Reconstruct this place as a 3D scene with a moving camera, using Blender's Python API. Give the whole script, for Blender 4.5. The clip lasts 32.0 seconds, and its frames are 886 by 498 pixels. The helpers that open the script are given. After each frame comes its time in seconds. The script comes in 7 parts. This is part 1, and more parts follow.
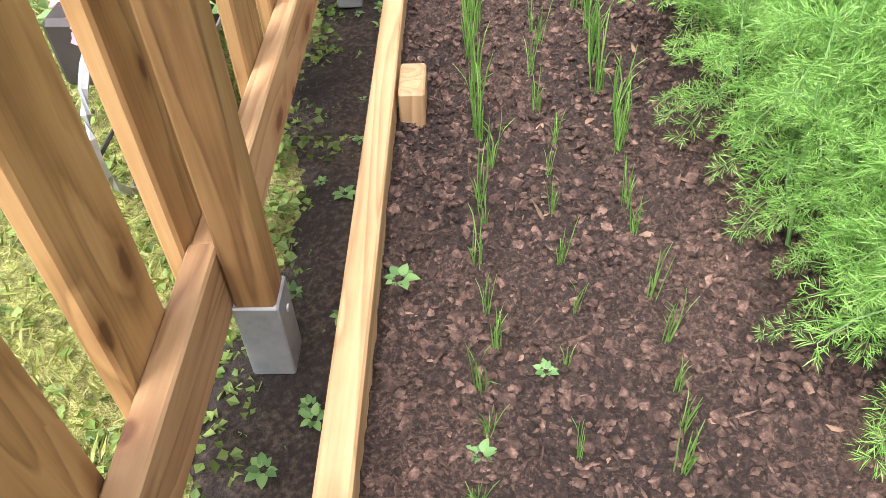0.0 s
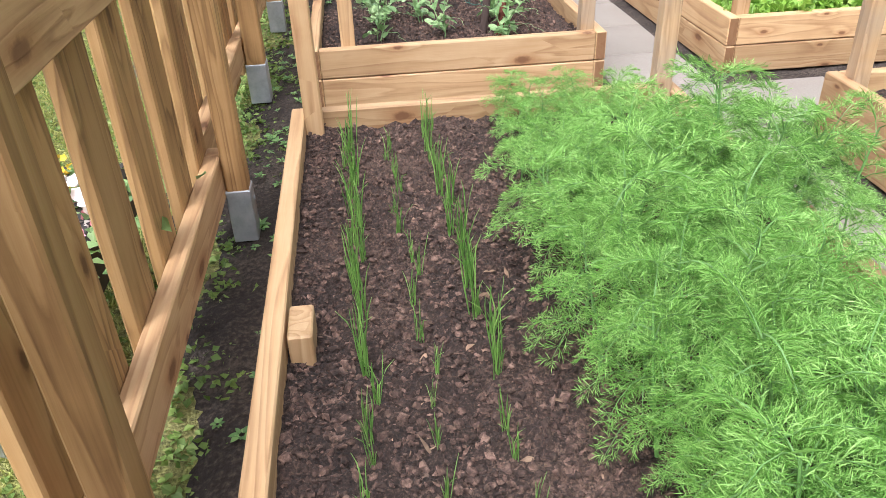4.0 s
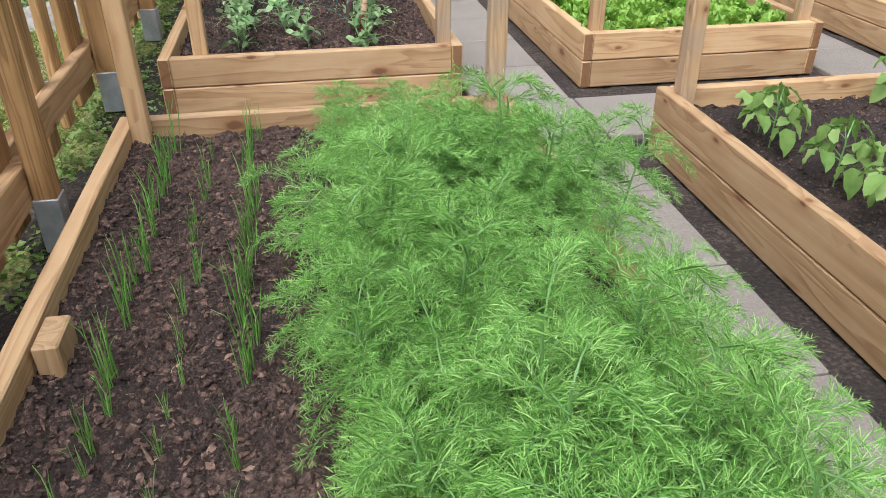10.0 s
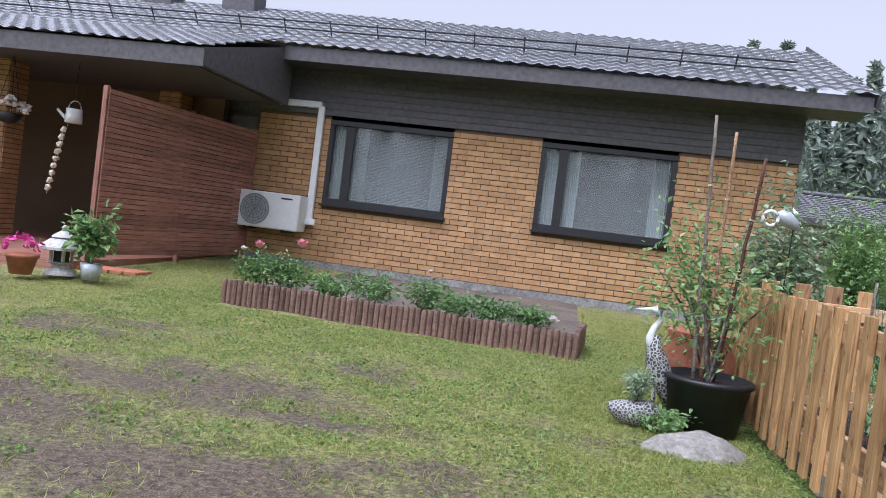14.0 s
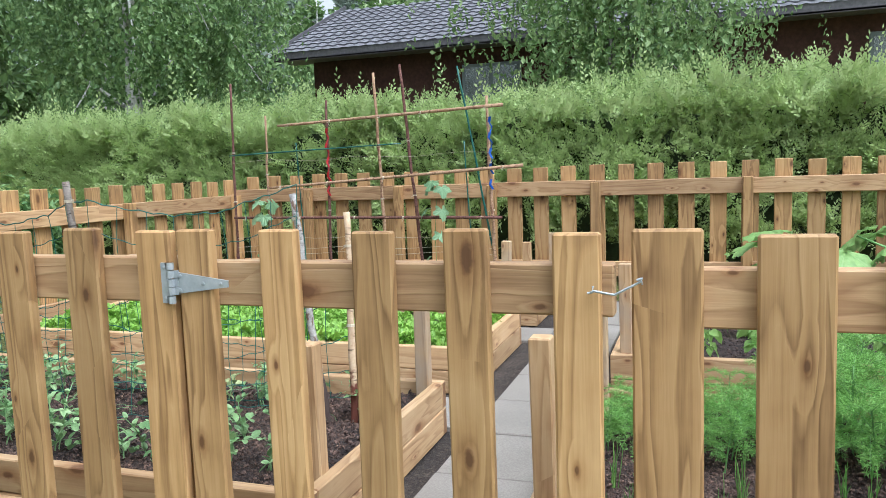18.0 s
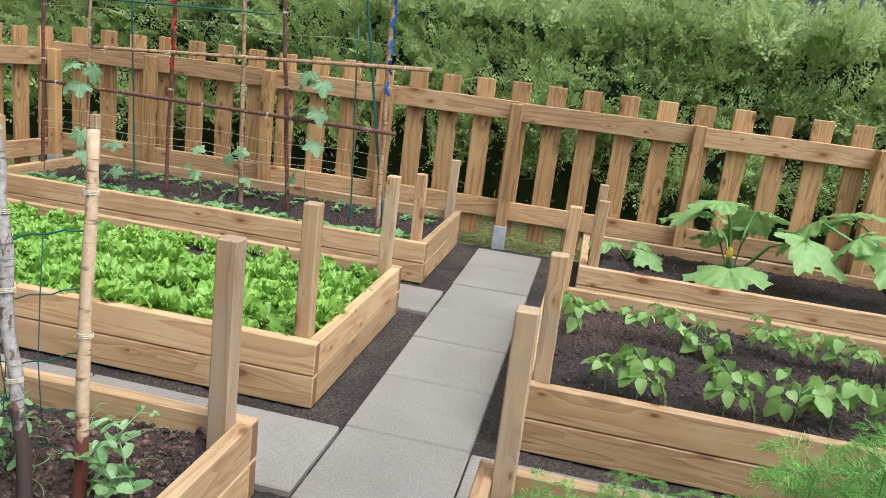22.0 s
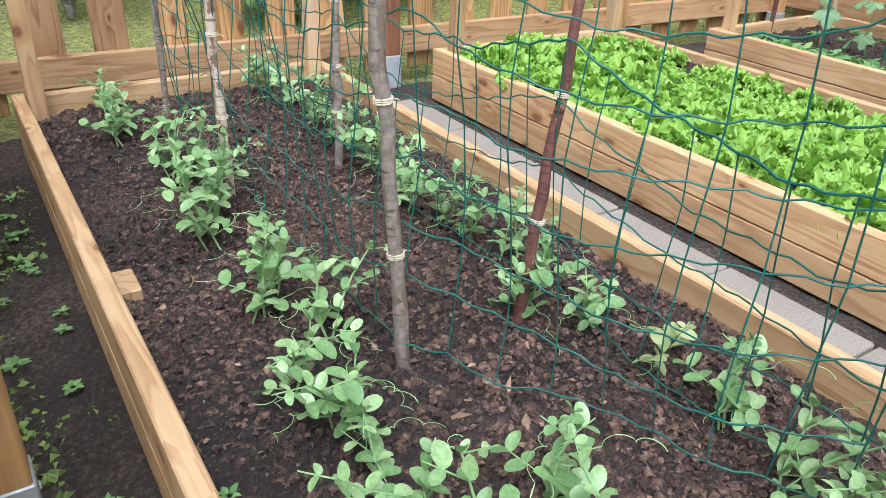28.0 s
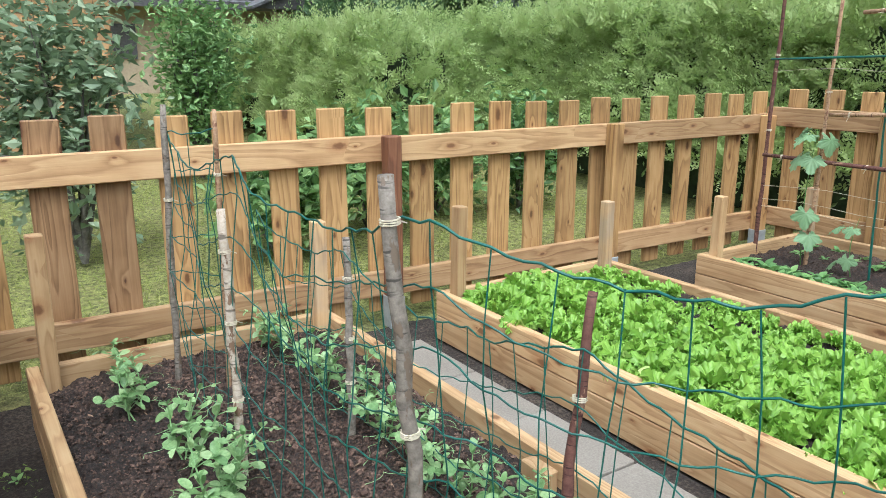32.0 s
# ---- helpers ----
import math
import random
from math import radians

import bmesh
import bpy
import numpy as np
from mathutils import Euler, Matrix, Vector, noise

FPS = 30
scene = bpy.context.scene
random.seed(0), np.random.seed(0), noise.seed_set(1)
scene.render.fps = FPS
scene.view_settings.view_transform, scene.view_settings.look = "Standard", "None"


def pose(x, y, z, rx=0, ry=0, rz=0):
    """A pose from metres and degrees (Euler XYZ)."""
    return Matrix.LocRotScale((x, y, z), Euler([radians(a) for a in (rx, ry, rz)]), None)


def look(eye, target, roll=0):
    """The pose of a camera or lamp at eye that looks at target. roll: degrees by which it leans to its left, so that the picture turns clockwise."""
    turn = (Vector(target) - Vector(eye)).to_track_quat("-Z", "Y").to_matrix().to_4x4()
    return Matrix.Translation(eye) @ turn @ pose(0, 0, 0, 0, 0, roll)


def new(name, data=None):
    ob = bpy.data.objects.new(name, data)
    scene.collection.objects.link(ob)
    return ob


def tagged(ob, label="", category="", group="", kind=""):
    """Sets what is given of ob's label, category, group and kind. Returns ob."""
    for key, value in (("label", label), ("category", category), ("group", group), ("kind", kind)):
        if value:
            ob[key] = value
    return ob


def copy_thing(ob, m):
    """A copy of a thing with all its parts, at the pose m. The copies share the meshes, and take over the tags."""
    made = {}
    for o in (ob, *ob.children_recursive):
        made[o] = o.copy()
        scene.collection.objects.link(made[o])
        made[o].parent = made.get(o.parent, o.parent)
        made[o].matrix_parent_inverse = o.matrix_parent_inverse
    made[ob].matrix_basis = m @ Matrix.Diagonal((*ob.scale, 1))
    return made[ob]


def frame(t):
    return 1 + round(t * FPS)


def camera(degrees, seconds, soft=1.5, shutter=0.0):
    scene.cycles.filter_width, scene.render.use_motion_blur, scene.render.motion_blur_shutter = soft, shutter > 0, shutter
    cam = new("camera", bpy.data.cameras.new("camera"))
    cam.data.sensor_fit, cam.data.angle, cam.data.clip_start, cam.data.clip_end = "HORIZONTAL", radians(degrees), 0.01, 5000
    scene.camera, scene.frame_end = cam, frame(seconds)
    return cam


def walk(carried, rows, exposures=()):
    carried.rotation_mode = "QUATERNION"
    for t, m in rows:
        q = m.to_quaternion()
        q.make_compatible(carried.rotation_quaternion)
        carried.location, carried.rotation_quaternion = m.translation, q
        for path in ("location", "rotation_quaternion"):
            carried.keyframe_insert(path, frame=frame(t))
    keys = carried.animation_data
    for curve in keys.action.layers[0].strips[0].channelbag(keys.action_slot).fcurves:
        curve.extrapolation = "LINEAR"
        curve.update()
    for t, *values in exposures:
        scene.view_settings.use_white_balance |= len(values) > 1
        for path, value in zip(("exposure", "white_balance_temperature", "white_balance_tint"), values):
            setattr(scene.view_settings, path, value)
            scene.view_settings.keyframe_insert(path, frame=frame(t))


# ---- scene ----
cam = camera(60.8, 32.0, 0.8)
PATH = [
    (0, (0.315, -2.575, 1.029), (0.255, -1.166, -0.389), -2.4),
    (0.5, (0.314, -2.567, 1.02), (0.307, -1.141, -0.383), -1.5),
    (1, (0.335, -2.55, 1.046), (0.401, -1.089, -0.319), -1.4),
    (1.5, (0.342, -2.544, 1.067), (0.465, -1.045, -0.252), -1.3),
    (2, (0.353, -2.547, 1.089), (0.528, -1.009, -0.179), -0.7),
    (2.5, (0.36, -2.546, 1.102), (0.561, -0.974, -0.118), -0.9),
    (3, (0.391, -2.549, 1.111), (0.601, -0.94, -0.059), -1.5),
    (3.5, (0.393, -2.568, 1.153), (0.602, -0.917, 0.042), -1.7),
    (4, (0.39, -2.577, 1.158), (0.555, -0.887, 0.101), -2.3),
    (4.5, (0.39, -2.573, 1.155), (0.53, -0.864, 0.126), -2.3),
    (6.5, (0.532, -2.594, 1.157), (0.487, -0.882, 0.124), -2.0),
    (7, (0.601, -2.604, 1.163), (0.58, -0.895, 0.124), -2.0),
    (7.5, (0.665, -2.614, 1.162), (0.704, -0.904, 0.126), -2.2),
    (8, (0.721, -2.623, 1.149), (0.839, -0.917, 0.111), -2.3),
    (8.5, (0.755, -2.629, 1.143), (0.952, -0.941, 0.088), -2.1),
    (9, (0.79, -2.645, 1.138), (1.065, -0.978, 0.067), -1.6),
    (9.5, (0.783, -2.646, 1.132), (1.12, -1.003, 0.042), -0.6),
    (10, (0.764, -2.637, 1.141), (1.069, -0.949, 0.112), 0.0),
    (10.5, (0.678, -2.642, 1.176), (0.865, -0.845, 0.319), 0.4),
    (11, (0.497, -2.672, 1.223), (0.62, -0.791, 0.555), 1.6),
    (11.5, (0.334, -2.712, 1.252), (0.359, -0.765, 0.793), 2.5),
    (12, (0.211, -2.76, 1.277), (-0.065, -0.796, 1.024), 4.5),
    (12.5, (0.026, -2.875, 1.315), (-0.472, -0.943, 1.186), 5.9),
    (13, (-0.366, -2.947, 1.347), (-0.915, -1.026, 1.253), 5.8),
    (13.5, (-1.083, -2.883, 1.274), (-1.561, -0.942, 1.213), 6.9),
    (15.5, (-2.179, -2.237, 1.195), (-1.577, -0.332, 1.09), 3.1),
    (16, (-2.28, -1.876, 1.176), (-1.172, -0.214, 1.072), 1.4),
    (16.5, (-2.355, -1.552, 1.142), (-0.782, -0.327, 0.983), -0.3),
    (17, (-2.221, -1.232, 1.126), (-0.466, -0.301, 0.897), -1.2),
    (17.5, (-1.974, -0.916, 1.131), (-0.147, -0.14, 0.887), -1.6),
    (18, (-1.704, -0.614, 1.188), (0.175, 0.034, 0.974), -2.0),
    (18.5, (-1.344, -0.456, 1.232), (0.595, 0.026, 1.13), -1.9),
    (19, (-1.031, -0.324, 1.256), (0.956, -0.096, 1.252), -2.0),
    (19.5, (-0.773, -0.245, 1.252), (1.225, -0.275, 1.158), -1.4),
    (20, (-0.462, -0.258, 1.261), (1.527, -0.387, 1.1), 0.6),
    (20.5, (-0.353, -0.279, 1.267), (1.627, -0.48, 1.06), 2.4),
    (21, (-0.375, -0.316, 1.260), (1.584, -0.607, 0.982), 5.1),
    (21.5, (-0.40, -0.325, 1.265), (1.545, -0.535, 0.873), 7.6),
    (22, (-0.38, -0.312, 1.261), (1.528, 0.036, 0.775), 7.0),
    (22.5, (-0.33, -0.222, 1.212), (1.405, 0.592, 0.636), 4.6),
    (23, (-0.21, -0.105, 1.179), (1.336, 0.964, 0.495), 2.0),
    (23.5, (-0.109, 0.058, 1.133), (1.224, 1.28, 0.279), 0.6),
    (24, (0.001, 0.337, 1.109), (1.235, 1.573, 0.135), 1.7),
    (24.5, (0.04, 0.487, 1.088), (1.208, 1.754, 0.072), 2.8),
    (25, (0.076, 0.549, 1.075), (1.188, 1.849, 0.039), 2.9),
    (25.5, (0.077, 0.562, 1.065), (1.144, 1.892, 0.019), 2.7),
    (26, (0.055, 0.58, 1.095), (1.078, 1.953, 0.061), 2.4),
    (26.5, (0.053, 0.577, 1.102), (1.03, 2.005, 0.097), 2.8),
    (28.5, (0.026, 0.593, 1.126), (1.0, 2.06, 0.18), 2.2),
    (29, (0.083, 0.557, 1.12), (1.136, 1.935, 0.124), 2.0),
    (29.5, (0.131, 0.539, 1.123), (1.248, 1.905, 0.181), 1.2),
    (30, (0.077, 0.564, 1.243), (1.23, 1.978, 0.423), 0.2),
    (30.5, (0.058, 0.613, 1.321), (1.159, 2.154, 0.679), -0.8),
    (31, (0.039, 0.637, 1.352), (1.098, 2.251, 0.831), -0.8),
    (31.5, (0.012, 0.672, 1.357), (1.04, 2.322, 0.887), -0.4),
    (32, (0.013, 0.669, 1.364), (1.088, 2.282, 0.875), -0.0),
]
# the phone evens out its own brightness and white balance on the way
EXPOSURE = [(0, 1.72, 6400, 18), (2, 1.48, 6300, 20), (4, 1.3, 6100, 16), (7, 1.22, 6100, 15), (9, 0.84, 6000, 14), (10.5, 0.78, 6000, 13), (12, 1.2, 5850, 15), (13, 0.74, 5400, 21), (16, 0.84, 6000, 14), (17, 0.95, 5700, 10), (18, 0.98, 5550, 8), (19, 0.97, 5650, 11), (20, 1.0, 5800, 15), (21, 1.08, 5850, 15), (22, 0.82, 5850, 9), (24, 0.92, 5750, 11), (26, 1.15, 5700, 12), (29, 1.06, 5800, 11), (32, 0.95, 5750, 5)]
walk(cam, [(t, look(eye, target, roll)) for t, eye, target, roll in PATH], EXPOSURE)

# ---- world and light ----
world = bpy.data.worlds.new("sky")
scene.world = world
world.use_nodes = True
wn = world.node_tree
wn.nodes.clear()
sky = wn.nodes.new("ShaderNodeTexSky")
sky.sky_type = "NISHITA"
sky.sun_disc = False
sky.sun_elevation, sky.sun_rotation = radians(60), radians(211)
sky.air_density, sky.dust_density, sky.ozone_density = 1.0, 6.0, 1.0
grey = wn.nodes.new("ShaderNodeHueSaturation")
grey.inputs["Saturation"].default_value = 0.09
wbg = wn.nodes.new("ShaderNodeBackground")
wbg.inputs["Strength"].default_value = 0.15
wout = wn.nodes.new("ShaderNodeOutputWorld")
wn.links.new(sky.outputs[0], grey.inputs["Color"])
wn.links.new(grey.outputs[0], wbg.inputs[0])
wn.links.new(wbg.outputs[0], wout.inputs[0])
sun_data = bpy.data.lights.new("sun", "SUN")
sun_data.energy, sun_data.angle, sun_data.color = 0.62, radians(40), (1.0, 0.98, 0.95)
sun = new("sun", sun_data)
sun.matrix_basis = look((-7, -11.6, 23.5), (0, 0, 0))

# ---- materials ----
rng = random.Random(7)


def mat(name, build):
    m = bpy.data.materials.new(name)
    m.use_nodes = True
    t = m.node_tree
    b = t.nodes["Principled BSDF"]
    build(t, b)
    return m


def nd(t, kind, **kw):
    n = t.nodes.new("ShaderNode" + kind)
    for k, v in kw.items():
        n.inputs[k].default_value = v
    return n


def ramp(t, fac, stops):
    r = t.nodes.new("ShaderNodeValToRGB")
    while len(r.color_ramp.elements) < len(stops):
        r.color_ramp.elements.new(0.5)
    for e, (p, c) in zip(r.color_ramp.elements, stops):
        e.position, e.color = p, (*c, 1)
    t.links.new(fac, r.inputs[0])
    return r.outputs[0]


def mixc(t, fac, a, b, mode="MIX"):
    m = t.nodes.new("ShaderNodeMix")
    m.data_type, m.blend_type = "RGBA", mode
    for sock, v in ((m.inputs[0], fac), (m.inputs[6], a), (m.inputs[7], b)):
        if isinstance(v, (int, float)):
            sock.default_value = v
        elif isinstance(v, tuple):
            sock.default_value = (*v, 1)
        else:
            t.links.new(v, sock)
    return m.outputs[2]


def coords(t, scale=(1, 1, 1), rand=True, space="Object"):
    tc = t.nodes.new("ShaderNodeTexCoord")
    mp = t.nodes.new("ShaderNodeMapping")
    mp.inputs["Scale"].default_value = scale
    if rand:
        oi = t.nodes.new("ShaderNodeObjectInfo")
        ad = t.nodes.new("ShaderNodeVectorMath")
        sc = t.nodes.new("ShaderNodeVectorMath")
        sc.operation = "SCALE"
        sc.inputs[0].default_value = (13.0, 7.0, 5.0)
        t.links.new(oi.outputs["Random"], sc.inputs["Scale"])
        t.links.new(tc.outputs[space], ad.inputs[0])
        t.links.new(sc.outputs[0], ad.inputs[1])
        t.links.new(ad.outputs[0], mp.inputs[0])
    else:
        t.links.new(tc.outputs[space], mp.inputs[0])
    return mp.outputs[0]


def noise_tex(t, vec, scale, detail=3.0, rough=0.55, dist=0.0):
    n = nd(t, "TexNoise", Scale=scale, Detail=detail, Roughness=rough, Distortion=dist)
    t.links.new(vec, n.inputs["Vector"])
    return n.outputs[0]


def math_n(t, op, a, b=0.0, c=0.0):
    n = t.nodes.new("ShaderNodeMath")
    n.operation = op
    for i, v in enumerate((a, b, c)):
        if isinstance(v, (int, float)):
            n.inputs[i].default_value = v
        else:
            t.links.new(v, n.inputs[i])
    return n.outputs[0]


def bump(t, b, height, strength=0.4, dist=0.01):
    n = t.nodes.new("ShaderNodeBump")
    n.inputs["Strength"].default_value, n.inputs["Distance"].default_value = strength, dist
    t.links.new(height, n.inputs["Height"])
    t.links.new(n.outputs[0], b.inputs["Normal"])


def wood(name, dark, mid, light, grey=0.0, rough=0.62, knots=True, end=None):
    """Sawn softwood, its grain along the local x axis."""

    def build(t, b):
        v = coords(t, (1, 1, 1))
        sep = t.nodes.new("ShaderNodeSeparateXYZ")
        t.links.new(v, sep.inputs[0])
        mp = t.nodes.new("ShaderNodeMapping")
        mp.inputs["Scale"].default_value = (0.45, 7, 7)
        t.links.new(v, mp.inputs[0])
        field = noise_tex(t, mp.outputs[0], 1.3, 2.0, 0.5, 0.5)
        if knots:
            flat = t.nodes.new("ShaderNodeCombineXYZ")
            t.links.new(math_n(t, "MULTIPLY", sep.outputs[0], 2.6), flat.inputs[0])
            t.links.new(math_n(t, "MULTIPLY", math_n(t, "ADD", sep.outputs[2], math_n(t, "MULTIPLY", sep.outputs[1], 0.6)), 6.0), flat.inputs[1])
            vo = nd(t, "TexVoronoi", Scale=1.0)
            vo.voronoi_dimensions = "2D"
            t.links.new(flat.outputs[0], vo.inputs["Vector"])
            pick = t.nodes.new("ShaderNodeSeparateColor")
            t.links.new(vo.outputs["Color"], pick.inputs[0])
            size = math_n(t, "MULTIPLY_ADD", pick.outputs[0], -2.6, 2.9)
            d = math_n(t, "ADD", math_n(t, "MULTIPLY", vo.outputs["Distance"], math_n(t, "MAXIMUM", size, 0.75)), math_n(t, "MULTIPLY_ADD", noise_tex(t, v, 60.0, 2.0), 0.05, -0.025))
            swell = ramp(t, d, [(0.0, (1, 1, 1)), (0.16, (0.55, 0.55, 0.55)), (0.48, (0, 0, 0))])
            field = math_n(t, "MULTIPLY_ADD", swell, 0.11, field)
        saw = math_n(t, "FRACT", math_n(t, "MULTIPLY", field, 9.0))
        rings = ramp(t, saw, [(0.0, (0.95, 0.95, 0.95)), (0.45, (0.62, 0.62, 0.62)), (0.86, (0.0, 0.0, 0.0)), (1.0, (0.9, 0.9, 0.9))])
        mp2 = t.nodes.new("ShaderNodeMapping")
        mp2.inputs["Scale"].default_value = (5, 150, 150)
        t.links.new(v, mp2.inputs[0])
        fine = noise_tex(t, mp2.outputs[0], 1.0, 3.0, 0.6)
        big = noise_tex(t, v, 3.0, 4.0, 0.6)
        g = math_n(t, "ADD", math_n(t, "MULTIPLY", rings, 0.36), math_n(t, "MULTIPLY", fine, 0.42))
        g = math_n(t, "ADD", g, math_n(t, "MULTIPLY_ADD", big, 0.75, -0.33))
        col = ramp(t, g, [(0.10, dark), (0.46, mid), (0.85, light)])
        if knots:
            halo = ramp(t, d, [(0.07, (1, 1, 1)), (0.19, (0, 0, 0))])
            col = mixc(t, math_n(t, "MULTIPLY", halo, 0.55), col, (dark[0] * 1.05, dark[1] * 0.85, dark[2] * 0.7))
            core = ramp(t, d, [(0.045, (1, 1, 1)), (0.085, (0, 0, 0))])
            col = mixc(t, math_n(t, "MULTIPLY", core, 0.85), col, (dark[0] * 0.5, dark[1] * 0.38, dark[2] * 0.33))
        oi = t.nodes.new("ShaderNodeObjectInfo")
        tone = math_n(t, "MULTIPLY_ADD", oi.outputs["Random"], 0.42, 0.80)
        hsv = t.nodes.new("ShaderNodeHueSaturation")
        t.links.new(tone, hsv.inputs["Value"])
        t.links.new(col, hsv.inputs["Color"])
        col = hsv.outputs[0]
        if end:
            tc, ax = t.nodes.new("ShaderNodeTexCoord"), t.nodes.new("ShaderNodeSeparateXYZ")
            t.links.new(tc.outputs["Normal"], ax.inputs[0])
            cut = ramp(t, math_n(t, "ABSOLUTE", ax.outputs[0]), [(0.90, (0, 0, 0)), (0.97, (1, 1, 1))])
            col = mixc(t, math_n(t, "MULTIPLY", cut, 0.85), col, end)
        if grey:
            patch = ramp(t, noise_tex(t, v, 5.0, 4.0), [(0.35, (0, 0, 0)), (0.65, (1, 1, 1))])
            col = mixc(t, math_n(t, "MULTIPLY", patch, grey), col, (0.30, 0.27, 0.23))
        t.links.new(col, b.inputs["Base Color"])
        b.inputs["Roughness"].default_value = rough
        bump(t, b, g, 0.4, 0.004)

    return mat(name, build)


M_FENCE = wood("fence_pine", (0.185, 0.096, 0.035), (0.405, 0.235, 0.094), (0.54, 0.345, 0.16))
M_RAIL = wood("rail_pine", (0.27, 0.145, 0.065), (0.45, 0.275, 0.135), (0.57, 0.385, 0.21))
M_BED = wood("bed_pine", (0.30, 0.165, 0.075), (0.47, 0.30, 0.15), (0.58, 0.41, 0.235))
M_BOARD = wood("bed_board_pine", (0.30, 0.165, 0.075), (0.47, 0.30, 0.15), (0.58, 0.41, 0.235), end=(0.17, 0.075, 0.03))
M_OLDPINE = wood("weathered_pine", (0.10, 0.05, 0.022), (0.24, 0.135, 0.062), (0.36, 0.225, 0.12))
M_REDPOST = wood("brown_stained_pine", (0.07, 0.025, 0.012), (0.15, 0.06, 0.03), (0.22, 0.10, 0.05))
M_STAKE = wood("stake_pine", (0.30, 0.17, 0.08), (0.47, 0.30, 0.15), (0.58, 0.41, 0.24), grey=0.55)


def speckle(name, c0, c1, c2, scale, rough=0.9, bumps=0.5, bdist=0.01, big=1.5, space="Object", rand=True):
    def build(t, b):
        v = coords(t, (1, 1, 1), rand, space)
        f = noise_tex(t, v, scale, 5.0, 0.65)
        g = noise_tex(t, v, big, 3.0)
        h = math_n(t, "ADD", math_n(t, "MULTIPLY", f, 0.65), math_n(t, "MULTIPLY", g, 0.35))
        t.links.new(ramp(t, h, [(0.32, c0), (0.5, c1), (0.68, c2)]), b.inputs["Base Color"])
        b.inputs["Roughness"].default_value = rough
        bump(t, b, f, bumps, bdist)

    return mat(name, build)


M_SOIL = speckle("peat_soil", (0.007, 0.005, 0.004), (0.046, 0.028, 0.021), (0.22, 0.138, 0.10), 150, 0.95, 1.0, 0.012, 3.5)
M_SOIL_WET = speckle("moist_peat_soil", (0.006, 0.005, 0.005), (0.030, 0.019, 0.015), (0.16, 0.092, 0.066), 130, 0.85, 1.0, 0.012, 1.6)
M_CLOD_WET = speckle("moist_peat_clod", (0.008, 0.006, 0.005), (0.062, 0.037, 0.028), (0.27, 0.165, 0.12), 90, 0.85, 0.8, 0.006, 1.6)
M_CLOD = speckle("peat_clod", (0.014, 0.009, 0.007), (0.088, 0.052, 0.039), (0.25, 0.16, 0.12), 90, 0.95, 0.8, 0.006, 28)
M_PATH = speckle("path_earth", (0.009, 0.007, 0.006), (0.034, 0.025, 0.020), (0.13, 0.10, 0.076), 75, 0.95, 1.0, 0.012, 3.0)
M_DIRT = speckle("bare_earth", (0.045, 0.036, 0.030), (0.12, 0.095, 0.075), (0.22, 0.18, 0.14), 40, 0.95, 0.7, 0.01, 1.2)
M_SLAB = speckle("concrete_slab", (0.175, 0.152, 0.128), (0.235, 0.208, 0.177), (0.305, 0.275, 0.24), 140, 0.85, 0.3, 0.003, 2.2)
M_STEEL = speckle("galvanised_steel", (0.30, 0.33, 0.35), (0.42, 0.45, 0.47), (0.52, 0.54, 0.56), 25, 0.45, 0.1, 0.002, 8)
M_STEEL.node_tree.nodes["Principled BSDF"].inputs["Metallic"].default_value = 0.35


def plain(name, col, rough=0.6, metal=0.0, vary=0.12, scale=12.0):
    def build(t, b):
        v = coords(t)
        f = noise_tex(t, v, scale, 4.0)
        lo, hi = tuple(c * (1 - vary) for c in col), tuple(min(1, c * (1 + vary)) for c in col)
        t.links.new(ramp(t, f, [(0.3, lo), (0.7, hi)]), b.inputs["Base Color"])
        b.inputs["Roughness"].default_value, b.inputs["Metallic"].default_value = rough, metal

    return mat(name, build)


def leafy(name, dark, mid, light, trans=0.35, rough=0.5, island=0.55, scale=6.0):
    """Leaves: colour differs from piece to piece, some light passes through."""

    def build(t, b):
        geo = t.nodes.new("ShaderNodeNewGeometry")
        oi = t.nodes.new("ShaderNodeObjectInfo")
        v = coords(t, (1, 1, 1), True)
        n = noise_tex(t, v, scale, 2.0)
        f = math_n(t, "ADD", math_n(t, "MULTIPLY", geo.outputs["Random Per Island"], island), math_n(t, "MULTIPLY", n, 0.9 - island))
        f = math_n(t, "ADD", f, math_n(t, "MULTIPLY", oi.outputs["Random"], 0.12))
        c = ramp(t, f, [(0.12, dark), (0.48, mid), (0.88, light)])
        t.links.new(c, b.inputs["Base Color"])
        b.inputs["Roughness"].default_value = rough
        tr = t.nodes.new("ShaderNodeBsdfTranslucent")
        t.links.new(c, tr.inputs[0])
        mx = t.nodes.new("ShaderNodeMixShader")
        mx.inputs[0].default_value = trans
        t.links.new(b.outputs[0], mx.inputs[1])
        t.links.new(tr.outputs[0], mx.inputs[2])
        t.links.new(mx.outputs[0], t.nodes["Material Output"].inputs[0])

    return mat(name, build)


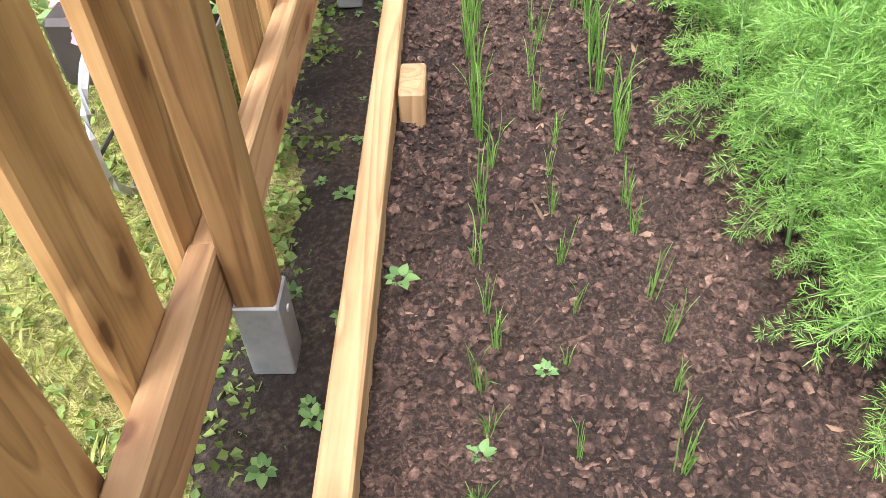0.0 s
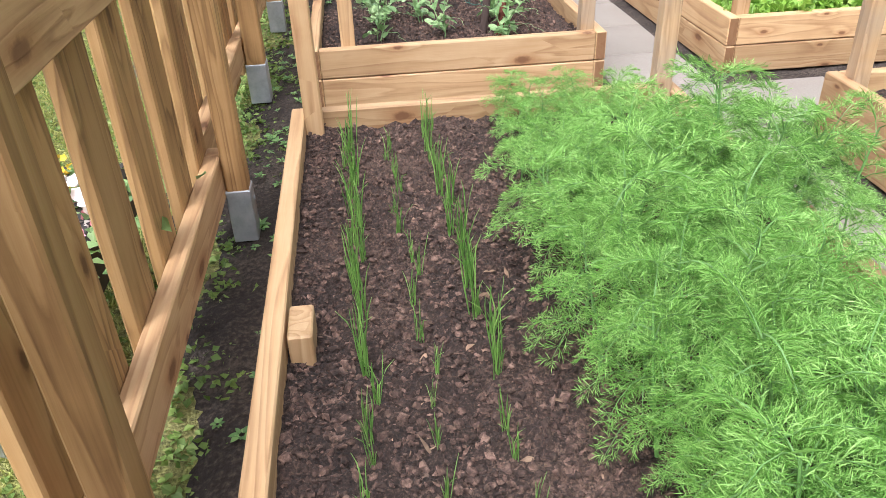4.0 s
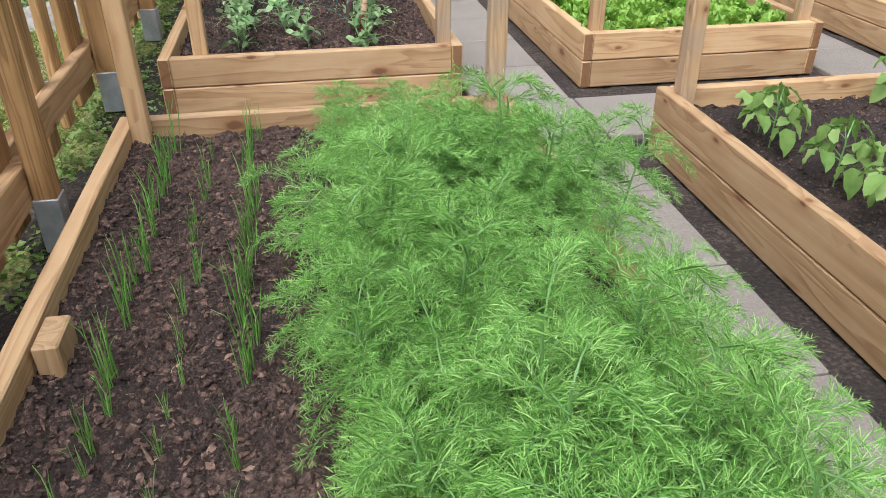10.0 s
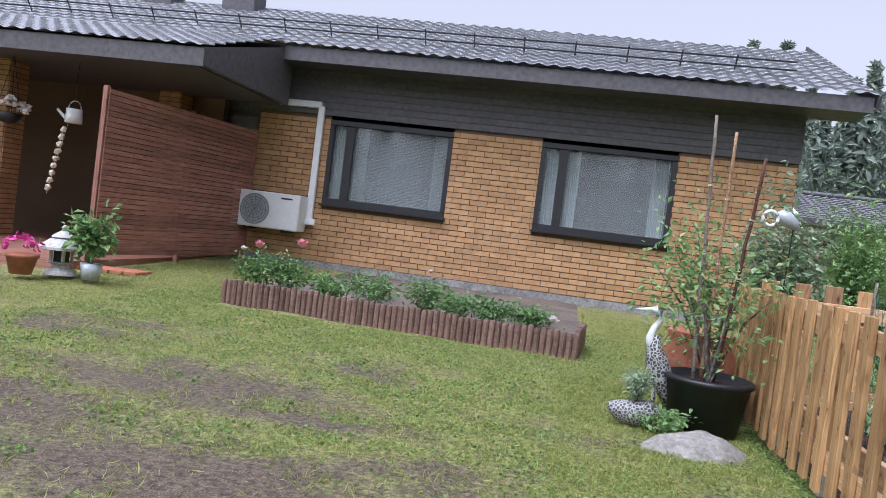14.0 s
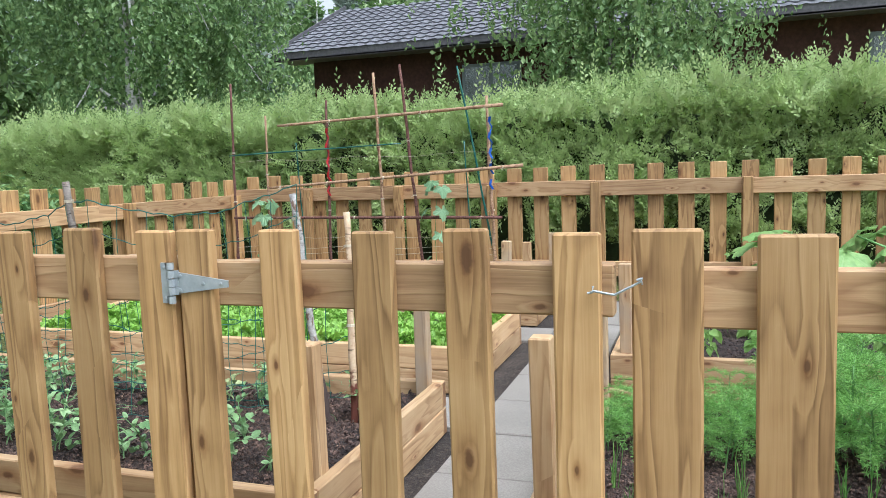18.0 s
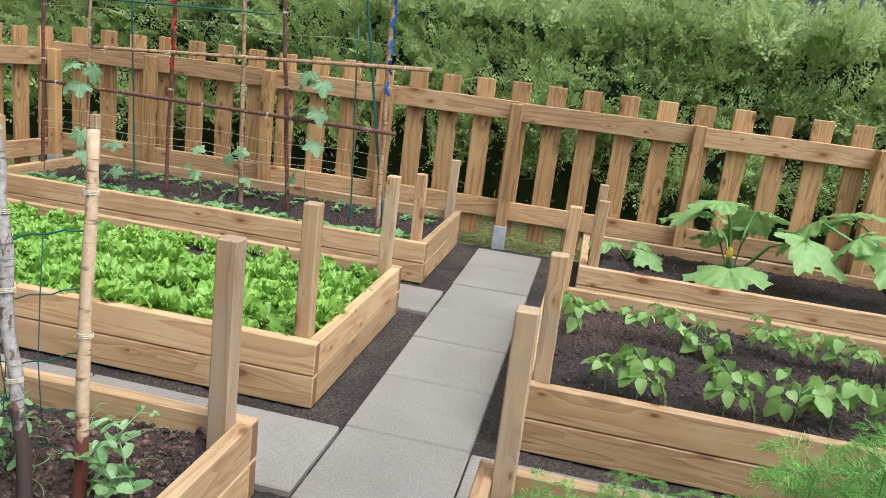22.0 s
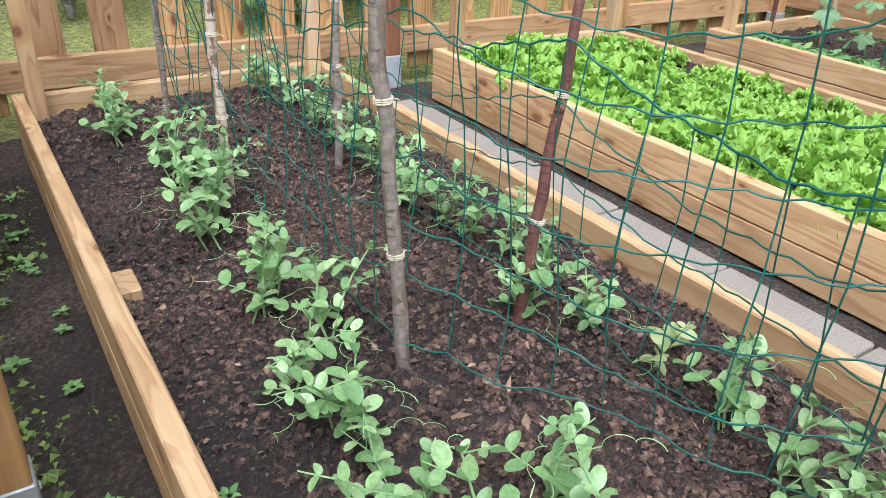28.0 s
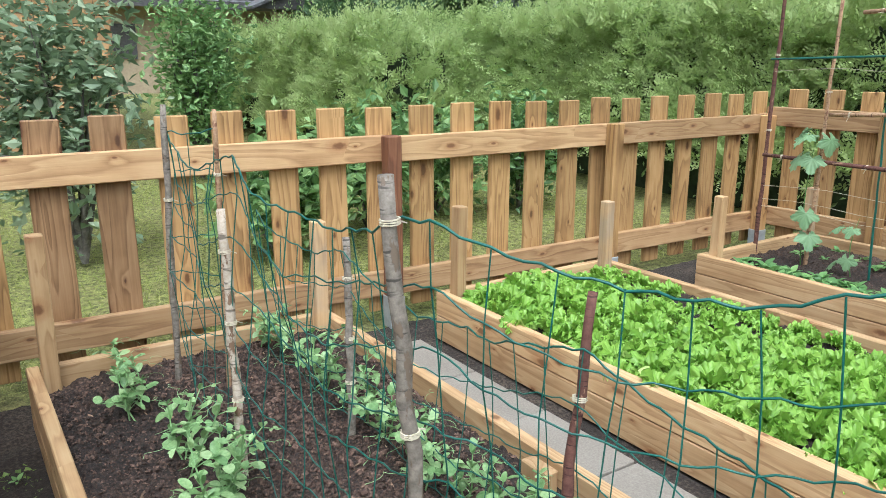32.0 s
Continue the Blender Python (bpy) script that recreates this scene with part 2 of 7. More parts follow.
def vary_pieces(m, lo, hi):
    """Each piece a little lighter or darker than the next."""
    t = m.node_tree
    b = t.nodes["Principled BSDF"]
    base = b.inputs["Base Color"].links[0].from_socket
    geo, oi = t.nodes.new("ShaderNodeNewGeometry"), t.nodes.new("ShaderNodeObjectInfo")
    f = math_n(t, "FRACT", math_n(t, "ADD", geo.outputs["Random Per Island"], oi.outputs["Random"]))
    hsv = t.nodes.new("ShaderNodeHueSaturation")
    t.links.new(math_n(t, "MULTIPLY_ADD", f, hi - lo, lo), hsv.inputs["Value"])
    t.links.new(base, hsv.inputs["Color"])
    t.links.new(hsv.outputs[0], b.inputs["Base Color"])


# ---- building helpers ----
def mesh_of(name, verts, faces, material, smooth=False):
    me = bpy.data.meshes.new(name)
    me.from_pydata([tuple(v) for v in verts], [], faces)
    me.materials.append(material)
    if smooth:
        me.shade_smooth()
    me.update()
    return me


def thing(name, loc, label, category, group="", kind="", rz=0.0):
    ob = new(name)
    ob.empty_display_size = 0.05
    ob.matrix_basis = pose(*loc, 0, 0, rz)
    return tagged(ob, label, category, group, kind)


def world_of(ob):
    m = ob.matrix_basis.copy()
    while ob.parent:
        ob = ob.parent
        m = ob.matrix_basis @ m
    return m


def hang(name, me, parent, m=None, label=""):
    """Links a mesh as one part under a thing, at the world pose m (the parent's own if none)."""
    ob = new(name, me)
    ob.parent = parent
    if m is not None:
        ob.matrix_basis = world_of(parent).inverted() @ m
    if label:
        ob["label"] = label
    return ob


def solo(name, me, label, category, m=None, group="", kind=""):
    ob = new(name, me)
    if m is not None:
        ob.matrix_basis = m
    return tagged(ob, label, category, group, kind)


BOXES = {}


def box_mesh(lx, ly, lz, material, c=0.004):
    """A box about the origin with chamfered edges."""
    key = (round(lx, 3), round(ly, 3), round(lz, 3), material.name, c)
    if key not in BOXES:
        h = (lx / 2, ly / 2, lz / 2)
        c = min(c, *(v * 0.45 for v in h))
        vs, ids = [], {}
        for sx in (-1, 1):
            for sy in (-1, 1):
                for sz in (-1, 1):
                    for ax in range(3):
                        p = [sx * (h[0] - c), sy * (h[1] - c), sz * (h[2] - c)]
                        s = (sx, sy, sz)
                        p[ax] = s[ax] * h[ax]
                        ids[sx, sy, sz, ax] = len(vs)
                        vs.append(p)
        fs = []
        for ax in range(3):
            u, w = (ax + 1) % 3, (ax + 2) % 3
            for s in (-1, 1):
                q = []
                for a, d in ((-1, -1), (1, -1), (1, 1), (-1, 1)):
                    k = [0, 0, 0]
                    k[ax], k[u], k[w] = s, a, d
                    q.append(ids[(*k, ax)])
                fs.append(q if s > 0 else q[::-1])
            for a in (-1, 1):
                for d in (-1, 1):
                    q = []
                    for s, e in ((-1, u), (1, u), (1, w), (-1, w)):
                        k = [0, 0, 0]
                        k[ax], k[u], k[w] = s, a, d
                        q.append(ids[(*k, e)])
                    fs.append(q if a * d > 0 else q[::-1])
        for sx in (-1, 1):
            for sy in (-1, 1):
                for sz in (-1, 1):
                    q = [ids[sx, sy, sz, k] for k in range(3)]
                    fs.append(q if sx * sy * sz > 0 else q[::-1])
        BOXES[key] = mesh_of("board", vs, fs, material)
    return BOXES[key]


def frame_of(a, b, up):
    """A pose whose x runs from a to b and whose z leans to up, at their middle."""
    a, b = Vector(a), Vector(b)
    x = (b - a).normalized()
    y = Vector(up).cross(x).normalized()
    z = x.cross(y)
    m = Matrix((x, y, z)).transposed().to_4x4()
    m.translation = (a + b) / 2
    return m


def plank(name, parent, a, b, w, t, material, up=(0, 0, 1), label="", c=0.004):
    """A board from a to b, w wide along up and t thick."""
    me = box_mesh((Vector(b) - Vector(a)).length, t, w, material, c)
    return hang(name, me, parent, frame_of(a, b, up), label)


def tube(path, radii, n=6, cap=True):
    """Vertices and faces of a tube along a path."""
    vs, fs = [], []
    for i, p in enumerate(path):
        p = Vector(p)
        d = (Vector(path[min(i + 1, len(path) - 1)]) - Vector(path[max(i - 1, 0)])).normalized()
        s = d.orthogonal().normalized() if abs(d.z) < 0.9 else d.cross(Vector((0, 1, 0))).normalized()
        u = d.cross(s)
        r = radii[i] if isinstance(radii, (list, tuple)) else radii
        for k in range(n):
            a = 2 * math.pi * k / n
            vs.append(p + (s * math.cos(a) + u * math.sin(a)) * r)
    for i in range(len(path) - 1):
        for k in range(n):
            fs.append((i * n + k, i * n + (k + 1) % n, (i + 1) * n + (k + 1) % n, (i + 1) * n + k))
    if cap:
        fs.append(tuple(range(n))[::-1])
        fs.append(tuple((len(path) - 1) * n + k for k in range(n)))
    return vs, fs


class Bag:
    """Gathers vertices and faces of many pieces for one mesh."""

    def __init__(self):
        self.v, self.f = [], []

    def add(self, vs, fs, m=None):
        o = len(self.v)
        self.v += [m @ Vector(p) for p in vs] if m is not None else list(vs)
        self.f += [tuple(i + o for i in f) for f in fs]
        return self

    def mesh(self, name, material, smooth=False):
        return mesh_of(name, self.v, self.f, material, smooth)


def lathe(profile, n=20):
    vs = [(r * math.cos(2 * math.pi * k / n), r * math.sin(2 * math.pi * k / n), z) for r, z in profile for k in range(n)]
    fs = [(i * n + k, i * n + (k + 1) % n, (i + 1) * n + (k + 1) % n, (i + 1) * n + k) for i in range(len(profile) - 1) for k in range(n)]
    return vs, fs

# ---- plan (metres) ----
A_OUT, B_Y, C_X, D_Y = -0.18, 3.97, 4.85, -3.33
FTOP = 1.055


def picket(parent, at, along, w, top, bottom=0.05, material=None):
    """One upright board; at is its foot's middle."""
    lean = Vector((rng.uniform(-0.006, 0.006), rng.uniform(-0.006, 0.006), 0))
    a = Vector((at[0], at[1], bottom + rng.uniform(-0.012, 0.012)))
    b = Vector((at[0], at[1], top + rng.uniform(-0.008, 0.008))) + lean
    return plank("picket", parent, a, b, w, 0.03, material or M_FENCE, up=along, c=0.005)


def fence_post(parent, x, y, top, size=0.078, material=None):
    p = plank("post", parent, (x, y, 0.13), (x, y, top), size, size, material or M_FENCE, up=(0, 1, 0), c=0.005)
    s, h = size / 2 + 0.004, 0.17
    shoe = box_mesh(size + 0.008, size + 0.008, h, M_STEEL, 0.003)
    hang("post_shoe", shoe, p, pose(x, y, h / 2 - 0.01), "galvanised steel post anchor")
    bolt = Bag().add(*lathe([(0.0, 0.004), (0.008, 0.003), (0.008, 0.0)], 8))
    hang("bolt", bolt.mesh("bolt", M_STEEL), p, pose(x + s + 0.002, y, 0.12, 0, 90, 0))
    return p


def box_vf(lx, ly, lz):
    x, y, z = lx / 2, ly / 2, lz / 2
    return ([(sx * x, sy * y, sz * z) for sx in (-1, 1) for sy in (-1, 1) for sz in (-1, 1)],
            [(0, 1, 3, 2), (4, 6, 7, 5), (0, 4, 5, 1), (2, 3, 7, 6), (0, 2, 6, 4), (1, 5, 7, 3)])


def fence_run(label, axis, line, sign, s0, s1, pick, posts, w, top, ztop, zlow, rail_h=0.115, post=0.078, old=(), stained=()):
    """A straight run of picket fence. axis: 'x' or 'y', along which it runs; line: outer face; sign: towards the inside."""
    mid = (s0 + s1) / 2
    loc = (line, mid, 0) if axis == "y" else (mid, line, 0)
    f = thing("garden_fence", loc, label, "fence", "fence runs round the garden")

    def at(s, off, z):
        o = line + sign * off
        return (o, s, z) if axis == "y" else (s, o, z)

    along = (0, 1, 0) if axis == "y" else (1, 0, 0)
    for i, s in enumerate(pick):
        p = at(s, 0.015, 0)
        picket(f, p, along, w, top, material=M_OLDPINE if i in old else None)
    cuts = [s0] + [p for p in posts if s0 + 0.05 < p < s1 - 0.05] + [s1]
    for a, b in zip(cuts, cuts[1:]):
        for z in (ztop - rail_h / 2, zlow - rail_h / 2):
            dz = rng.uniform(-0.006, 0.006)
            plank("rail", f, at(a + 0.002, 0.0535, z + dz), at(b - 0.002, 0.0535, z + dz), rail_h, 0.045, M_RAIL)
    for s in posts:
        q = at(s, 0.079 + post / 2, 0)
        fence_post(f, q[0], q[1], ztop - 0.005 + rng.uniform(-0.01, 0.012), post, M_REDPOST if s in stained else None)
    return f


def steps(a, b, d):
    n = int(round((b - a) / d))
    return [a + d * i for i in range(n + 1)]


LBL = "golden brown pine picket fence with two rails, on steel shoes"
fence_run(LBL, "y", A_OUT, 1, 0.625, B_Y, steps(0.675, 3.86, 0.228), [0.655, 1.75, 2.85, 3.90], 0.105, FTOP + 0.01, 0.985, 0.275)
fence_run("golden brown pine fence of wide pickets on two rails", "y", A_OUT + 0.062, 1, D_Y, -0.475, steps(-3.20, -0.55, 0.2409), [-3.20, -1.80, -0.53], 0.142, FTOP - 0.012, 0.97, 0.27, 0.125, post=0.064)
north = fence_run(LBL, "x", B_Y + 0.165, -1, -0.05, 4.98, steps(0.104, 4.93, 0.2535), [0.02, 1.90, 3.43, 4.90], 0.14, 1.13, 0.985, 0.28, 0.13, old=(1, 2), stained=(1.90,))
north.matrix_basis = pose(north.location.x, north.location.y - 0.075, 0, 0, 0, -1.75)
fence_run(LBL, "y", C_X + 0.165, -1, D_Y - 0.16, 3.92, steps(-3.2205, 3.80, 0.2480), [-3.30, -2.10, -0.967, 0.255, 1.18, 2.09, 3.05], 0.132, 1.165, 1.03, 0.33, 0.13)
fence_run(LBL, "x", D_Y - 0.165, 1, -0.05, 4.95, steps(0.07, 4.82, 0.2452), [0.0, 1.30, 2.50, 3.65], 0.105, 1.12, 1.0, 0.29)

# the gate
gate = thing("garden_gate", (A_OUT + 0.03, 0.125, 0), "closed golden brown picket gate with steel hinges and hook", "gate")
for s in (0.549, 0.318, 0.086, -0.141, -0.374):
    picket(gate, (A_OUT + 0.015, s, 0), (0, 1, 0), 0.098, FTOP)
for z in (0.925, 0.225):
    plank("rail", gate, (A_OUT + 0.0535, -0.445, z), (A_OUT + 0.0535, 0.612, z), 0.11, 0.045, M_RAIL)
for z in (0.93, 0.21):
    h = Bag()
    h.add(*box_vf(0.004, 0.03, 0.10), Matrix.Translation((0, 0.055, 0)))
    h.add([(0, 0.035, 0.028), (0, 0.035, -0.028), (0, -0.12, -0.008), (0, -0.12, 0.008), (0.004, 0.035, 0.028), (0.004, 0.035, -0.028), (0.004, -0.12, -0.008), (0.004, -0.12, 0.008)],
          [(0, 1, 2, 3), (7, 6, 5, 4), (0, 4, 5, 1), (2, 6, 7, 3), (1, 5, 6, 2), (3, 7, 4, 0)])
    for k0, k1 in ((-0.050, -0.032), (-0.029, -0.011), (-0.008, 0.010), (0.013, 0.031), (0.034, 0.050)):
        h.add(*tube([(-0.006, 0.038, k0), (-0.006, 0.038, k1)], 0.009, 8))
        h.add(*box_vf(0.004, 0.020, k1 - k0), Matrix.Translation((0, 0.046 if k1 > 0.04 or k0 < -0.04 else 0.030, (k0 + k1) / 2)))
    hb = hang("hinge", h.mesh("hinge", M_STEEL), gate, pose(A_OUT - 0.006, 0.575, z), "galvanised steel strap hinge")
    for dy, dz in ((0.060, 0.038), (0.060, -0.038), (0.015, 0.018), (0.015, -0.018), (-0.05, 0.0), (-0.10, 0.0)):
        hang("screw", Bag().add(*lathe([(0.0, 0.003), (0.005, 0.002), (0.005, 0.0)], 8)).mesh("screw", M_STEEL), hb, pose(A_OUT - 0.007, 0.575 + dy, z + dz, 0, -90, 0))
hook = Bag().add(*tube([(0, 0.07, 0.02), (-0.012, 0.07, 0.01), (-0.014, 0.0, 0.0), (-0.014, -0.06, 0.028), (-0.01, -0.085, 0.04), (0, -0.085, 0.03)], 0.004, 6))
for yy, zz in ((0.075, 0.005), (-0.08, 0.045)):
    hook.add(*tube([(0.0, yy, zz), (-0.012, yy, zz), (-0.02, yy + 0.008, zz), (-0.02, yy - 0.008, zz + 0.004), (-0.012, yy, zz)], 0.0035, 6))
hang("latch_hook", hook.mesh("latch_hook", M_STEEL), gate, pose(A_OUT - 0.004, -0.45, 0.925) @ Matrix.Diagonal((0.8, 0.62, 0.7, 1)), "zinc-plated gate hook")

# ---- ground ----
def fbm(x, y, s, z=0.0):
    return noise.fractal(Vector((x * s, y * s, z)), 1.0, 2.0, 4)




def sheet(name, x0, x1, y0, y1, step, height, material, label, category, kind="structure"):
    nx, ny = max(2, int((x1 - x0) / step) + 1), max(2, int((y1 - y0) / step) + 1)
    xs, ys = np.linspace(x0, x1, nx), np.linspace(y0, y1, ny)
    vs = [(x, y, height(x, y)) for y in ys for x in xs]
    fs = [(j * nx + i, j * nx + i + 1, (j + 1) * nx + i + 1, (j + 1) * nx + i) for j in range(ny - 1) for i in range(nx - 1)]
    me = mesh_of(name, vs, fs, material, True)
    return solo(name, me, label, category, kind=kind)


def turf(t, b):
    """Trampled lawn: moss, clover and thin patches of earth."""
    v = coords(t, (1, 1, 1), False)
    mid = noise_tex(t, v, 5.0, 4.0, 0.6)
    fine = noise_tex(t, v, 120.0, 3.0, 0.6)
    g = ramp(t, fine, [(0.3, (0.085, 0.10, 0.025)), (0.5, (0.21, 0.235, 0.065)), (0.7, (0.37, 0.38, 0.14))])
    d = ramp(t, fine, [(0.3, (0.045, 0.034, 0.027)), (0.55, (0.14, 0.107, 0.085)), (0.75, (0.29, 0.235, 0.19))])
    dry = ramp(t, mid, [(0.38, (0.0, 0.0, 0.0)), (0.66, (0.5, 0.5, 0.5))])
    at = t.nodes.new("ShaderNodeAttribute")
    at.attribute_name = "worn"
    worn = math_n(t, "ADD", math_n(t, "MULTIPLY", at.outputs["Fac"], 0.85), math_n(t, "MULTIPLY_ADD", mid, 0.8, -0.4))
    worn = math_n(t, "ADD", worn, math_n(t, "MULTIPLY_ADD", noise_tex(t, v, 34.0, 5.0, 0.75), 1.5, -0.75))
    f = ramp(t, worn, [(0.26, (0, 0, 0)), (0.62, (0.95, 0.95, 0.95))])
    c = mixc(t, dry, g, (0.25, 0.22, 0.11))
    c = mixc(t, f, c, d)
    tuft = ramp(t, noise_tex(t, v, 26.0, 3.0, 0.7), [(0.34, (0.42, 0.40, 0.38)), (0.66, (1.45, 1.42, 1.3))])
    c = mixc(t, 1.0, c, tuft, "MULTIPLY")
    t.links.new(c, b.inputs["Base Color"])
    b.inputs["Roughness"].default_value = 0.95
    bump(t, b, fine, 0.8, 0.02)


M_TURF = mat("lawn_turf", turf)


def lawn_z(x, y):
    z = -0.03 + 0.025 * fbm(x, y, 0.9) + 0.008 * fbm(x, y, 7.0, 3.0)
    return z + max(0.0, (y - 4.5)) * 0.028 * (1 if y < 11 else 11 / y)


# where feet have worn the grass away: x, y, reach along x and y, how far
WORN = ((-3.3, 0.35, 1.5, 0.75, 0.95), (-4.0, 1.9, 1.5, 0.8, 0.9), (-3.2, 3.3, 0.8, 0.5, 0.75), (-2.2, 0.95, 0.6, 0.4, 0.75), (-5.6, 3.4, 1.2, 0.9, 0.7), (-5.0, 0.6, 1.6, 1.0, 0.95), (-1.3, 2.2, 0.7, 0.5, 0.5), (-0.6, 1.3, 0.5, 0.5, 0.45), (-2.95, 0.55, 0.75, 0.45, 0.95), (-3.0, 1.55, 0.7, 0.3, 0.8))


def worn_at(x, y):
    w = max(k * math.exp(-(((x - a) / p) ** 2 + ((y - b) / q) ** 2)) for a, b, p, q, k in WORN)
    return max(0.0, min(1.0, w + 0.34 * fbm(x, y, 2.2, 9.0)))


# one sheet of ground, fine near the garden and coarse to the horizon
def ground_axis(lo, hi, fine0, fine1, step):
    a = list(np.arange(fine0, fine1 + 1e-6, step))
    d, p = step, fine1
    while p < hi:
        d *= 1.28
        p += d
        a.append(p)
    d, p = step, fine0
    while p > lo:
        d *= 1.28
        p -= d
        a.insert(0, p)
    return a


gx, gy = ground_axis(-900, 900, -9, 7.5, 0.12), ground_axis(-900, 900, -5, 10, 0.12)
gv = [(x, y, lawn_z(x, y) if abs(x) < 40 and abs(y) < 40 else 0.1) for y in gy for x in gx]
gn = len(gx)
gf = [(j * gn + i, j * gn + i + 1, (j + 1) * gn + i + 1, (j + 1) * gn + i) for j in range(len(gy) - 1) for i in range(gn - 1)]
g_me = mesh_of("ground", gv, gf, M_TURF, True)
g_me.attributes.new("worn", "FLOAT", "POINT").data.foreach_set("value", [worn_at(x, y) if abs(x) < 12 and abs(y) < 12 else 0.1 for x, y, z in gv])
solo("ground", g_me, "patchy green lawn with clover and worn bare earth", "lawn", kind="structure")


def crumb(x, y, s):
    """Rounded lumps, one to a cell."""
    d = noise.voronoi(Vector((x * s, y * s, 0.5)))[0][0]
    return max(0.0, 1.0 - 1.5 * d * d) - 0.5


def soil_z(base, amp, seed):
    return lambda x, y: base + amp * (0.55 * fbm(x, y, 4.0, seed) + 0.45 * fbm(x, y, 22.0, seed) + 0.35 * max(0, fbm(x, y, 60.0, seed))) + 0.5 * amp * (crumb(x, y, 62.0) * 0.55 + crumb(x, y, 30.0) * 0.6 * max(0.0, fbm(x, y, 5.0, seed + 3) + 0.35))


# bare soil between the beds, under the slabs
bare = soil_z(-0.008, 0.014, 3.0)
sheet("ground_soil", -0.42, 4.88, D_Y + 0.05, B_Y - 0.02, 0.03, lambda x, y: bare(x, y) - max(0.0, 0.04 - x) * (0.17 + 0.05 * math.sin(y * 3.1) + 0.06 * math.sin(y * 7.7)), M_PATH, "dark bare soil between the raised beds and slabs", "soil")

# ---- paving slabs ----
SLAB = 0.47


def paving(name, cells, label):
    p = thing(name, (cells[0][0], cells[0][1], 0), label, "paving", kind="structure")
    for x, y, lx, ly in cells:
        dz = rng.uniform(-0.003, 0.003)
        hang("slab", box_mesh(lx - 0.008, ly - 0.008, 0.05, M_SLAB, 0.005), p, pose(x, y, -0.008 + dz, rng.uniform(-0.25, 0.25), rng.uniform(-0.25, 0.25), rng.uniform(-0.4, 0.4)))
    return p


paving("pavement_main", [(4.70 - SLAB * (i + 0.5), 0.145, SLAB, 0.445) for i in range(9)], "grey concrete paving slabs leading straight across the garden")
cross = [(1.66, -0.075 - SLAB * (i + 0.5), 0.43, SLAB) for i in range(6)]
cross += [(1.66, 0.375 + SLAB * (i + 0.5), 0.43, SLAB) for i in range(7)]
paving("pavement_cross", cross, "grey concrete slabs between two rows of raised beds")
side = [(3.385, 0.375 + SLAB * (i + 0.5), 0.40, SLAB) for i in range(2)] + [(3.385, -0.075 - SLAB * (i + 0.5), 0.3, SLAB) for i in range(0)]
paving("pavement_side", side, "short row of grey slabs between two beds")

# ---- raised beds ----
BOARD = 0.045


def raised_bed(label, x0, x1, y0, y1, top, posts, soil, seed, planks=2, pegs=(), fine=0.014):
    """A bed of two boards a side. posts: x, y, height of the corner stakes. low: sides with one board above the path."""
    b = thing("raised_bed", ((x0 + x1) / 2, (y0 + y1) / 2, 0), label, "garden bed", "raised beds of the vegetable garden")
    h = top / planks
    t = BOARD
    for k in range(planks):
        z = h * (k + 0.5)
        w = h - 0.004
        plank("board", b, (x0 + t + 0.002, y0 + t / 2, z), (x1 - t - 0.002, y0 + t / 2, z), w, t, M_BOARD)
        plank("board", b, (x0 + t + 0.002, y1 - t / 2, z), (x1 - t - 0.002, y1 - t / 2, z), w, t, M_BOARD)
        plank("board", b, (x0 + t / 2, y0, z), (x0 + t / 2, y1, z), w, t, M_BOARD)
        plank("board", b, (x1 - t / 2, y0, z), (x1 - t / 2, y1, z), w, t, M_BOARD)
    for i, (x, y, z) in enumerate(posts):
        m = M_STAKE if i % 2 else M_BED
        plank("corner_post", b, (x, y, 0.02), (x + rng.uniform(-0.01, 0.01), y + rng.uniform(-0.01, 0.01), z), 0.058, 0.058, m, up=(0, 1, 0))
    for x, y, z in pegs:
        plank("peg", b, (x, y, 0.03), (x, y, z), 0.11, 0.05, M_BED, up=(0, 1, 0))
    sheet("soil_bed", x0 + t, x1 - t, y0 + t, y1 - t, fine, soil_z(soil, 0.032, seed), M_SOIL if seed < 2 else M_SOIL_WET, "dark crumbly peat soil filling a wooden raised bed", "soil", "stuff")
    return b


BEDS = {
    "chive": (0.14, 1.45, -3.02, -0.15, 0.245, 0.18),
    "pea": (0.17, 1.41, 0.47, 3.72, 0.245, 0.165),
    "lettuce": (1.965, 3.125, 0.52, 3.66, 0.25, 0.19),
    "trellis": (3.68, 4.78, 0.53, 3.45, 0.24, 0.17),
    "bean": (1.985, 3.28, -2.87, -0.19, 0.25, 0.17),
    "zucchini": (3.83, 4.80, -2.93, -0.33, 0.225, 0.16),
}


def corner_posts(k, hs):
    x0, x1, y0, y1, top, s = BEDS[k]
    i = BOARD + 0.03
    return [(x, y, h) for (x, y), h in zip(((x0 + i, y0 + i), (x1 - i, y0 + i), (x0 + i, y1 - i), (x1 - i, y1 - i)), hs) if h]


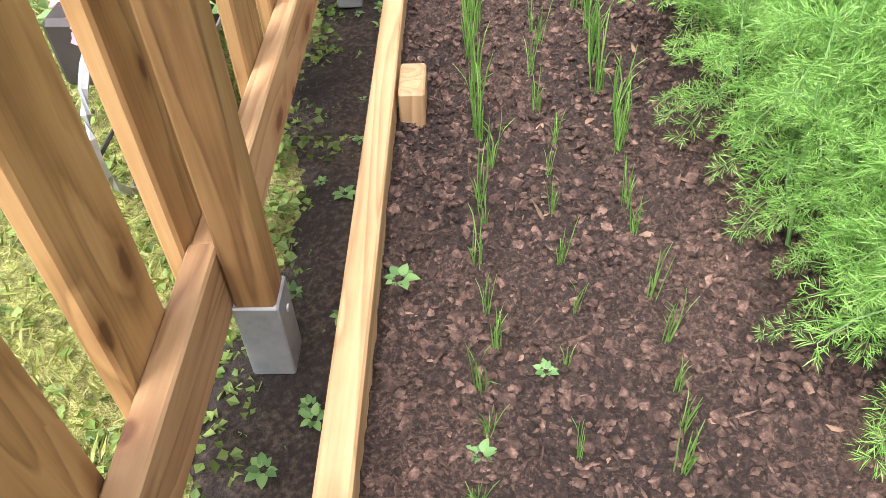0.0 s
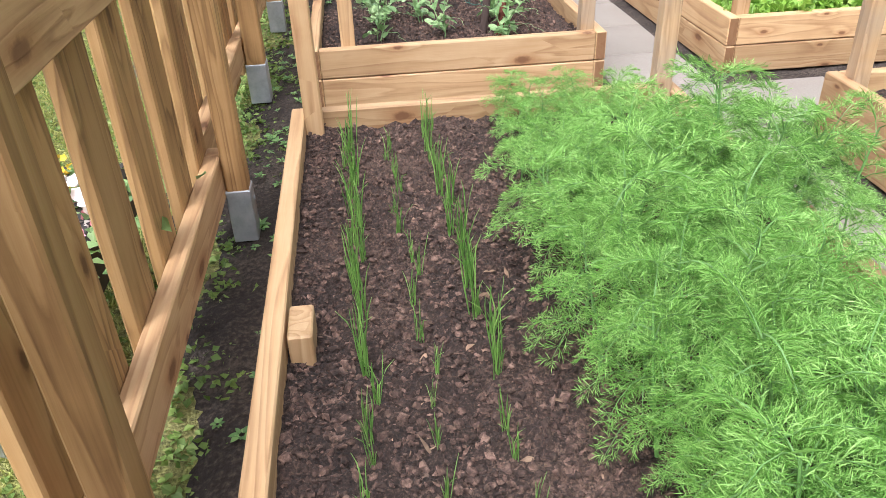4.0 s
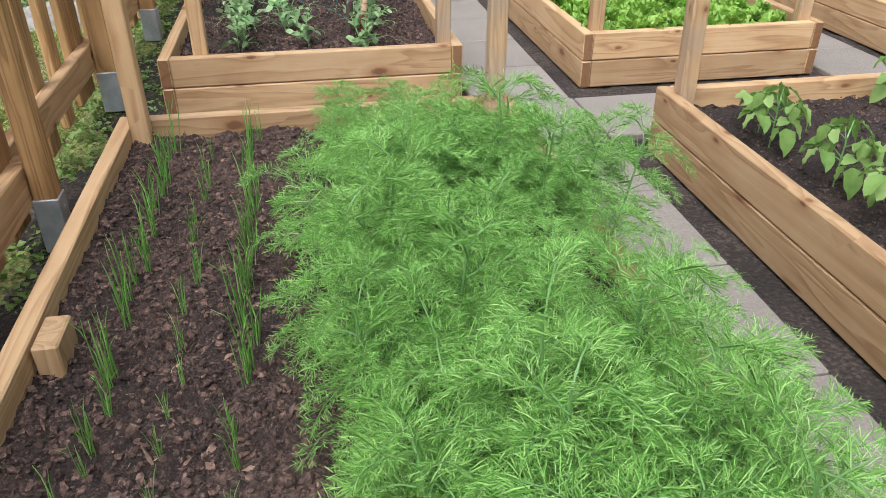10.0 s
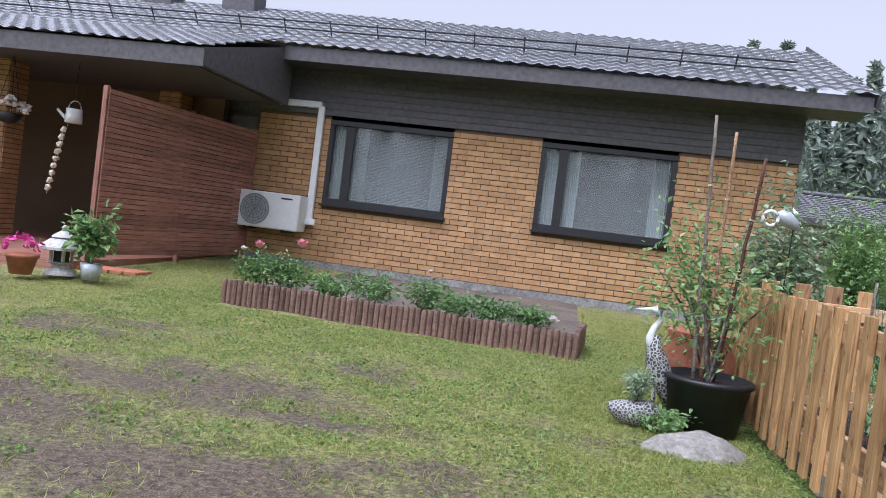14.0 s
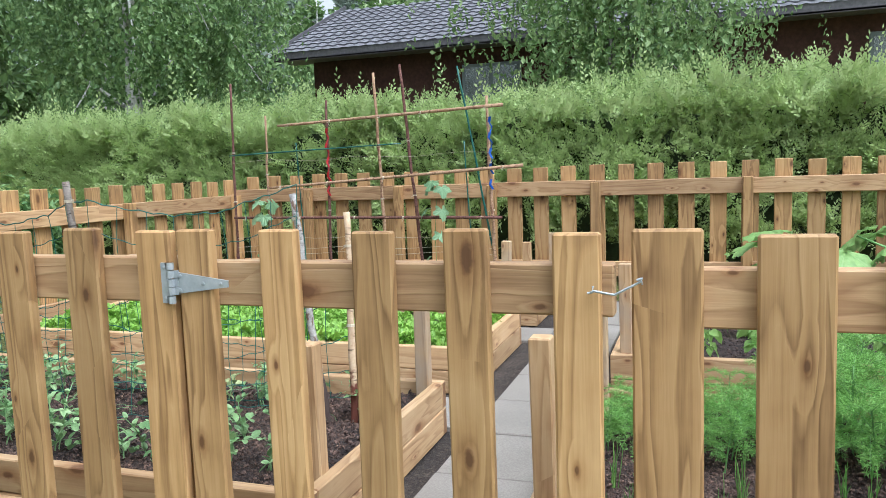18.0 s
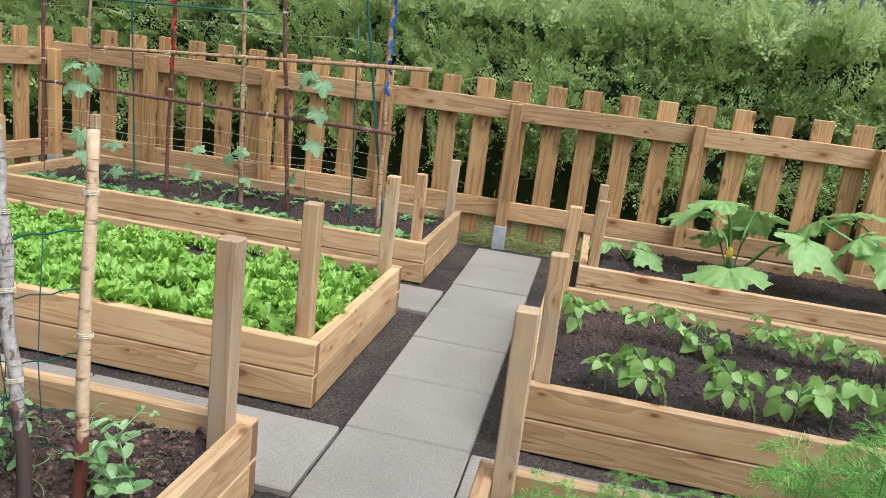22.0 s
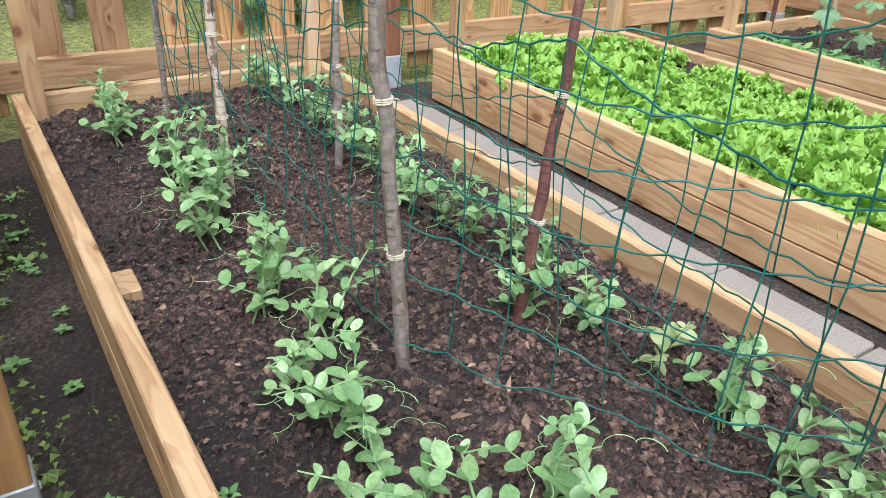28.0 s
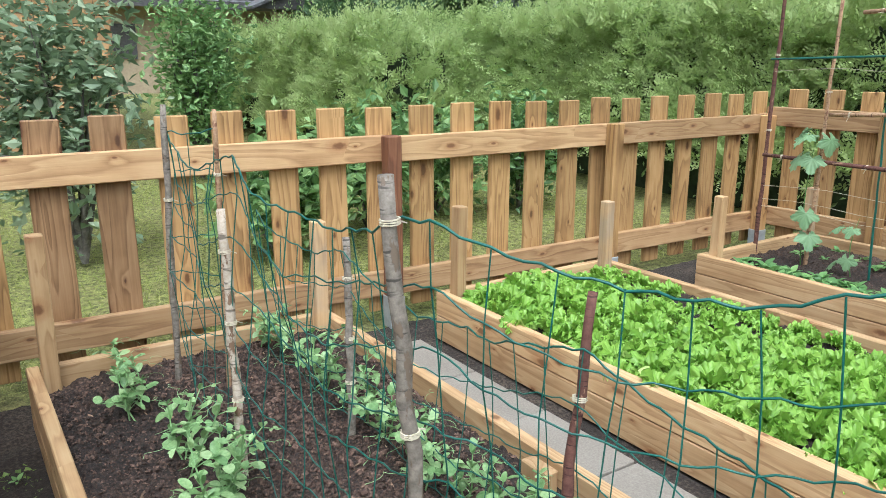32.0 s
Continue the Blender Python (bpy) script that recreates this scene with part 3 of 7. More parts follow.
for k, lab, hs, seed, pegs in (
    ("chive", "pine raised bed with rows of chives and a dill patch", (0, 0, 0.74, 0.70), 1.0, [(0.217, -1.33, 0.24)]),
    ("pea", "pine raised bed of two boards with two rows of peas", (0.74, 0.76, 0.76, 0.68), 12.0, [(0.245, 2.24, 0.20), (1.335, 2.15, 0.225)]),
    ("lettuce", "pine raised bed of two boards full of green lettuce", (0.73, 0.70, 0.68, 0.60), 23.0, []),
    ("trellis", "pine raised bed with a stick trellis and small seedlings", (0.62, 0.60, 0.59, 0.55), 34.0, []),
    ("bean", "pine raised bed of two boards with bean plants", (0, 0.66, 0.69, 0.66), 45.0, []),
    ("zucchini", "pine raised bed with large zucchini plants", (0.72, 0.68, 0.60, 0.58), 56.0, []),
):
    x0, x1, y0, y1, top, s = BEDS[k]
    stakes = corner_posts(k, hs)
    if k == "pea":
        stakes[0] = (0.335, 0.535, 0.66)
    raised_bed(lab, x0, x1, y0, y1, top, stakes, s, seed, pegs=pegs, fine=0.0092 if k in ("chive", "pea") else 0.02)

# crumbs and chips lying on the soil
OCTA = np.array([(0, 0, 1), (1, 0, 0.3), (0.1, 1, 0.3), (-1, 0.1, 0.3), (0, -1, 0.3), (0.6, 0.6, -0.5), (-0.6, 0.6, -0.5), (-0.6, -0.6, -0.5), (0.6, -0.6, -0.5)])
OFACE = np.array([(0, 1, 2), (0, 2, 3), (0, 3, 4), (0, 4, 1), (1, 5, 2), (2, 6, 3), (3, 7, 4), (4, 8, 1)])
M_CHIP = speckle("wood_chip", (0.10, 0.06, 0.04), (0.22, 0.14, 0.09), (0.38, 0.27, 0.18), 40, 0.9, 0.3, 0.003, 9)
SEEDS_Z = {"chive": 1.0, "pea": 12.0, "lettuce": 23.0, "trellis": 34.0, "bean": 45.0, "zucchini": 56.0}


def crumbs(k, n, seed, material, label, name, rmin, rmax, power, flat, long=1.0, span=(0.0, 1.0)):
    g = np.random.default_rng(seed)
    x0, x1, y0, y1, top, s = BEDS[k]
    zf = soil_z(s, 0.032, SEEDS_Z[k])
    x0, x1 = x0 + 0.055, x1 - 0.055
    y = g.uniform(y0 + 0.055, y1 - 0.055, n)
    lo, hi = (x0 + (x1 - x0) * v for v in span)
    x = np.clip(g.uniform(lo, hi, n) + (0.07 * np.sin(y * 5.0) + g.normal(size=n) * 0.05 if hi - lo < x1 - x0 else 0), x0, x1)
    q = rmin + g.random(n) ** power * (rmax - rmin)
    z = np.array([zf(a, b) for a, b in zip(x, y)]) + q * 0.35 * flat
    v = OCTA[None] * (1 + 0.22 * g.normal(size=(n, 9, 1)).clip(-1.5, 1.5)) + g.normal(size=(n, 9, 3)) * 0.10
    v *= (q[:, None] * np.stack([g.uniform(0.7, 1.4, n) * long, g.uniform(0.7, 1.3, n), g.uniform(0.65, 1.15, n) * flat], 1))[:, None]
    a, b = g.uniform(0, 6.283, n), g.normal(size=n) * 0.4
    rot = np.zeros((n, 3, 3))
    rot[:, 0, 0], rot[:, 0, 1], rot[:, 1, 0], rot[:, 1, 1] = np.cos(a), -np.sin(a), np.sin(a), np.cos(a)
    rot[:, 0, 2] = np.sin(b) * np.cos(a)
    rot[:, 2, 0], rot[:, 2, 2] = -np.sin(b), np.cos(b)
    v = np.einsum("nij,nkj->nki", rot, v) + np.stack([x, y, z], 1)[:, None]
    f = (np.arange(n)[:, None, None] * 9 + OFACE[None]).reshape(-1, 3)
    solo(name, mesh_of(name, v.reshape(-1, 3).tolist(), f.tolist(), material), label, "soil", kind="stuff")


vary_pieces(M_CLOD, 0.4, 1.4)
vary_pieces(M_CLOD_WET, 0.4, 1.3)
vary_pieces(M_CHIP, 0.6, 1.4)
PEAT = "reddish brown crumbs of peat on the soil"
for k, n, m, rmax, span in (("chive", 40000, M_CLOD, 0.0098, (0, 1)), ("pea", 15000, M_CLOD_WET, 0.011, (0, 0.36)), ("pea", 30000, M_CLOD, 0.011, (0.36, 1)), ("bean", 16000, M_CLOD_WET, 0.009, (0, 1)), ("zucchini", 5000, M_CLOD_WET, 0.009, (0, 1)), ("trellis", 8000, M_CLOD_WET, 0.009, (0, 1))):
    crumbs(k, n, len(k) * 7 + n % 11, m, PEAT if m is M_CLOD else "dark moist crumbs of peat on the soil", "soil_crumbs", 0.0012, rmax, 3.2, 1.0, span=span)
for k, n in (("chive", 5500), ("pea", 5500)):
    crumbs(k, n, len(k) * 8, M_CLOD, "fibrous strands of peat on the soil", "peat_fibres", 0.0014, 0.0036, 1.6, 0.5, 4.0)
for k, n in (("chive", 420), ("pea", 420)):
    crumbs(k, n, len(k) * 9, M_CHIP, "pale wood chips and bits of straw on the soil", "wood_chips", 0.002, 0.009, 3.2, 0.35, 2.4)

# ---- leaves, hedges, trees ----
def leaf_quads(pts, sizes, ups, seed, aspect=0.5, droop=0.0, flat=0.5):
    """Diamond leaves, each folded a little along its rib. pts: n x 3; ups: the way each one faces."""
    g = np.random.default_rng(seed)
    n = len(pts)
    d = g.normal(size=(n, 3))
    d -= ups * (d * ups).sum(1, keepdims=True) * flat
    d[:, 2] -= droop
    d /= np.linalg.norm(d, axis=1, keepdims=True) + 1e-9
    s = np.cross(ups + 0.35 * g.normal(size=(n, 3)), d)
    s /= np.linalg.norm(s, axis=1, keepdims=True) + 1e-9
    u = np.cross(d, s)
    L = sizes[:, None]
    w = L * aspect / 2
    a, tip = pts - d * L * 0.5, pts + d * L * 0.5 - u * L * 0.12
    v = np.stack([a, pts + s * w + u * L * 0.08, tip, pts - s * w + u * L * 0.08], 1).reshape(-1, 3)
    i = np.arange(n)[:, None] * 4
    return v.tolist(), (i + np.array([[0, 1, 2, 3]])).tolist()


def quads_mesh(name, vs, fs, material):
    me = bpy.data.meshes.new(name)
    me.from_pydata(vs, [], fs)
    me.materials.append(material)
    me.update()
    return me


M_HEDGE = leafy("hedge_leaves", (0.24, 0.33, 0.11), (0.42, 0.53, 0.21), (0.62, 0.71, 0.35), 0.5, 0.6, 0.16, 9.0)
# darker leaves for the layer beneath the paler sprays
M_HEDGE_BASE = leafy("hedge_base_leaves", (0.15, 0.23, 0.075), (0.28, 0.38, 0.135), (0.41, 0.51, 0.21), 0.4, 0.6, 0.3, 2.0)
M_HEDGE_SHADE = plain("hedge_inside", (0.03, 0.045, 0.018), 0.95, vary=0.4)
M_BIRCH = leafy("birch_leaves", (0.06, 0.12, 0.035), (0.16, 0.26, 0.085), (0.36, 0.47, 0.20), 0.4, 0.5, 0.5, 1.2)
M_DARKTREE = leafy("dark_tree_leaves", (0.06, 0.12, 0.05), (0.125, 0.215, 0.09), (0.23, 0.34, 0.15), 0.35)
# spruce needles paled and greyed: distance haze put into their colour
M_SPRUCE_HAZE = leafy("hazed_spruce_needles", (0.13, 0.17, 0.135), (0.23, 0.285, 0.225), (0.34, 0.40, 0.32), 0.32)
M_BARK = speckle("grey_bark", (0.05, 0.045, 0.04), (0.14, 0.125, 0.11), (0.30, 0.28, 0.25), 18, 0.9, 0.8, 0.02, 3)
M_BIRCHBARK = speckle("birch_bark", (0.06, 0.055, 0.05), (0.50, 0.48, 0.45), (0.72, 0.70, 0.66), 9, 0.8, 0.4, 0.01, 2)


def hedge(name, x0, x1, y0, y1, top, n, seed, label, leaf=0.075, spikes=0):
    """A clipped hedge: a core coloured dark for the shade inside, leaves over a lumpy skin, long shoots on top."""
    g = np.random.default_rng(seed)
    r = random.Random(seed)
    h = thing(name, ((x0 + x1) / 2, (y0 + y1) / 2, 0), label, "hedge")
    # near-black box stands in for the shade deep in the hedge
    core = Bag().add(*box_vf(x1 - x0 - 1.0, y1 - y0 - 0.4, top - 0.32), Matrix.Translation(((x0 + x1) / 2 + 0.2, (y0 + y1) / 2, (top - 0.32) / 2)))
    hang("hedge_inside", core.mesh("hedge_inside", M_HEDGE_SHADE), h, Matrix())
    lx, ly = x1 - x0, y1 - y0
    side = np.array([ly * top, ly * top * 0.35, lx * ly * 1.3, lx * top, lx * top])
    which = g.choice(5, n, p=side / side.sum())
    u, v = g.random(n), g.random(n)
    p, nn = np.zeros((n, 3)), np.zeros((n, 3))
    for k, (ax, val, sg) in enumerate(((0, x0, -1), (0, x1, 1), (2, top, 1), (1, y0, -1), (1, y1, 1))):
        m = which == k
        if ax == 0:
            p[m] = np.stack([np.full(m.sum(), val), y0 + ly * u[m], top * v[m]], 1)
        elif ax == 2:
            p[m] = np.stack([x0 + lx * u[m], y0 + ly * v[m], np.full(m.sum(), top)], 1)
        else:
            p[m] = np.stack([x0 + lx * u[m], np.full(m.sum(), val), top * v[m]], 1)
        nn[m, ax] = sg
    keep = g.random(n) < np.clip((p[:, 2] - 0.05) / 0.7, 0.12, 1)
    p, nn, which = p[keep], nn[keep], which[keep]
    n = len(p)
    lump = np.array([noise.fractal(Vector(q) * 1.3, 1.0, 2.0, 3) + 0.6 * noise.fractal(Vector(q) * 4.5, 1.0, 2.0, 2) for q in p])
    p += nn * (lump * 0.22 - np.abs(g.normal(size=n)) * 0.10)[:, None]
    p[:, 0] += np.where(which == 0, 0.12 + 0.5 * (p[:, 2] / top) ** 1.5, 0)
    nn[:, 2] += 0.6
    nn /= np.linalg.norm(nn, axis=1, keepdims=True)
    vs, fs = leaf_quads(p, leaf * g.uniform(0.6, 1.35, n), nn, seed, 0.36)
    hang("leaves", quads_mesh("leaves", vs, fs, M_HEDGE_BASE), h, Matrix())
    # feathery shoots in clumps that lean up and outwards
    each = 12
    m = spikes // each
    side = np.array([ly * top * 2.0, ly * top * 0.1, lx * ly * 1.1, lx * top, lx * top])
    w = g.choice(5, m, p=side / side.sum())
    u, v = g.random(m), g.random(m)
    B, N = np.zeros((m, 3)), np.zeros((m, 3))
    for k, (ax, val, sg) in enumerate(((0, x0 + 0.16, -1), (0, x1 - 0.16, 1), (2, top - 0.24, 1), (1, y0 + 0.16, -1), (1, y1 - 0.16, 1))):
        q = w == k
        a, b = (x0 + lx * u[q], y0 + ly * u[q])
        e = np.full(q.sum(), val)
        h_ = 0.42 + (top - 0.67) * v[q] ** 0.85
        B[q] = np.stack([e, b, h_], 1) if ax == 0 else np.stack([a, e, h_], 1) if ax == 1 else np.stack([a, y0 + ly * v[q], e], 1)
        N[q, ax] = sg
    lump = np.array([noise.fractal(Vector(q) * 1.3, 1.0, 2.0, 3) for q in B])
    B += N * (lump * 0.26)[:, None]
    B[:, 0] += np.where(w == 0, 0.55 * (B[:, 2] / top) ** 1.5, 0)
    lean = N * 0.8 + np.array([0, 0, 0.55]) + g.normal(size=(m, 3)) * 0.30
    young = g.uniform(0.75, 1.25, m)
    B, N, lean, w, young = (np.repeat(z, each, 0) for z in (B, N, lean, w, young))
    m *= each
    B = B + g.normal(size=(m, 3)) * 0.045
    D = lean + g.normal(size=(m, 3)) * 0.34
    tall = (w == 2) & (g.random(m) < 0.03)
    D[tall] = D[tall] * 0.45 + np.array([0, 0, 0.9])
    D /= np.linalg.norm(D, axis=1, keepdims=True)
    ln = g.uniform(0.14, 0.31, m) * young * np.where(tall, 2.0, 1.0)
    S = np.cross(D, g.normal(size=(m, 3)))
    S /= np.linalg.norm(S, axis=1, keepdims=True)
    per = 12
    V = []
    for k in range(per):
        f = (k + 1) / per
        c = B + D * (ln * f)[:, None] + np.array([0, 0, -0.03]) * f * f
        t = D * 1.0 + S * (1 if k % 2 else -1) * (1.0 if k < per - 1 else 0.0) + g.normal(size=(m, 3)) * 0.18
        t /= np.linalg.norm(t, axis=1, keepdims=True)
        sz = (leaf * np.where(tall, 1.25, 1.0) * (1.0 - 0.40 * f) * g.uniform(0.8, 1.2, m))[:, None]
        wd = np.cross(t, np.cross(D, S))
        wd *= sz * 0.23 / (np.linalg.norm(wd, axis=1, keepdims=True) + 1e-9)
        V.append(np.stack([c, c + t * sz * 0.5 + wd, c + t * sz, c + t * sz * 0.5 - wd], 1))
    V = np.concatenate(V).reshape(-1, 3)
    F = np.arange(len(V)).reshape(-1, 4)
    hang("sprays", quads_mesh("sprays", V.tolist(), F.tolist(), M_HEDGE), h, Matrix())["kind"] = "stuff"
    return h


hedge("hedge", 5.55, 7.1, -9.5, 15.0, 1.95, 36000, 5, "tall feathery yellow-green hedge with young shoots on top", 0.064, 38400)
hedge("hedge", 7.3, 9.0, 15.2, 24.0, 2.1, 9000, 6, "far bright green hedge", 0.10, 1800)


def tree(name, x, y, h, r, base, n, seed, material, bark, label, leaf=0.2, weep=0.0, trunk=0.16, squash=1.0):
    """Trunk, limbs and a crown of leaf clumps with gaps."""
    g = np.random.default_rng(seed)
    rr = random.Random(seed)
    t = thing(name, (x, y, 0), label, "tree")
    tb = Bag()
    path = [Vector((x + 0.25 * fbm(k * 0.7, seed, 1.0), y + 0.25 * fbm(seed, k * 0.7, 1.0), h * 0.92 * k / 8)) for k in range(9)]
    tb.add(*tube(path, [trunk * (1 - 0.85 * k / 8) + 0.01 for k in range(9)], 9))
    tips = []
    for i in range(26):
        k = rr.uniform(base / h, 0.95)
        p0 = path[0].lerp(path[-1], k)
        a = rr.uniform(0, 6.283)
        prof = math.sin(math.pi * min(1, max(0.06, (k - base / h * 0.6) / (1.05 - base / h * 0.6)))) ** 0.7
        ln = r * prof * rr.uniform(0.55, 1.05)
        p1 = p0 + Vector((math.cos(a) * ln * 0.6, math.sin(a) * ln * 0.6, ln * 0.38))
        p2 = p0 + Vector((math.cos(a) * ln, math.sin(a) * ln, ln * (0.34 - weep * 0.35)))
        tb.add(*tube([p0, p1, p2], [trunk * 0.34 * (1 - k * 0.6), trunk * 0.18, 0.012], 5, False))
        tips += [(p1, ln), (p1.lerp(p2, 0.5), ln), (p2, ln), (p0.lerp(p1, 0.55), ln * 0.8)]
    hang("trunk", tb.mesh("trunk", bark, True), t, Matrix())
    per = max(1, n // len(tips))
    P = []
    for q, ln in tips:
        c = g.normal(size=(per, 3)) * np.array([1, 1, 0.75]) * (0.20 * r + 0.06)
        if weep > 0.6:
            # leaves threaded on thin twigs that hang straight down
            ns = max(3, per // 26)
            sid = g.integers(0, ns, per)
            foot = g.normal(size=(ns, 3)) * np.array([1, 1, 0.5]) * (0.17 * r + 0.05)
            c = foot[sid] + g.normal(size=(per, 3)) * 0.05
            c[:, 2] -= g.random(per) * (g.uniform(0.5, 1.5, ns) * weep)[sid]
        else:
            hang_d = np.abs(g.normal(size=per)) * weep * rr.uniform(0.5, 1.6)
            c[:, 2] -= hang_d
            c[:, :2] *= (1 / (1 + hang_d * 0.5))[:, None]
        P.append(c + np.array(q))
    P = np.concatenate(P)
    keep = np.array([noise.noise(Vector(q) * (1.7 / max(0.6, r * 0.35))) for q in P]) > -0.24
    P = P[keep & (P[:, 2] > base * 0.35)]
    up = P - np.array([x, y, h * 0.55])
    up /= np.linalg.norm(up, axis=1, keepdims=True) + 1e-6
    up[:, 2] += 0.5
    vs, fs = leaf_quads(P, leaf * g.uniform(0.6, 1.3, len(P)), up, seed, 0.62, weep * 0.8)
    hang("crown", quads_mesh("crown", vs, fs, material), t, Matrix())
    return t


def spruce(x, y, h, seed, n=1150):
    g = np.random.default_rng(seed)
    t = thing("spruce_tree", (x, y, 0), "tall far spruce tree, its green needles paled for haze", "tree", "far spruces")
    hang("trunk", Bag().add(*tube([(x, y, 0), (x, y, h)], [0.16, 0.02], 6)).mesh("trunk", M_BARK), t, Matrix())
    k = g.random(n) ** 0.75
    a = g.random(n) * 6.283
    tier = 0.72 + 0.28 * np.abs(np.sin(k * h * 2.2 + 0.6 * np.sin(a * 3)))
    rad = (1 - k) * h * 0.27 * tier * np.sqrt(g.random(n)) + 0.05
    P = np.stack([x + rad * np.cos(a), y + rad * np.sin(a), h * (0.08 + 0.92 * k) - rad * 0.25], 1)
    up = np.stack([np.cos(a), np.sin(a), np.full(n, 0.6)], 1)
    vs, fs = leaf_quads(P, h * 0.062 * g.uniform(0.5, 1.2, n), up, seed, 0.35, 0.25, 0.0)
    hang("crown", quads_mesh("crown", vs, fs, M_SPRUCE_HAZE), t, Matrix())


# the weeping birches and broadleaf trees behind the hedge
tree("birch_tree", 12.2, 0.9, 9.0, 3.2, 1.3, 105000, 11, M_BIRCH, M_BARK, "weeping birch with hanging small green leaves", 0.09, 1.3, 0.15)
tree("birch_tree", 11.4, 10.6, 11.5, 3.6, 1.4, 52000, 12, M_BIRCH, M_BIRCHBARK, "tall weeping birch with long hanging branches", 0.11, 1.6, 0.2)
tree("broadleaf_tree", 12.9, 26.0, 9.0, 2.6, 1.5, 13000, 13, M_BIRCH, M_BARK, "leafy green tree in front of the distant house", 0.2, 0.2, 0.25)
tree("maple_tree", 10.9, 20.6, 10.5, 2.7, 1.0, 26000, 14, M_DARKTREE, M_BARK, "broad dark green maple behind the hedge", 0.2, 0.1, 0.22)
tree("birch_tree", 18.0, 17.5, 13.0, 3.3, 1.0, 13000, 15, M_BIRCH, M_BIRCHBARK, "green birch behind the neighbouring house", 0.28, 0.5, 0.2)
tree("broadleaf_tree", 14.5, 20.5, 10.5, 2.8, 1.0, 11000, 16, M_BIRCH, M_BARK, "leafy green tree beyond the hedge", 0.3, 0.4, 0.2)
fr = random.Random(3)
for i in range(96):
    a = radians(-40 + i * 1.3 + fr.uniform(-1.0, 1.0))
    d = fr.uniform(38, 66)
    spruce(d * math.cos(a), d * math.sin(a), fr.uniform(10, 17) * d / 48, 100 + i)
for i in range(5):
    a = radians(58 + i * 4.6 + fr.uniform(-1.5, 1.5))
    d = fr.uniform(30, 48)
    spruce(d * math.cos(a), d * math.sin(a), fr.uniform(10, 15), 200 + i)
# unseen spruces to south and west, added to darken the house windows' reflections
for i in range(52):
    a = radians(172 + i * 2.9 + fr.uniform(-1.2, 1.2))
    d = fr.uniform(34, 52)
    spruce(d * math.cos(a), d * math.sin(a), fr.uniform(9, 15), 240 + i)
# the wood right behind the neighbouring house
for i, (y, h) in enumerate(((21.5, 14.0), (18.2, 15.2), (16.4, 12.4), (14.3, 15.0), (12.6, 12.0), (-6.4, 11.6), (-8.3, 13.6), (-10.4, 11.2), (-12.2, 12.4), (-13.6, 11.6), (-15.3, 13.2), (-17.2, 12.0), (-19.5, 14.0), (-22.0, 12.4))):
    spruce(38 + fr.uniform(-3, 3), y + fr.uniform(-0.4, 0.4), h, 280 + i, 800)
for i, (x, y, h) in enumerate(((33.0, 17.6, 11.0), (34.0, 13.6, 11.5), (33.0, 10.6, 10.5), (35.0, -9.2, 9.6), (35.0, -14.4, 9.8))):
    tree("birch_tree", x, y, h, 2.0, 1.0, 2600, 300 + i, M_BIRCH, M_BIRCHBARK, "light green birch in the far wood", 0.42, 0.4, 0.16)
tree("birch_tree", 13.0, 11.2, 11.0, 2.6, 1.2, 15000, 17, M_BIRCH, M_BIRCHBARK, "dense green birch beside the neighbouring house", 0.19, 0.9, 0.18)
for i in range(12):
    a = radians(-30 + i * 8 + fr.uniform(-3, 3))
    d = fr.uniform(27, 34)
    tree("birch_tree", d * math.cos(a), d * math.sin(a), fr.uniform(7.5, 10.5), fr.uniform(2.0, 2.8), 0.5, 6500, 300 + i, M_BIRCH, M_BIRCHBARK, "far green birch at the wood's edge", 0.27, 0.3, 0.16)

# ---- houses ----
M_BRICK = speckle("yellow_brick", (0.33, 0.185, 0.083), (0.42, 0.248, 0.115), (0.49, 0.31, 0.16), 9, 0.85, 0.5, 0.006, 2.0)


vary_pieces(M_BRICK, 0.86, 1.12)
M_MORTAR = speckle("brown_mortar", (0.085, 0.055, 0.034), (0.13, 0.085, 0.052), (0.18, 0.12, 0.078), 40, 0.95, 0.4)
M_DARKWOOD = plain("dark_stained_boards", (0.085, 0.08, 0.085), 0.55, vary=0.3)
M_FRAME = plain("black_window_frame", (0.022, 0.022, 0.024), 0.4, vary=0.2)
# black tiles, base colour raised to grey for the sky's reflection on them
M_ROOF = speckle("sheen_paled_roof_tile", (0.17, 0.172, 0.18), (0.27, 0.275, 0.285), (0.40, 0.405, 0.42), 30, 0.2, 0.3, 0.004, 3)
M_ROOF2 = speckle("grey_roof_tile", (0.075, 0.073, 0.080), (0.135, 0.132, 0.143), (0.22, 0.215, 0.23), 14, 0.6, 0.4, 0.01, 2)
M_STONE = speckle("plinth_stone", (0.13, 0.12, 0.11), (0.24, 0.23, 0.22), (0.38, 0.37, 0.35), 25, 0.9, 0.8, 0.02, 6)
M_SCREEN = wood("red_stained_slats", (0.15, 0.06, 0.042), (0.28, 0.125, 0.088), (0.39, 0.20, 0.145), rough=0.55, knots=False)
# dark red brick, deepened further in colour for the shade under the eaves
M_REDBRICK = speckle("eave_shaded_red_brick", (0.03, 0.013, 0.010), (0.055, 0.022, 0.017), (0.085, 0.036, 0.028), 10, 0.9, 0.5, 0.01, 1.5)
M_WHITE = plain("white_enamel", (0.72, 0.73, 0.72), 0.35, vary=0.05)
M_BLACK = plain("black_plastic", (0.014, 0.014, 0.015), 0.45, vary=0.3)
M_CURTAIN = plain("pale_curtain", (0.28, 0.33, 0.32), 0.9, vary=0.1)
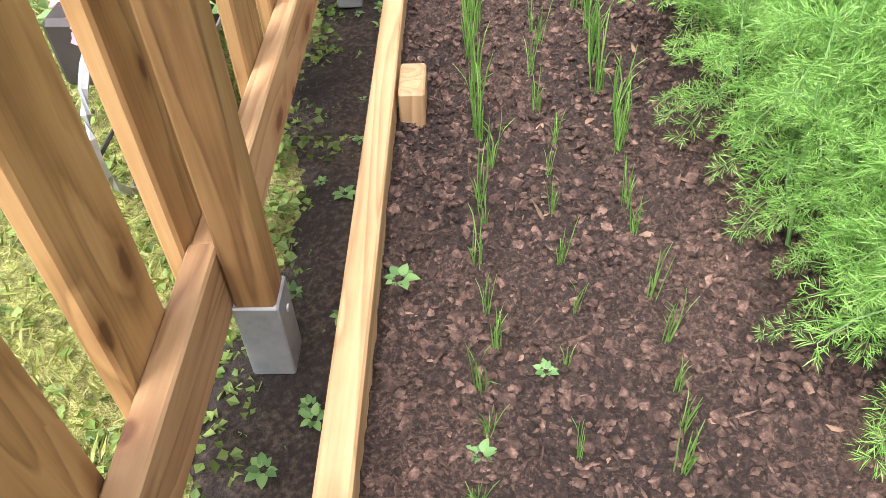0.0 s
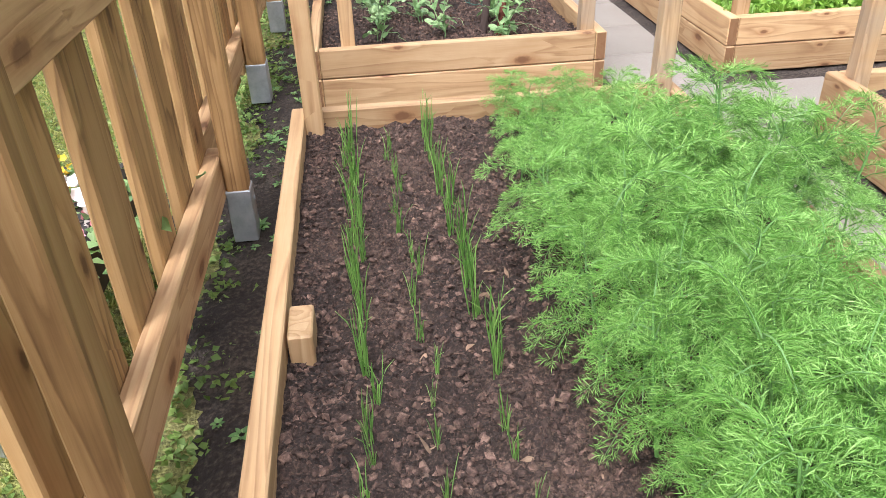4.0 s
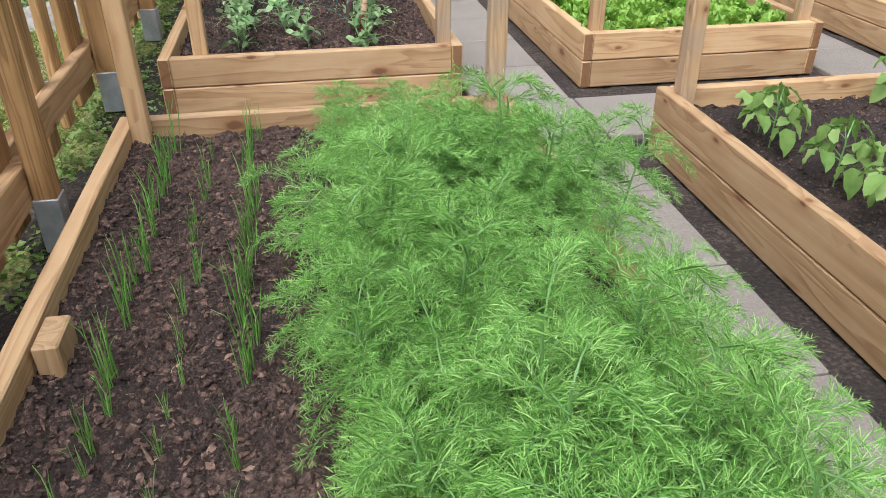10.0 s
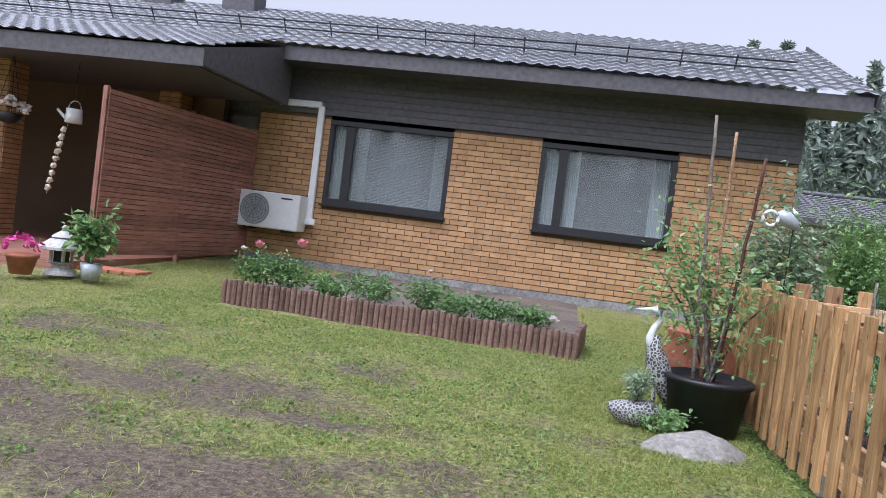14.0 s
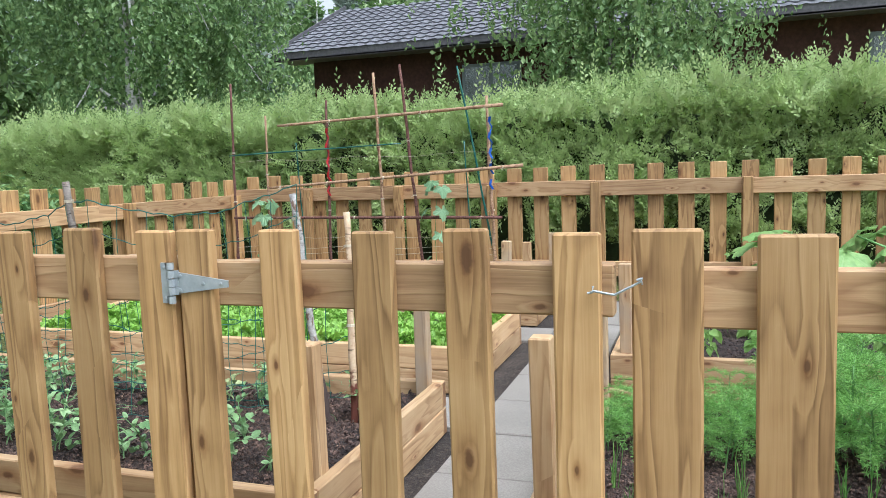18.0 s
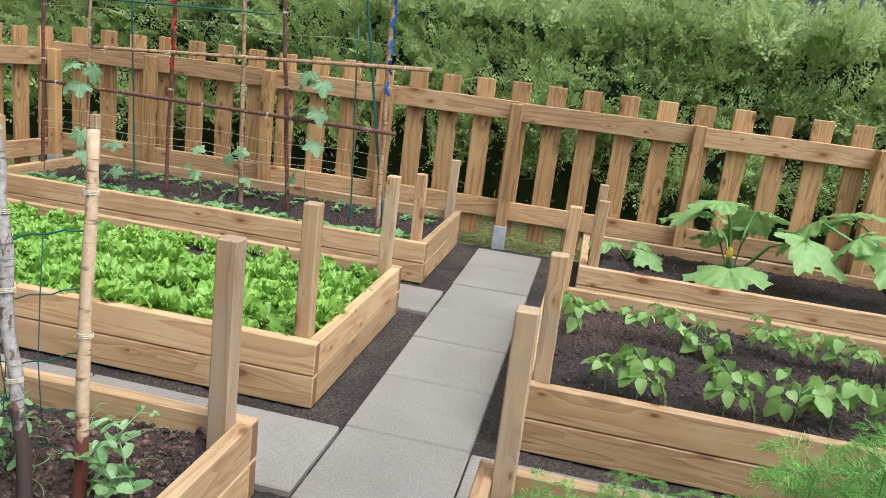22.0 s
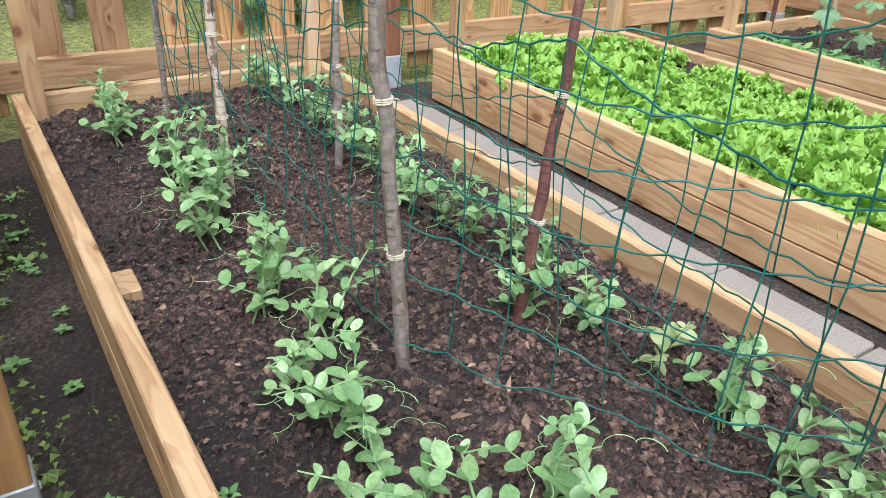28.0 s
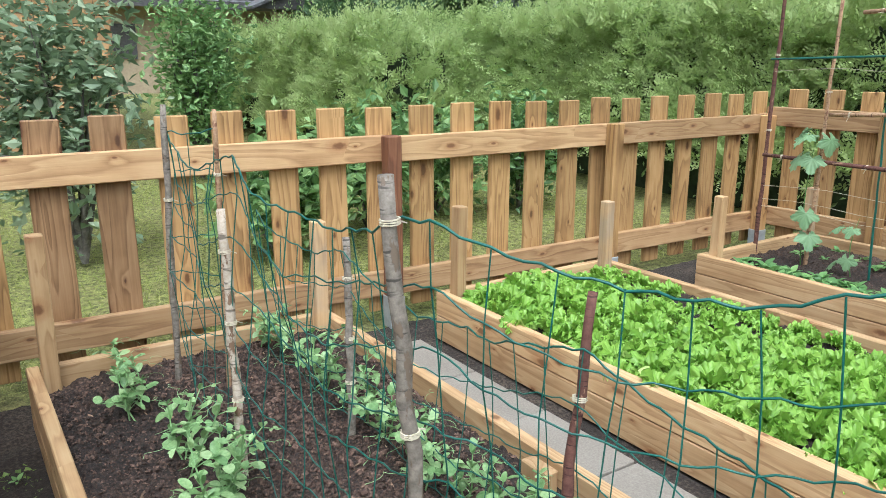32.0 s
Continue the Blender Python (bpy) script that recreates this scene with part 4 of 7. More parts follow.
# white slats and neighbour's window frames, greyed for dimness; the fan guard shares it
M_BLIND = plain("grey_blind", (0.14, 0.165, 0.165), 0.5, vary=0.06)
# dark grey room surfaces: the dimness behind the panes put into their colour
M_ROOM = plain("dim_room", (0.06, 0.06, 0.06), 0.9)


def glass_build(t, b):
    b.inputs["Base Color"].default_value = (0.02, 0.022, 0.024, 1)
    b.inputs["Roughness"].default_value = 0.03
    b.inputs["Transmission Weight"].default_value = 0.9
    b.inputs["IOR"].default_value = 1.5
    b.inputs["Base Color"].default_value = (0.85, 0.9, 0.9, 1)


M_GLASS = mat("window_glass", glass_build)
HY = 10.66
HX0, HX1, HZ0, HZ1 = -7.66, 1.92, 0.29, 2.99
WINS = ((-6.27, -3.95, 1.36, 2.925), (-2.358, -0.024, 1.36, 2.925))


def tiled_roof(name, parent, origin, across, upslope, wide, run, tile_w, tile_l, material, label=""):
    """A sheet of roof tiles: waves across, a step at each course."""
    across, upslope = Vector(across).normalized(), Vector(upslope).normalized()
    nrm = across.cross(upslope).normalized()
    if nrm.z < 0:
        nrm = -nrm
    nx, ny = int(wide / tile_w) * 6, int(run / tile_l)
    vs, fs = [], []
    row = nx + 1
    for j in range(ny):
        for e, lift in ((0.0, 0.035), (1.0, 0.0)):
            for i in range(nx + 1):
                u = i / nx * wide
                wv = 0.034 * (0.5 + 0.5 * math.sin(2 * math.pi * (i % 6) / 6))
                vs.append(Vector(origin) + across * u + upslope * ((j + e) * tile_l) + nrm * (wv + lift))
        b = 2 * j * row
        for i in range(nx):
            fs.append((b + i, b + i + 1, b + row + i + 1, b + row + i))
            if j:
                fs.append((b - row + i, b - row + i + 1, b + i + 1, b + i))
    return hang(name, mesh_of(name, vs, fs, material), parent, Matrix(), label)


def brick_wall(parent, x0, x1, z0, z1, y, holes, near):
    """Long yellow bricks in running bond on the face y; the nearest are parts, the rest one mesh."""
    hang("wall", Bag().add(*box_vf(x1 - x0, 0.28, z1 - z0), Matrix.Translation(((x0 + x1) / 2, y + 0.152, (z0 + z1) / 2))).mesh("wall", M_MORTAR), parent, Matrix()) if not holes else None
    bw, bh, j = 0.31, 0.084, 0.014
    rest, count = Bag(), 0
    rows = int((z1 - z0) / (bh + j))
    shade = random.Random(9)
    for r in range(rows):
        z = z0 + (r + 0.5) * (bh + j)
        x = x0 - (r % 2) * 0.16
        while x < x1:
            a, b = max(x, x0), min(x + bw, x1)
            segs = [(a, b)]
            for hx0, hx1, hz0, hz1 in holes:
                if hz0 - bh / 2 < z < hz1 + bh / 2:
                    out = []
                    for s, e in segs:
                        if s < hx0:
                            out.append((s, min(e, hx0)))
                        if e > hx1:
                            out.append((max(s, hx1), e))
                    segs = [q for q in out if q[1] - q[0] > 0.015]
            for s, e in segs:
                if e - s < 0.015:
                    continue
                dy = shade.uniform(-0.003, 0.003)
                if near(s, z) and count < 300:
                    hang("brick", box_mesh(round(e - s, 2), 0.03, bh, M_BRICK, 0.004), parent, pose((s + e) / 2, y + 0.012 + dy, z))
                    count += 1
                else:
                    rest.add(*box_vf(e - s, 0.03, bh), Matrix.Translation(((s + e) / 2, y + 0.012 + dy, z)))
            x += bw + 0.009
    hang("bricks", rest.mesh("bricks", M_BRICK), parent, Matrix())["kind"] = "stuff"


house = thing("brick_house", (-2.8, HY + 4, 0), "single-storey yellow brick house with dark eaves and black tiled roof", "house")
# backing walls, cut at the windows
segs = [HX0] + [v for w in WINS for v in w[:2]] + [HX1]
for a, b in zip(segs[::2], segs[1::2]):
    hang("wall", Bag().add(*box_vf(b - a, 0.26, HZ1 - HZ0), Matrix.Translation(((a + b) / 2, HY + 0.15, (HZ0 + HZ1) / 2))).mesh("wall", M_MORTAR), house, Matrix())
for x0, x1, z0, z1 in WINS:
    hang("wall", Bag().add(*box_vf(x1 - x0, 0.26, z0 - HZ0), Matrix.Translation(((x0 + x1) / 2, HY + 0.15, (z0 + HZ0) / 2))).mesh("wall", M_MORTAR), house, Matrix())
hang("side_wall", Bag().add(*box_vf(0.28, 8.0, HZ1 - HZ0), Matrix.Translation((HX1 - 0.14, HY + 4.3, (HZ0 + HZ1) / 2))).mesh("side_wall", M_BRICK), house, Matrix())
hang("back_wall", Bag().add(*box_vf(HX1 - HX0 + 6, 0.25, HZ1), Matrix.Translation(((HX0 + HX1) / 2 - 3, HY + 8.4, HZ1 / 2))).mesh("back_wall", M_BRICK), house, Matrix())
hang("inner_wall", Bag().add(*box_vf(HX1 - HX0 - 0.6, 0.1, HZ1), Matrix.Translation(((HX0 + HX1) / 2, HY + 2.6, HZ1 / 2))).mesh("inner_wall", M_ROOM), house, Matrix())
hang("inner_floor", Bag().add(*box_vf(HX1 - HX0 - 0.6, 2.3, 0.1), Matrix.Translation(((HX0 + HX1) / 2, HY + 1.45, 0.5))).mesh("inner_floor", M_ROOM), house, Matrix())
hang("plinth", Bag().add(*box_vf(HX1 - HX0 + 0.04, 0.30, 0.45), Matrix.Translation(((HX0 + HX1) / 2, HY + 0.150, 0.062))).mesh("plinth", M_STONE), house, Matrix())
brick_wall(house, HX0, HX1, HZ0, HZ1, HY, WINS, lambda s, z: s > -2.4 and z < 1.36)
# ceiling and backing added to keep sky light out of the room
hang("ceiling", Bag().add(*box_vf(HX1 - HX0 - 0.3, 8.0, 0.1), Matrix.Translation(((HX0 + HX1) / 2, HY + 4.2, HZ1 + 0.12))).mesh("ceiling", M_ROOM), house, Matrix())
hang("eaves_backing", Bag().add(*box_vf(HX1 - HX0, 0.12, 1.02), Matrix.Translation(((HX0 + HX1) / 2, HY + 0.09, HZ1 + 0.42))).mesh("eaves_backing", M_DARKWOOD), house, Matrix())
# recessed entry beside the brick, boarded dark, with a high window
hang("entry_wall", box_mesh(1.75, 0.12, 3.7, M_DARKWOOD, 0.01), house, pose(HX0 - 0.885, HY + 0.35, 2.0))
ew = hang("window", box_mesh(1.15, 0.06, 0.62, M_FRAME, 0.01), house, pose(-8.32, HY + 0.26, 2.62), "narrow high window")
hang("pane", box_mesh(1.0, 0.012, 0.46, M_GLASS, 0.002), ew, pose(-8.32, HY + 0.218, 2.62))
# dark boarded band under the eaves, soffit and gutter
for k in range(7):
    hang("eaves_board", box_mesh(HX1 - HX0 + 0.02, 0.03, 0.118, M_DARKWOOD, 0.004), house, pose((HX0 + HX1) / 2, HY - 0.012 + (k % 2) * 0.004, HZ1 + 0.065 + k * 0.121))
EZ, EY, EX = 3.93, 9.86, 2.66
hang("soffit", Bag().add(*box_vf(EX + 16, HY - EY + 0.2, 0.05), Matrix.Translation(((EX - 16) / 2, (HY + EY) / 2 + 0.1, EZ - 0.10))).mesh("soffit", M_DARKWOOD), house, Matrix())
hang("fascia", Bag().add(*box_vf(EX + 16, 0.035, 0.24), Matrix.Translation(((EX - 16) / 2, EY, EZ - 0.02))).mesh("fascia", M_DARKWOOD), house, Matrix())
tiled_roof("roof", house, (-16, EY - 0.06, EZ + 0.10), (1, 0, 0), (0, 1, 0.42), EX + 16.05, 4.6, 0.25, 0.33, M_ROOF, "wet black wavy roof tiles, paled for the sky's sheen")
tiled_roof("roof", house, (-16, EY + 8.9, EZ + 0.10), (1, 0, 0), (0, -1, 0.42), EX + 16.05, 4.6, 0.25, 0.33, M_ROOF)
hang("gable", mesh_of("gable", [(HX1, HY, HZ1), (HX1, HY + 8.3, HZ1), (HX1, HY + 4.0, 5.6), (HX1 - 0.1, HY, HZ1), (HX1 - 0.1, HY + 8.3, HZ1), (HX1 - 0.1, HY + 4.0, 5.6)], [(0, 1, 2), (5, 4, 3), (0, 3, 4, 1), (1, 4, 5, 2), (2, 5, 3, 0)], M_DARKWOOD), house, Matrix())
verge = Bag()
verge.add(*box_vf(0.03, 5.0, 0.2), Matrix.Translation((EX + 0.05, EY + 2.2, EZ + 0.98)) @ Matrix.Rotation(math.atan(0.42), 4, "X"))
hang("verge_board", verge.mesh("verge_board", M_DARKWOOD), house, Matrix())
guard = Bag()
for z in (0.22, 0.36):
    guard.add(*tube([(-16, EY + 0.75, EZ + 0.38 + z), (EX - 1.0, EY + 0.75, EZ + 0.38 + z)], 0.016, 6))
for k in range(19):
    x = -15.5 + k * 0.9
    guard.add(*tube([(x, EY + 0.95, EZ + 0.50), (x, EY + 0.72, EZ + 0.78)], 0.014, 5))
hang("snow_guard", guard.mesh("snow_guard", M_BLACK), house, Matrix(), "black tubular snow guard")
for cx, cy in ((-9.5, 13.2), (-11.6, 13.4)):
    ch = hang("chimney", Bag().add(*box_vf(0.75, 0.6, 1.5), Matrix.Translation((cx, cy, 5.75))).mesh("chimney", M_DARKWOOD), house, Matrix(), "dark sheet-clad chimney")
    hang("chimney_cap", Bag().add(*box_vf(0.9, 0.75, 0.06), Matrix.Translation((cx, cy, 6.52))).mesh("chimney_cap", M_BLACK), ch, Matrix())

for i, (x0, x1, z0, z1) in enumerate(WINS):
    w = hang("window", Bag().add(*box_vf(0.02, 0.02, 0.02), Matrix.Translation(((x0 + x1) / 2, HY + 0.1, z0 + 0.02))).mesh("window", M_DARKWOOD), house, Matrix())
    fr_b = Bag()
    f = 0.085
    for cx, cz, lx, lz in (((x0 + x1) / 2, z1 - f / 2, x1 - x0, f), ((x0 + x1) / 2, z0 + f * 0.7, x1 - x0, f * 1.4), (x0 + f / 2, (z0 + z1) / 2, f, z1 - z0 - 0.2), (x1 - f / 2, (z0 + z1) / 2, f, z1 - z0 - 0.2), (x0 + 0.40, (z0 + z1) / 2, 0.15, z1 - z0 - 0.2)):
        fr_b.add(*box_vf(lx, 0.12, lz), Matrix.Translation((cx, HY + 0.05, cz)))
    hang("window_frame", fr_b.mesh("window_frame", M_FRAME), w, Matrix())
    for a, b in ((x0 + f, x0 + 0.33), (x0 + 0.47, x1 - f)):
        g = hang("pane", Bag().add(*box_vf(b - a, 0.008, z1 - z0 - 0.2), Matrix.Translation(((a + b) / 2, HY + 0.07, (z0 + z1) / 2 + 0.02))).mesh("pane", M_GLASS), w, Matrix())
        g.visible_shadow = False
    hang("lintel", Bag().add(*box_vf(x1 - x0, 0.2, HZ1 - z1 + 0.03), Matrix.Translation(((x0 + x1) / 2, HY + 0.13, (HZ1 + z1) / 2 + 0.012))).mesh("lintel", M_DARKWOOD), w, Matrix())
    hang("window_sill", Bag().add(*box_vf(x1 - x0 + 0.06, 0.14, 0.025), Matrix.Translation(((x0 + x1) / 2, HY - 0.03, z0 - 0.014))).mesh("window_sill", M_BLACK), w, Matrix())
    bl = thing("venetian_blind", ((x0 + x1) / 2, HY + 0.16, z1 - 0.1), "lowered white slatted window blind" if i == 0 else "half-raised white slatted window blind", "blind")
    zlow = z0 + 0.12 if i == 0 else z0 + 1.05
    zz = z1 - 0.12
    while zz > zlow:
        hang("slat", box_mesh(x1 - x0 - 0.6, 0.022, 0.002, M_BLIND, 0.0005), bl, pose((x0 + 0.47 + x1 - f) / 2, HY + 0.16, zz, 28 if i == 0 else 12, 0, 0))
        zz -= 0.026
    for a, b in ((x0 + 0.09, x0 + 0.32), (x0 + 0.47, x0 + 0.70), (x1 - 0.36, x1 - 0.1)):
        cu = Bag()
        n = 22
        vs = [((a + (b - a) * k / n), HY + 0.24 + 0.02 * math.sin(k * 1.9), z) for z in (z0 + 0.1, z1 - 0.06) for k in range(n + 1)]
        cu.add(vs, [(k, k + 1, n + 2 + k, n + 1 + k) for k in range(n)])
        me = cu.mesh("curtain", M_CURTAIN)
        ob = solo("curtain", me, "pale grey-green curtain hanging beside the window", "curtain")
        ob.modifiers.new("thick", "SOLIDIFY").thickness = 0.004

# the neighbours' low house with the grey tiled roof
def low_house(x0, x1, y0, y1, eave, rise, label, wall_mat):
    hs = thing("neighbour_house", ((x0 + x1) / 2, (y0 + y1) / 2, 0), label, "house", "neighbouring houses")
    hang("wall", Bag().add(*box_vf(x1 - x0 - 1.4, y1 - y0 - 1.6, eave), Matrix.Translation(((x0 + x1) / 2, (y0 + y1) / 2, eave / 2))).mesh("wall", wall_mat), hs, Matrix())
    half = (x1 - x0) / 2
    s = rise / half
    tiled_roof("roof", hs, (x0, y0, eave), (0, 1, 0), (1, 0, s), y1 - y0, half * math.hypot(1, s), 0.30, 0.36, M_ROOF2, "weathered grey wavy roof tiles")
    tiled_roof("roof", hs, (x1, y0, eave), (0, 1, 0), (-1, 0, s), y1 - y0, half * math.hypot(1, s), 0.30, 0.36, M_ROOF2)
    hang("fascia", Bag().add(*box_vf(0.04, y1 - y0, 0.22), Matrix.Translation((x0 + 0.02, (y0 + y1) / 2, eave - 0.06))).mesh("fascia", M_DARKWOOD), hs, Matrix())
    hang("soffit", Bag().add(*box_vf(0.9, y1 - y0 - 0.1, 0.04), Matrix.Translation((x0 + 0.45, (y0 + y1) / 2, eave - 0.14))).mesh("soffit", M_DARKWOOD), hs, Matrix())
    for yy in (y0 + 0.85, y1 - 0.85):
        hang("gable", mesh_of("gable", [(x0 + 0.3, yy, eave - 0.1), (x1 - 0.3, yy, eave - 0.1), ((x0 + x1) / 2, yy, eave + rise - 0.12), (x0 + 0.3, yy + 0.1, eave - 0.1), (x1 - 0.3, yy + 0.1, eave - 0.1), ((x0 + x1) / 2, yy + 0.1, eave + rise - 0.12)], [(0, 1, 2), (5, 4, 3), (0, 3, 4, 1), (1, 4, 5, 2), (2, 5, 3, 0)], M_DARKWOOD), hs, Matrix())
    for k, yy in enumerate((y0, y1)):
        hang("verge_board", Bag().add(*box_vf(half * math.hypot(1, s), 0.04, 0.22), Matrix.Translation((x0 + half / 2, yy, eave + rise / 2)) @ Matrix.Rotation(-math.atan(s), 4, "Y")).mesh("verge_board", M_DARKWOOD), hs, Matrix())
    return hs


nb = low_house(16.0, 25.0, -10.9, 10.0, 4.25, 2.0, "low dark red brick house with a grey tiled roof", M_REDBRICK)
for yy in (-4.70, 4.30):
    nw = hang("window", box_mesh(0.08, 1.5, 1.05, M_BLIND, 0.01), nb, pose(16.68, yy, 3.19), "white-framed window under the eaves, greyed for their shade")
    for o in (-0.36, 0.36):
        hang("pane", box_mesh(0.02, 0.62, 0.88, M_GLASS, 0.002), nw, pose(16.63, yy + o, 3.19))
hang("flue", Bag().add(*tube([(19.5, -4.8, 5.6), (19.5, -4.8, 6.6)], 0.07, 8)).add(*lathe([(0.0, 0.2), (0.13, 0.1), (0.13, 0.0), (0.07, 0.0)], 10), Matrix.Translation((19.5, -4.8, 6.5))).mesh("flue", M_STEEL), nb, Matrix())
fh = thing("neighbour_house", (8.5, 31, 0), "distant low beige house with long grey tiled roof", "house", "neighbouring houses")
M_BEIGE = plain("beige_plaster", (0.42, 0.33, 0.23), 0.9)
hang("wall", Bag().add(*box_vf(10.6, 7.4, 3.1), Matrix.Translation((8.8, 31.2, 1.55))).mesh("wall", M_BEIGE), fh, Matrix())
tiled_roof("roof", fh, (2.6, 26.6, 3.15), (1, 0, 0), (0, 1, 0.30), 12.4, 4.6, 0.30, 0.36, M_ROOF2, "grey wavy roof tiles")
tiled_roof("roof", fh, (2.6, 35.6, 3.15), (1, 0, 0), (0, -1, 0.30), 12.4, 4.6, 0.30, 0.36, M_ROOF2)
hang("fascia", Bag().add(*box_vf(12.4, 0.05, 0.24), Matrix.Translation((8.8, 26.6, 3.08))).mesh("fascia", M_DARKWOOD), fh, Matrix())
hang("ridge_cap", Bag().add(*tube([(2.6, 31.0, 4.52), (15.0, 31.0, 4.52)], 0.09, 8)).mesh("ridge_cap", M_ROOF2), fh, Matrix())
hang("verge_board", Bag().add(*box_vf(0.14, 4.6, 0.08), Matrix.Translation((6.3, 28.8, 3.90)) @ Matrix.Rotation(math.atan(0.30), 4, "X")).mesh("verge_board", M_WHITE), fh, Matrix(), "pale metal flashing down the roof")
hang("porch_gable", mesh_of("porch_gable", [(9.2, 25.4, 2.95), (13.6, 25.4, 2.95), (11.4, 25.4, 3.85), (9.2, 26.9, 2.95), (13.6, 26.9, 2.95), (11.4, 27.4, 3.85)], [(0, 1, 2), (5, 4, 3), (0, 3, 4, 1)], M_DARKWOOD), fh, Matrix(), "dark boarded porch gable")
for sg in (-1, 1):
    hang("porch_roof", Bag().add(*box_vf(2.6, 2.2, 0.09), Matrix.Translation((11.4 + sg * 1.15, 26.4, 3.46)) @ Matrix.Rotation(sg * math.atan(0.41), 4, "Y")).mesh("porch_roof", M_ROOF2), fh, Matrix())
for x in (5.2, 8.2):
    hang("window", Bag().add(*box_vf(1.3, 0.08, 1.1), Matrix.Translation((x, 27.46, 1.9))).mesh("window", M_DARKWOOD), fh, Matrix())


# ---- vegetables ----
M_DILL = leafy("dill_fronds", (0.06, 0.16, 0.02), (0.20, 0.43, 0.08), (0.45, 0.71, 0.23), 0.25, 0.5, 0.6, 6.0)
M_DILLSTEM = plain("dill_stem", (0.13, 0.27, 0.075), 0.5, vary=0.2)
M_CHIVE = leafy("chive_leaves", (0.08, 0.20, 0.035), (0.17, 0.36, 0.07), (0.30, 0.52, 0.13), 0.2, 0.4)
M_LETTUCE = leafy("lettuce_leaves", (0.14, 0.30, 0.035), (0.32, 0.53, 0.085), (0.56, 0.73, 0.24), 0.32, 0.42, 0.5, 40.0)
M_PEA = leafy("pea_leaves", (0.085, 0.19, 0.065), (0.23, 0.38, 0.15), (0.54, 0.69, 0.37), 0.25, 0.35, 0.42, 130.0)
M_BEAN = leafy("bean_leaves", (0.13, 0.25, 0.05), (0.27, 0.43, 0.11), (0.44, 0.60, 0.22), 0.4, 0.55, 0.5, 40.0)
M_ZUC = leafy("zucchini_leaves", (0.12, 0.25, 0.06), (0.24, 0.41, 0.12), (0.42, 0.58, 0.22), 0.3, 0.5, 0.3, 22.0)


def veined(m):
    """Pale ribs in a fan from the stalk, and silvery blotches between them."""
    t = m.node_tree
    b = t.nodes["Principled BSDF"]
    base = b.inputs["Base Color"].links[0].from_socket
    tc = t.nodes.new("ShaderNodeTexCoord")
    sep = t.nodes.new("ShaderNodeSeparateXYZ")
    t.links.new(tc.outputs["Object"], sep.inputs[0])
    a = math_n(t, "ARCTAN2", sep.outputs[1], sep.outputs[0])
    c = math_n(t, "COSINE", math_n(t, "MULTIPLY", a, 5.0))
    rib = ramp(t, c, [(0.965, (0, 0, 0)), (0.995, (0.4, 0.4, 0.4))])
    col = mixc(t, rib, base, (0.42, 0.55, 0.26))
    t.links.new(col, b.inputs["Base Color"])


veined(M_ZUC)
M_VINE = leafy("cucumber_leaves", (0.09, 0.19, 0.08), (0.19, 0.33, 0.16), (0.34, 0.48, 0.27), 0.3, 0.5)
M_SEED = leafy("seedling_leaves", (0.08, 0.19, 0.06), (0.17, 0.34, 0.11), (0.30, 0.48, 0.17), 0.3, 0.45)
M_YELLOW = plain("yellow_petal", (0.75, 0.52, 0.05), 0.5, vary=0.15)
M_NET = plain("green_coated_wire", (0.010, 0.10, 0.078), 0.35, vary=0.2)
M_TWINE = plain("pale_twine", (0.62, 0.55, 0.42), 0.9, vary=0.15)


def bark(name, skin, pale, patch, cover, foot=None):
    """Stick bark, the stick along x: pale and dark skin, torn patches, short dark bands round it; a foot of other bark."""

    def build(t, b):
        v = coords(t)
        tc = t.nodes.new("ShaderNodeTexCoord")
        c = ramp(t, noise_tex(t, v, 55.0, 4.0, 0.65), [(0.3, skin), (0.7, pale)])
        mp = t.nodes.new("ShaderNodeMapping")
        mp.inputs["Scale"].default_value = (95, 14, 14)
        t.links.new(v, mp.inputs[0])
        bands = ramp(t, noise_tex(t, mp.outputs[0], 1.0, 2.0), [(0.60, (0, 0, 0)), (0.68, (0.8, 0.8, 0.8))])
        c = mixc(t, bands, c, tuple(k * 0.25 for k in skin))
        mp2 = t.nodes.new("ShaderNodeMapping")
        mp2.inputs["Scale"].default_value = (20, 42, 42)
        t.links.new(v, mp2.inputs[0])
        torn = ramp(t, noise_tex(t, mp2.outputs[0], 1.0, 4.0, 0.6), [(0.62 - cover, (0, 0, 0)), (0.66 - cover, (1, 1, 1))])
        c = mixc(t, torn, c, patch)
        if foot:
            sep = t.nodes.new("ShaderNodeSeparateXYZ")
            t.links.new(tc.outputs["Object"], sep.inputs[0])
            e = math_n(t, "ADD", sep.outputs[0], math_n(t, "MULTIPLY_ADD", noise_tex(t, v, 30.0), 0.25, -0.12))
            c = mixc(t, ramp(t, math_n(t, "ADD", e, 0.5), [(0.26, (1, 1, 1)), (0.30, (0, 0, 0))]), c, foot)
        t.links.new(c, b.inputs["Base Color"])
        b.inputs["Roughness"].default_value = 0.85
        bump(t, b, torn, 0.5, 0.003)

    return mat(name, build)


M_STICK_GREY = bark("weathered_stick", (0.12, 0.10, 0.082), (0.31, 0.265, 0.22), (0.17, 0.125, 0.09), 0.05)
M_STICK_BIRCH = bark("birch_stick", (0.20, 0.18, 0.16), (0.46, 0.43, 0.39), (0.15, 0.09, 0.06), 0.06, (0.055, 0.035, 0.028))
M_STICK_PEEL = bark("peeling_stick", (0.36, 0.28, 0.21), (0.58, 0.50, 0.41), (0.20, 0.12, 0.075), 0.07)
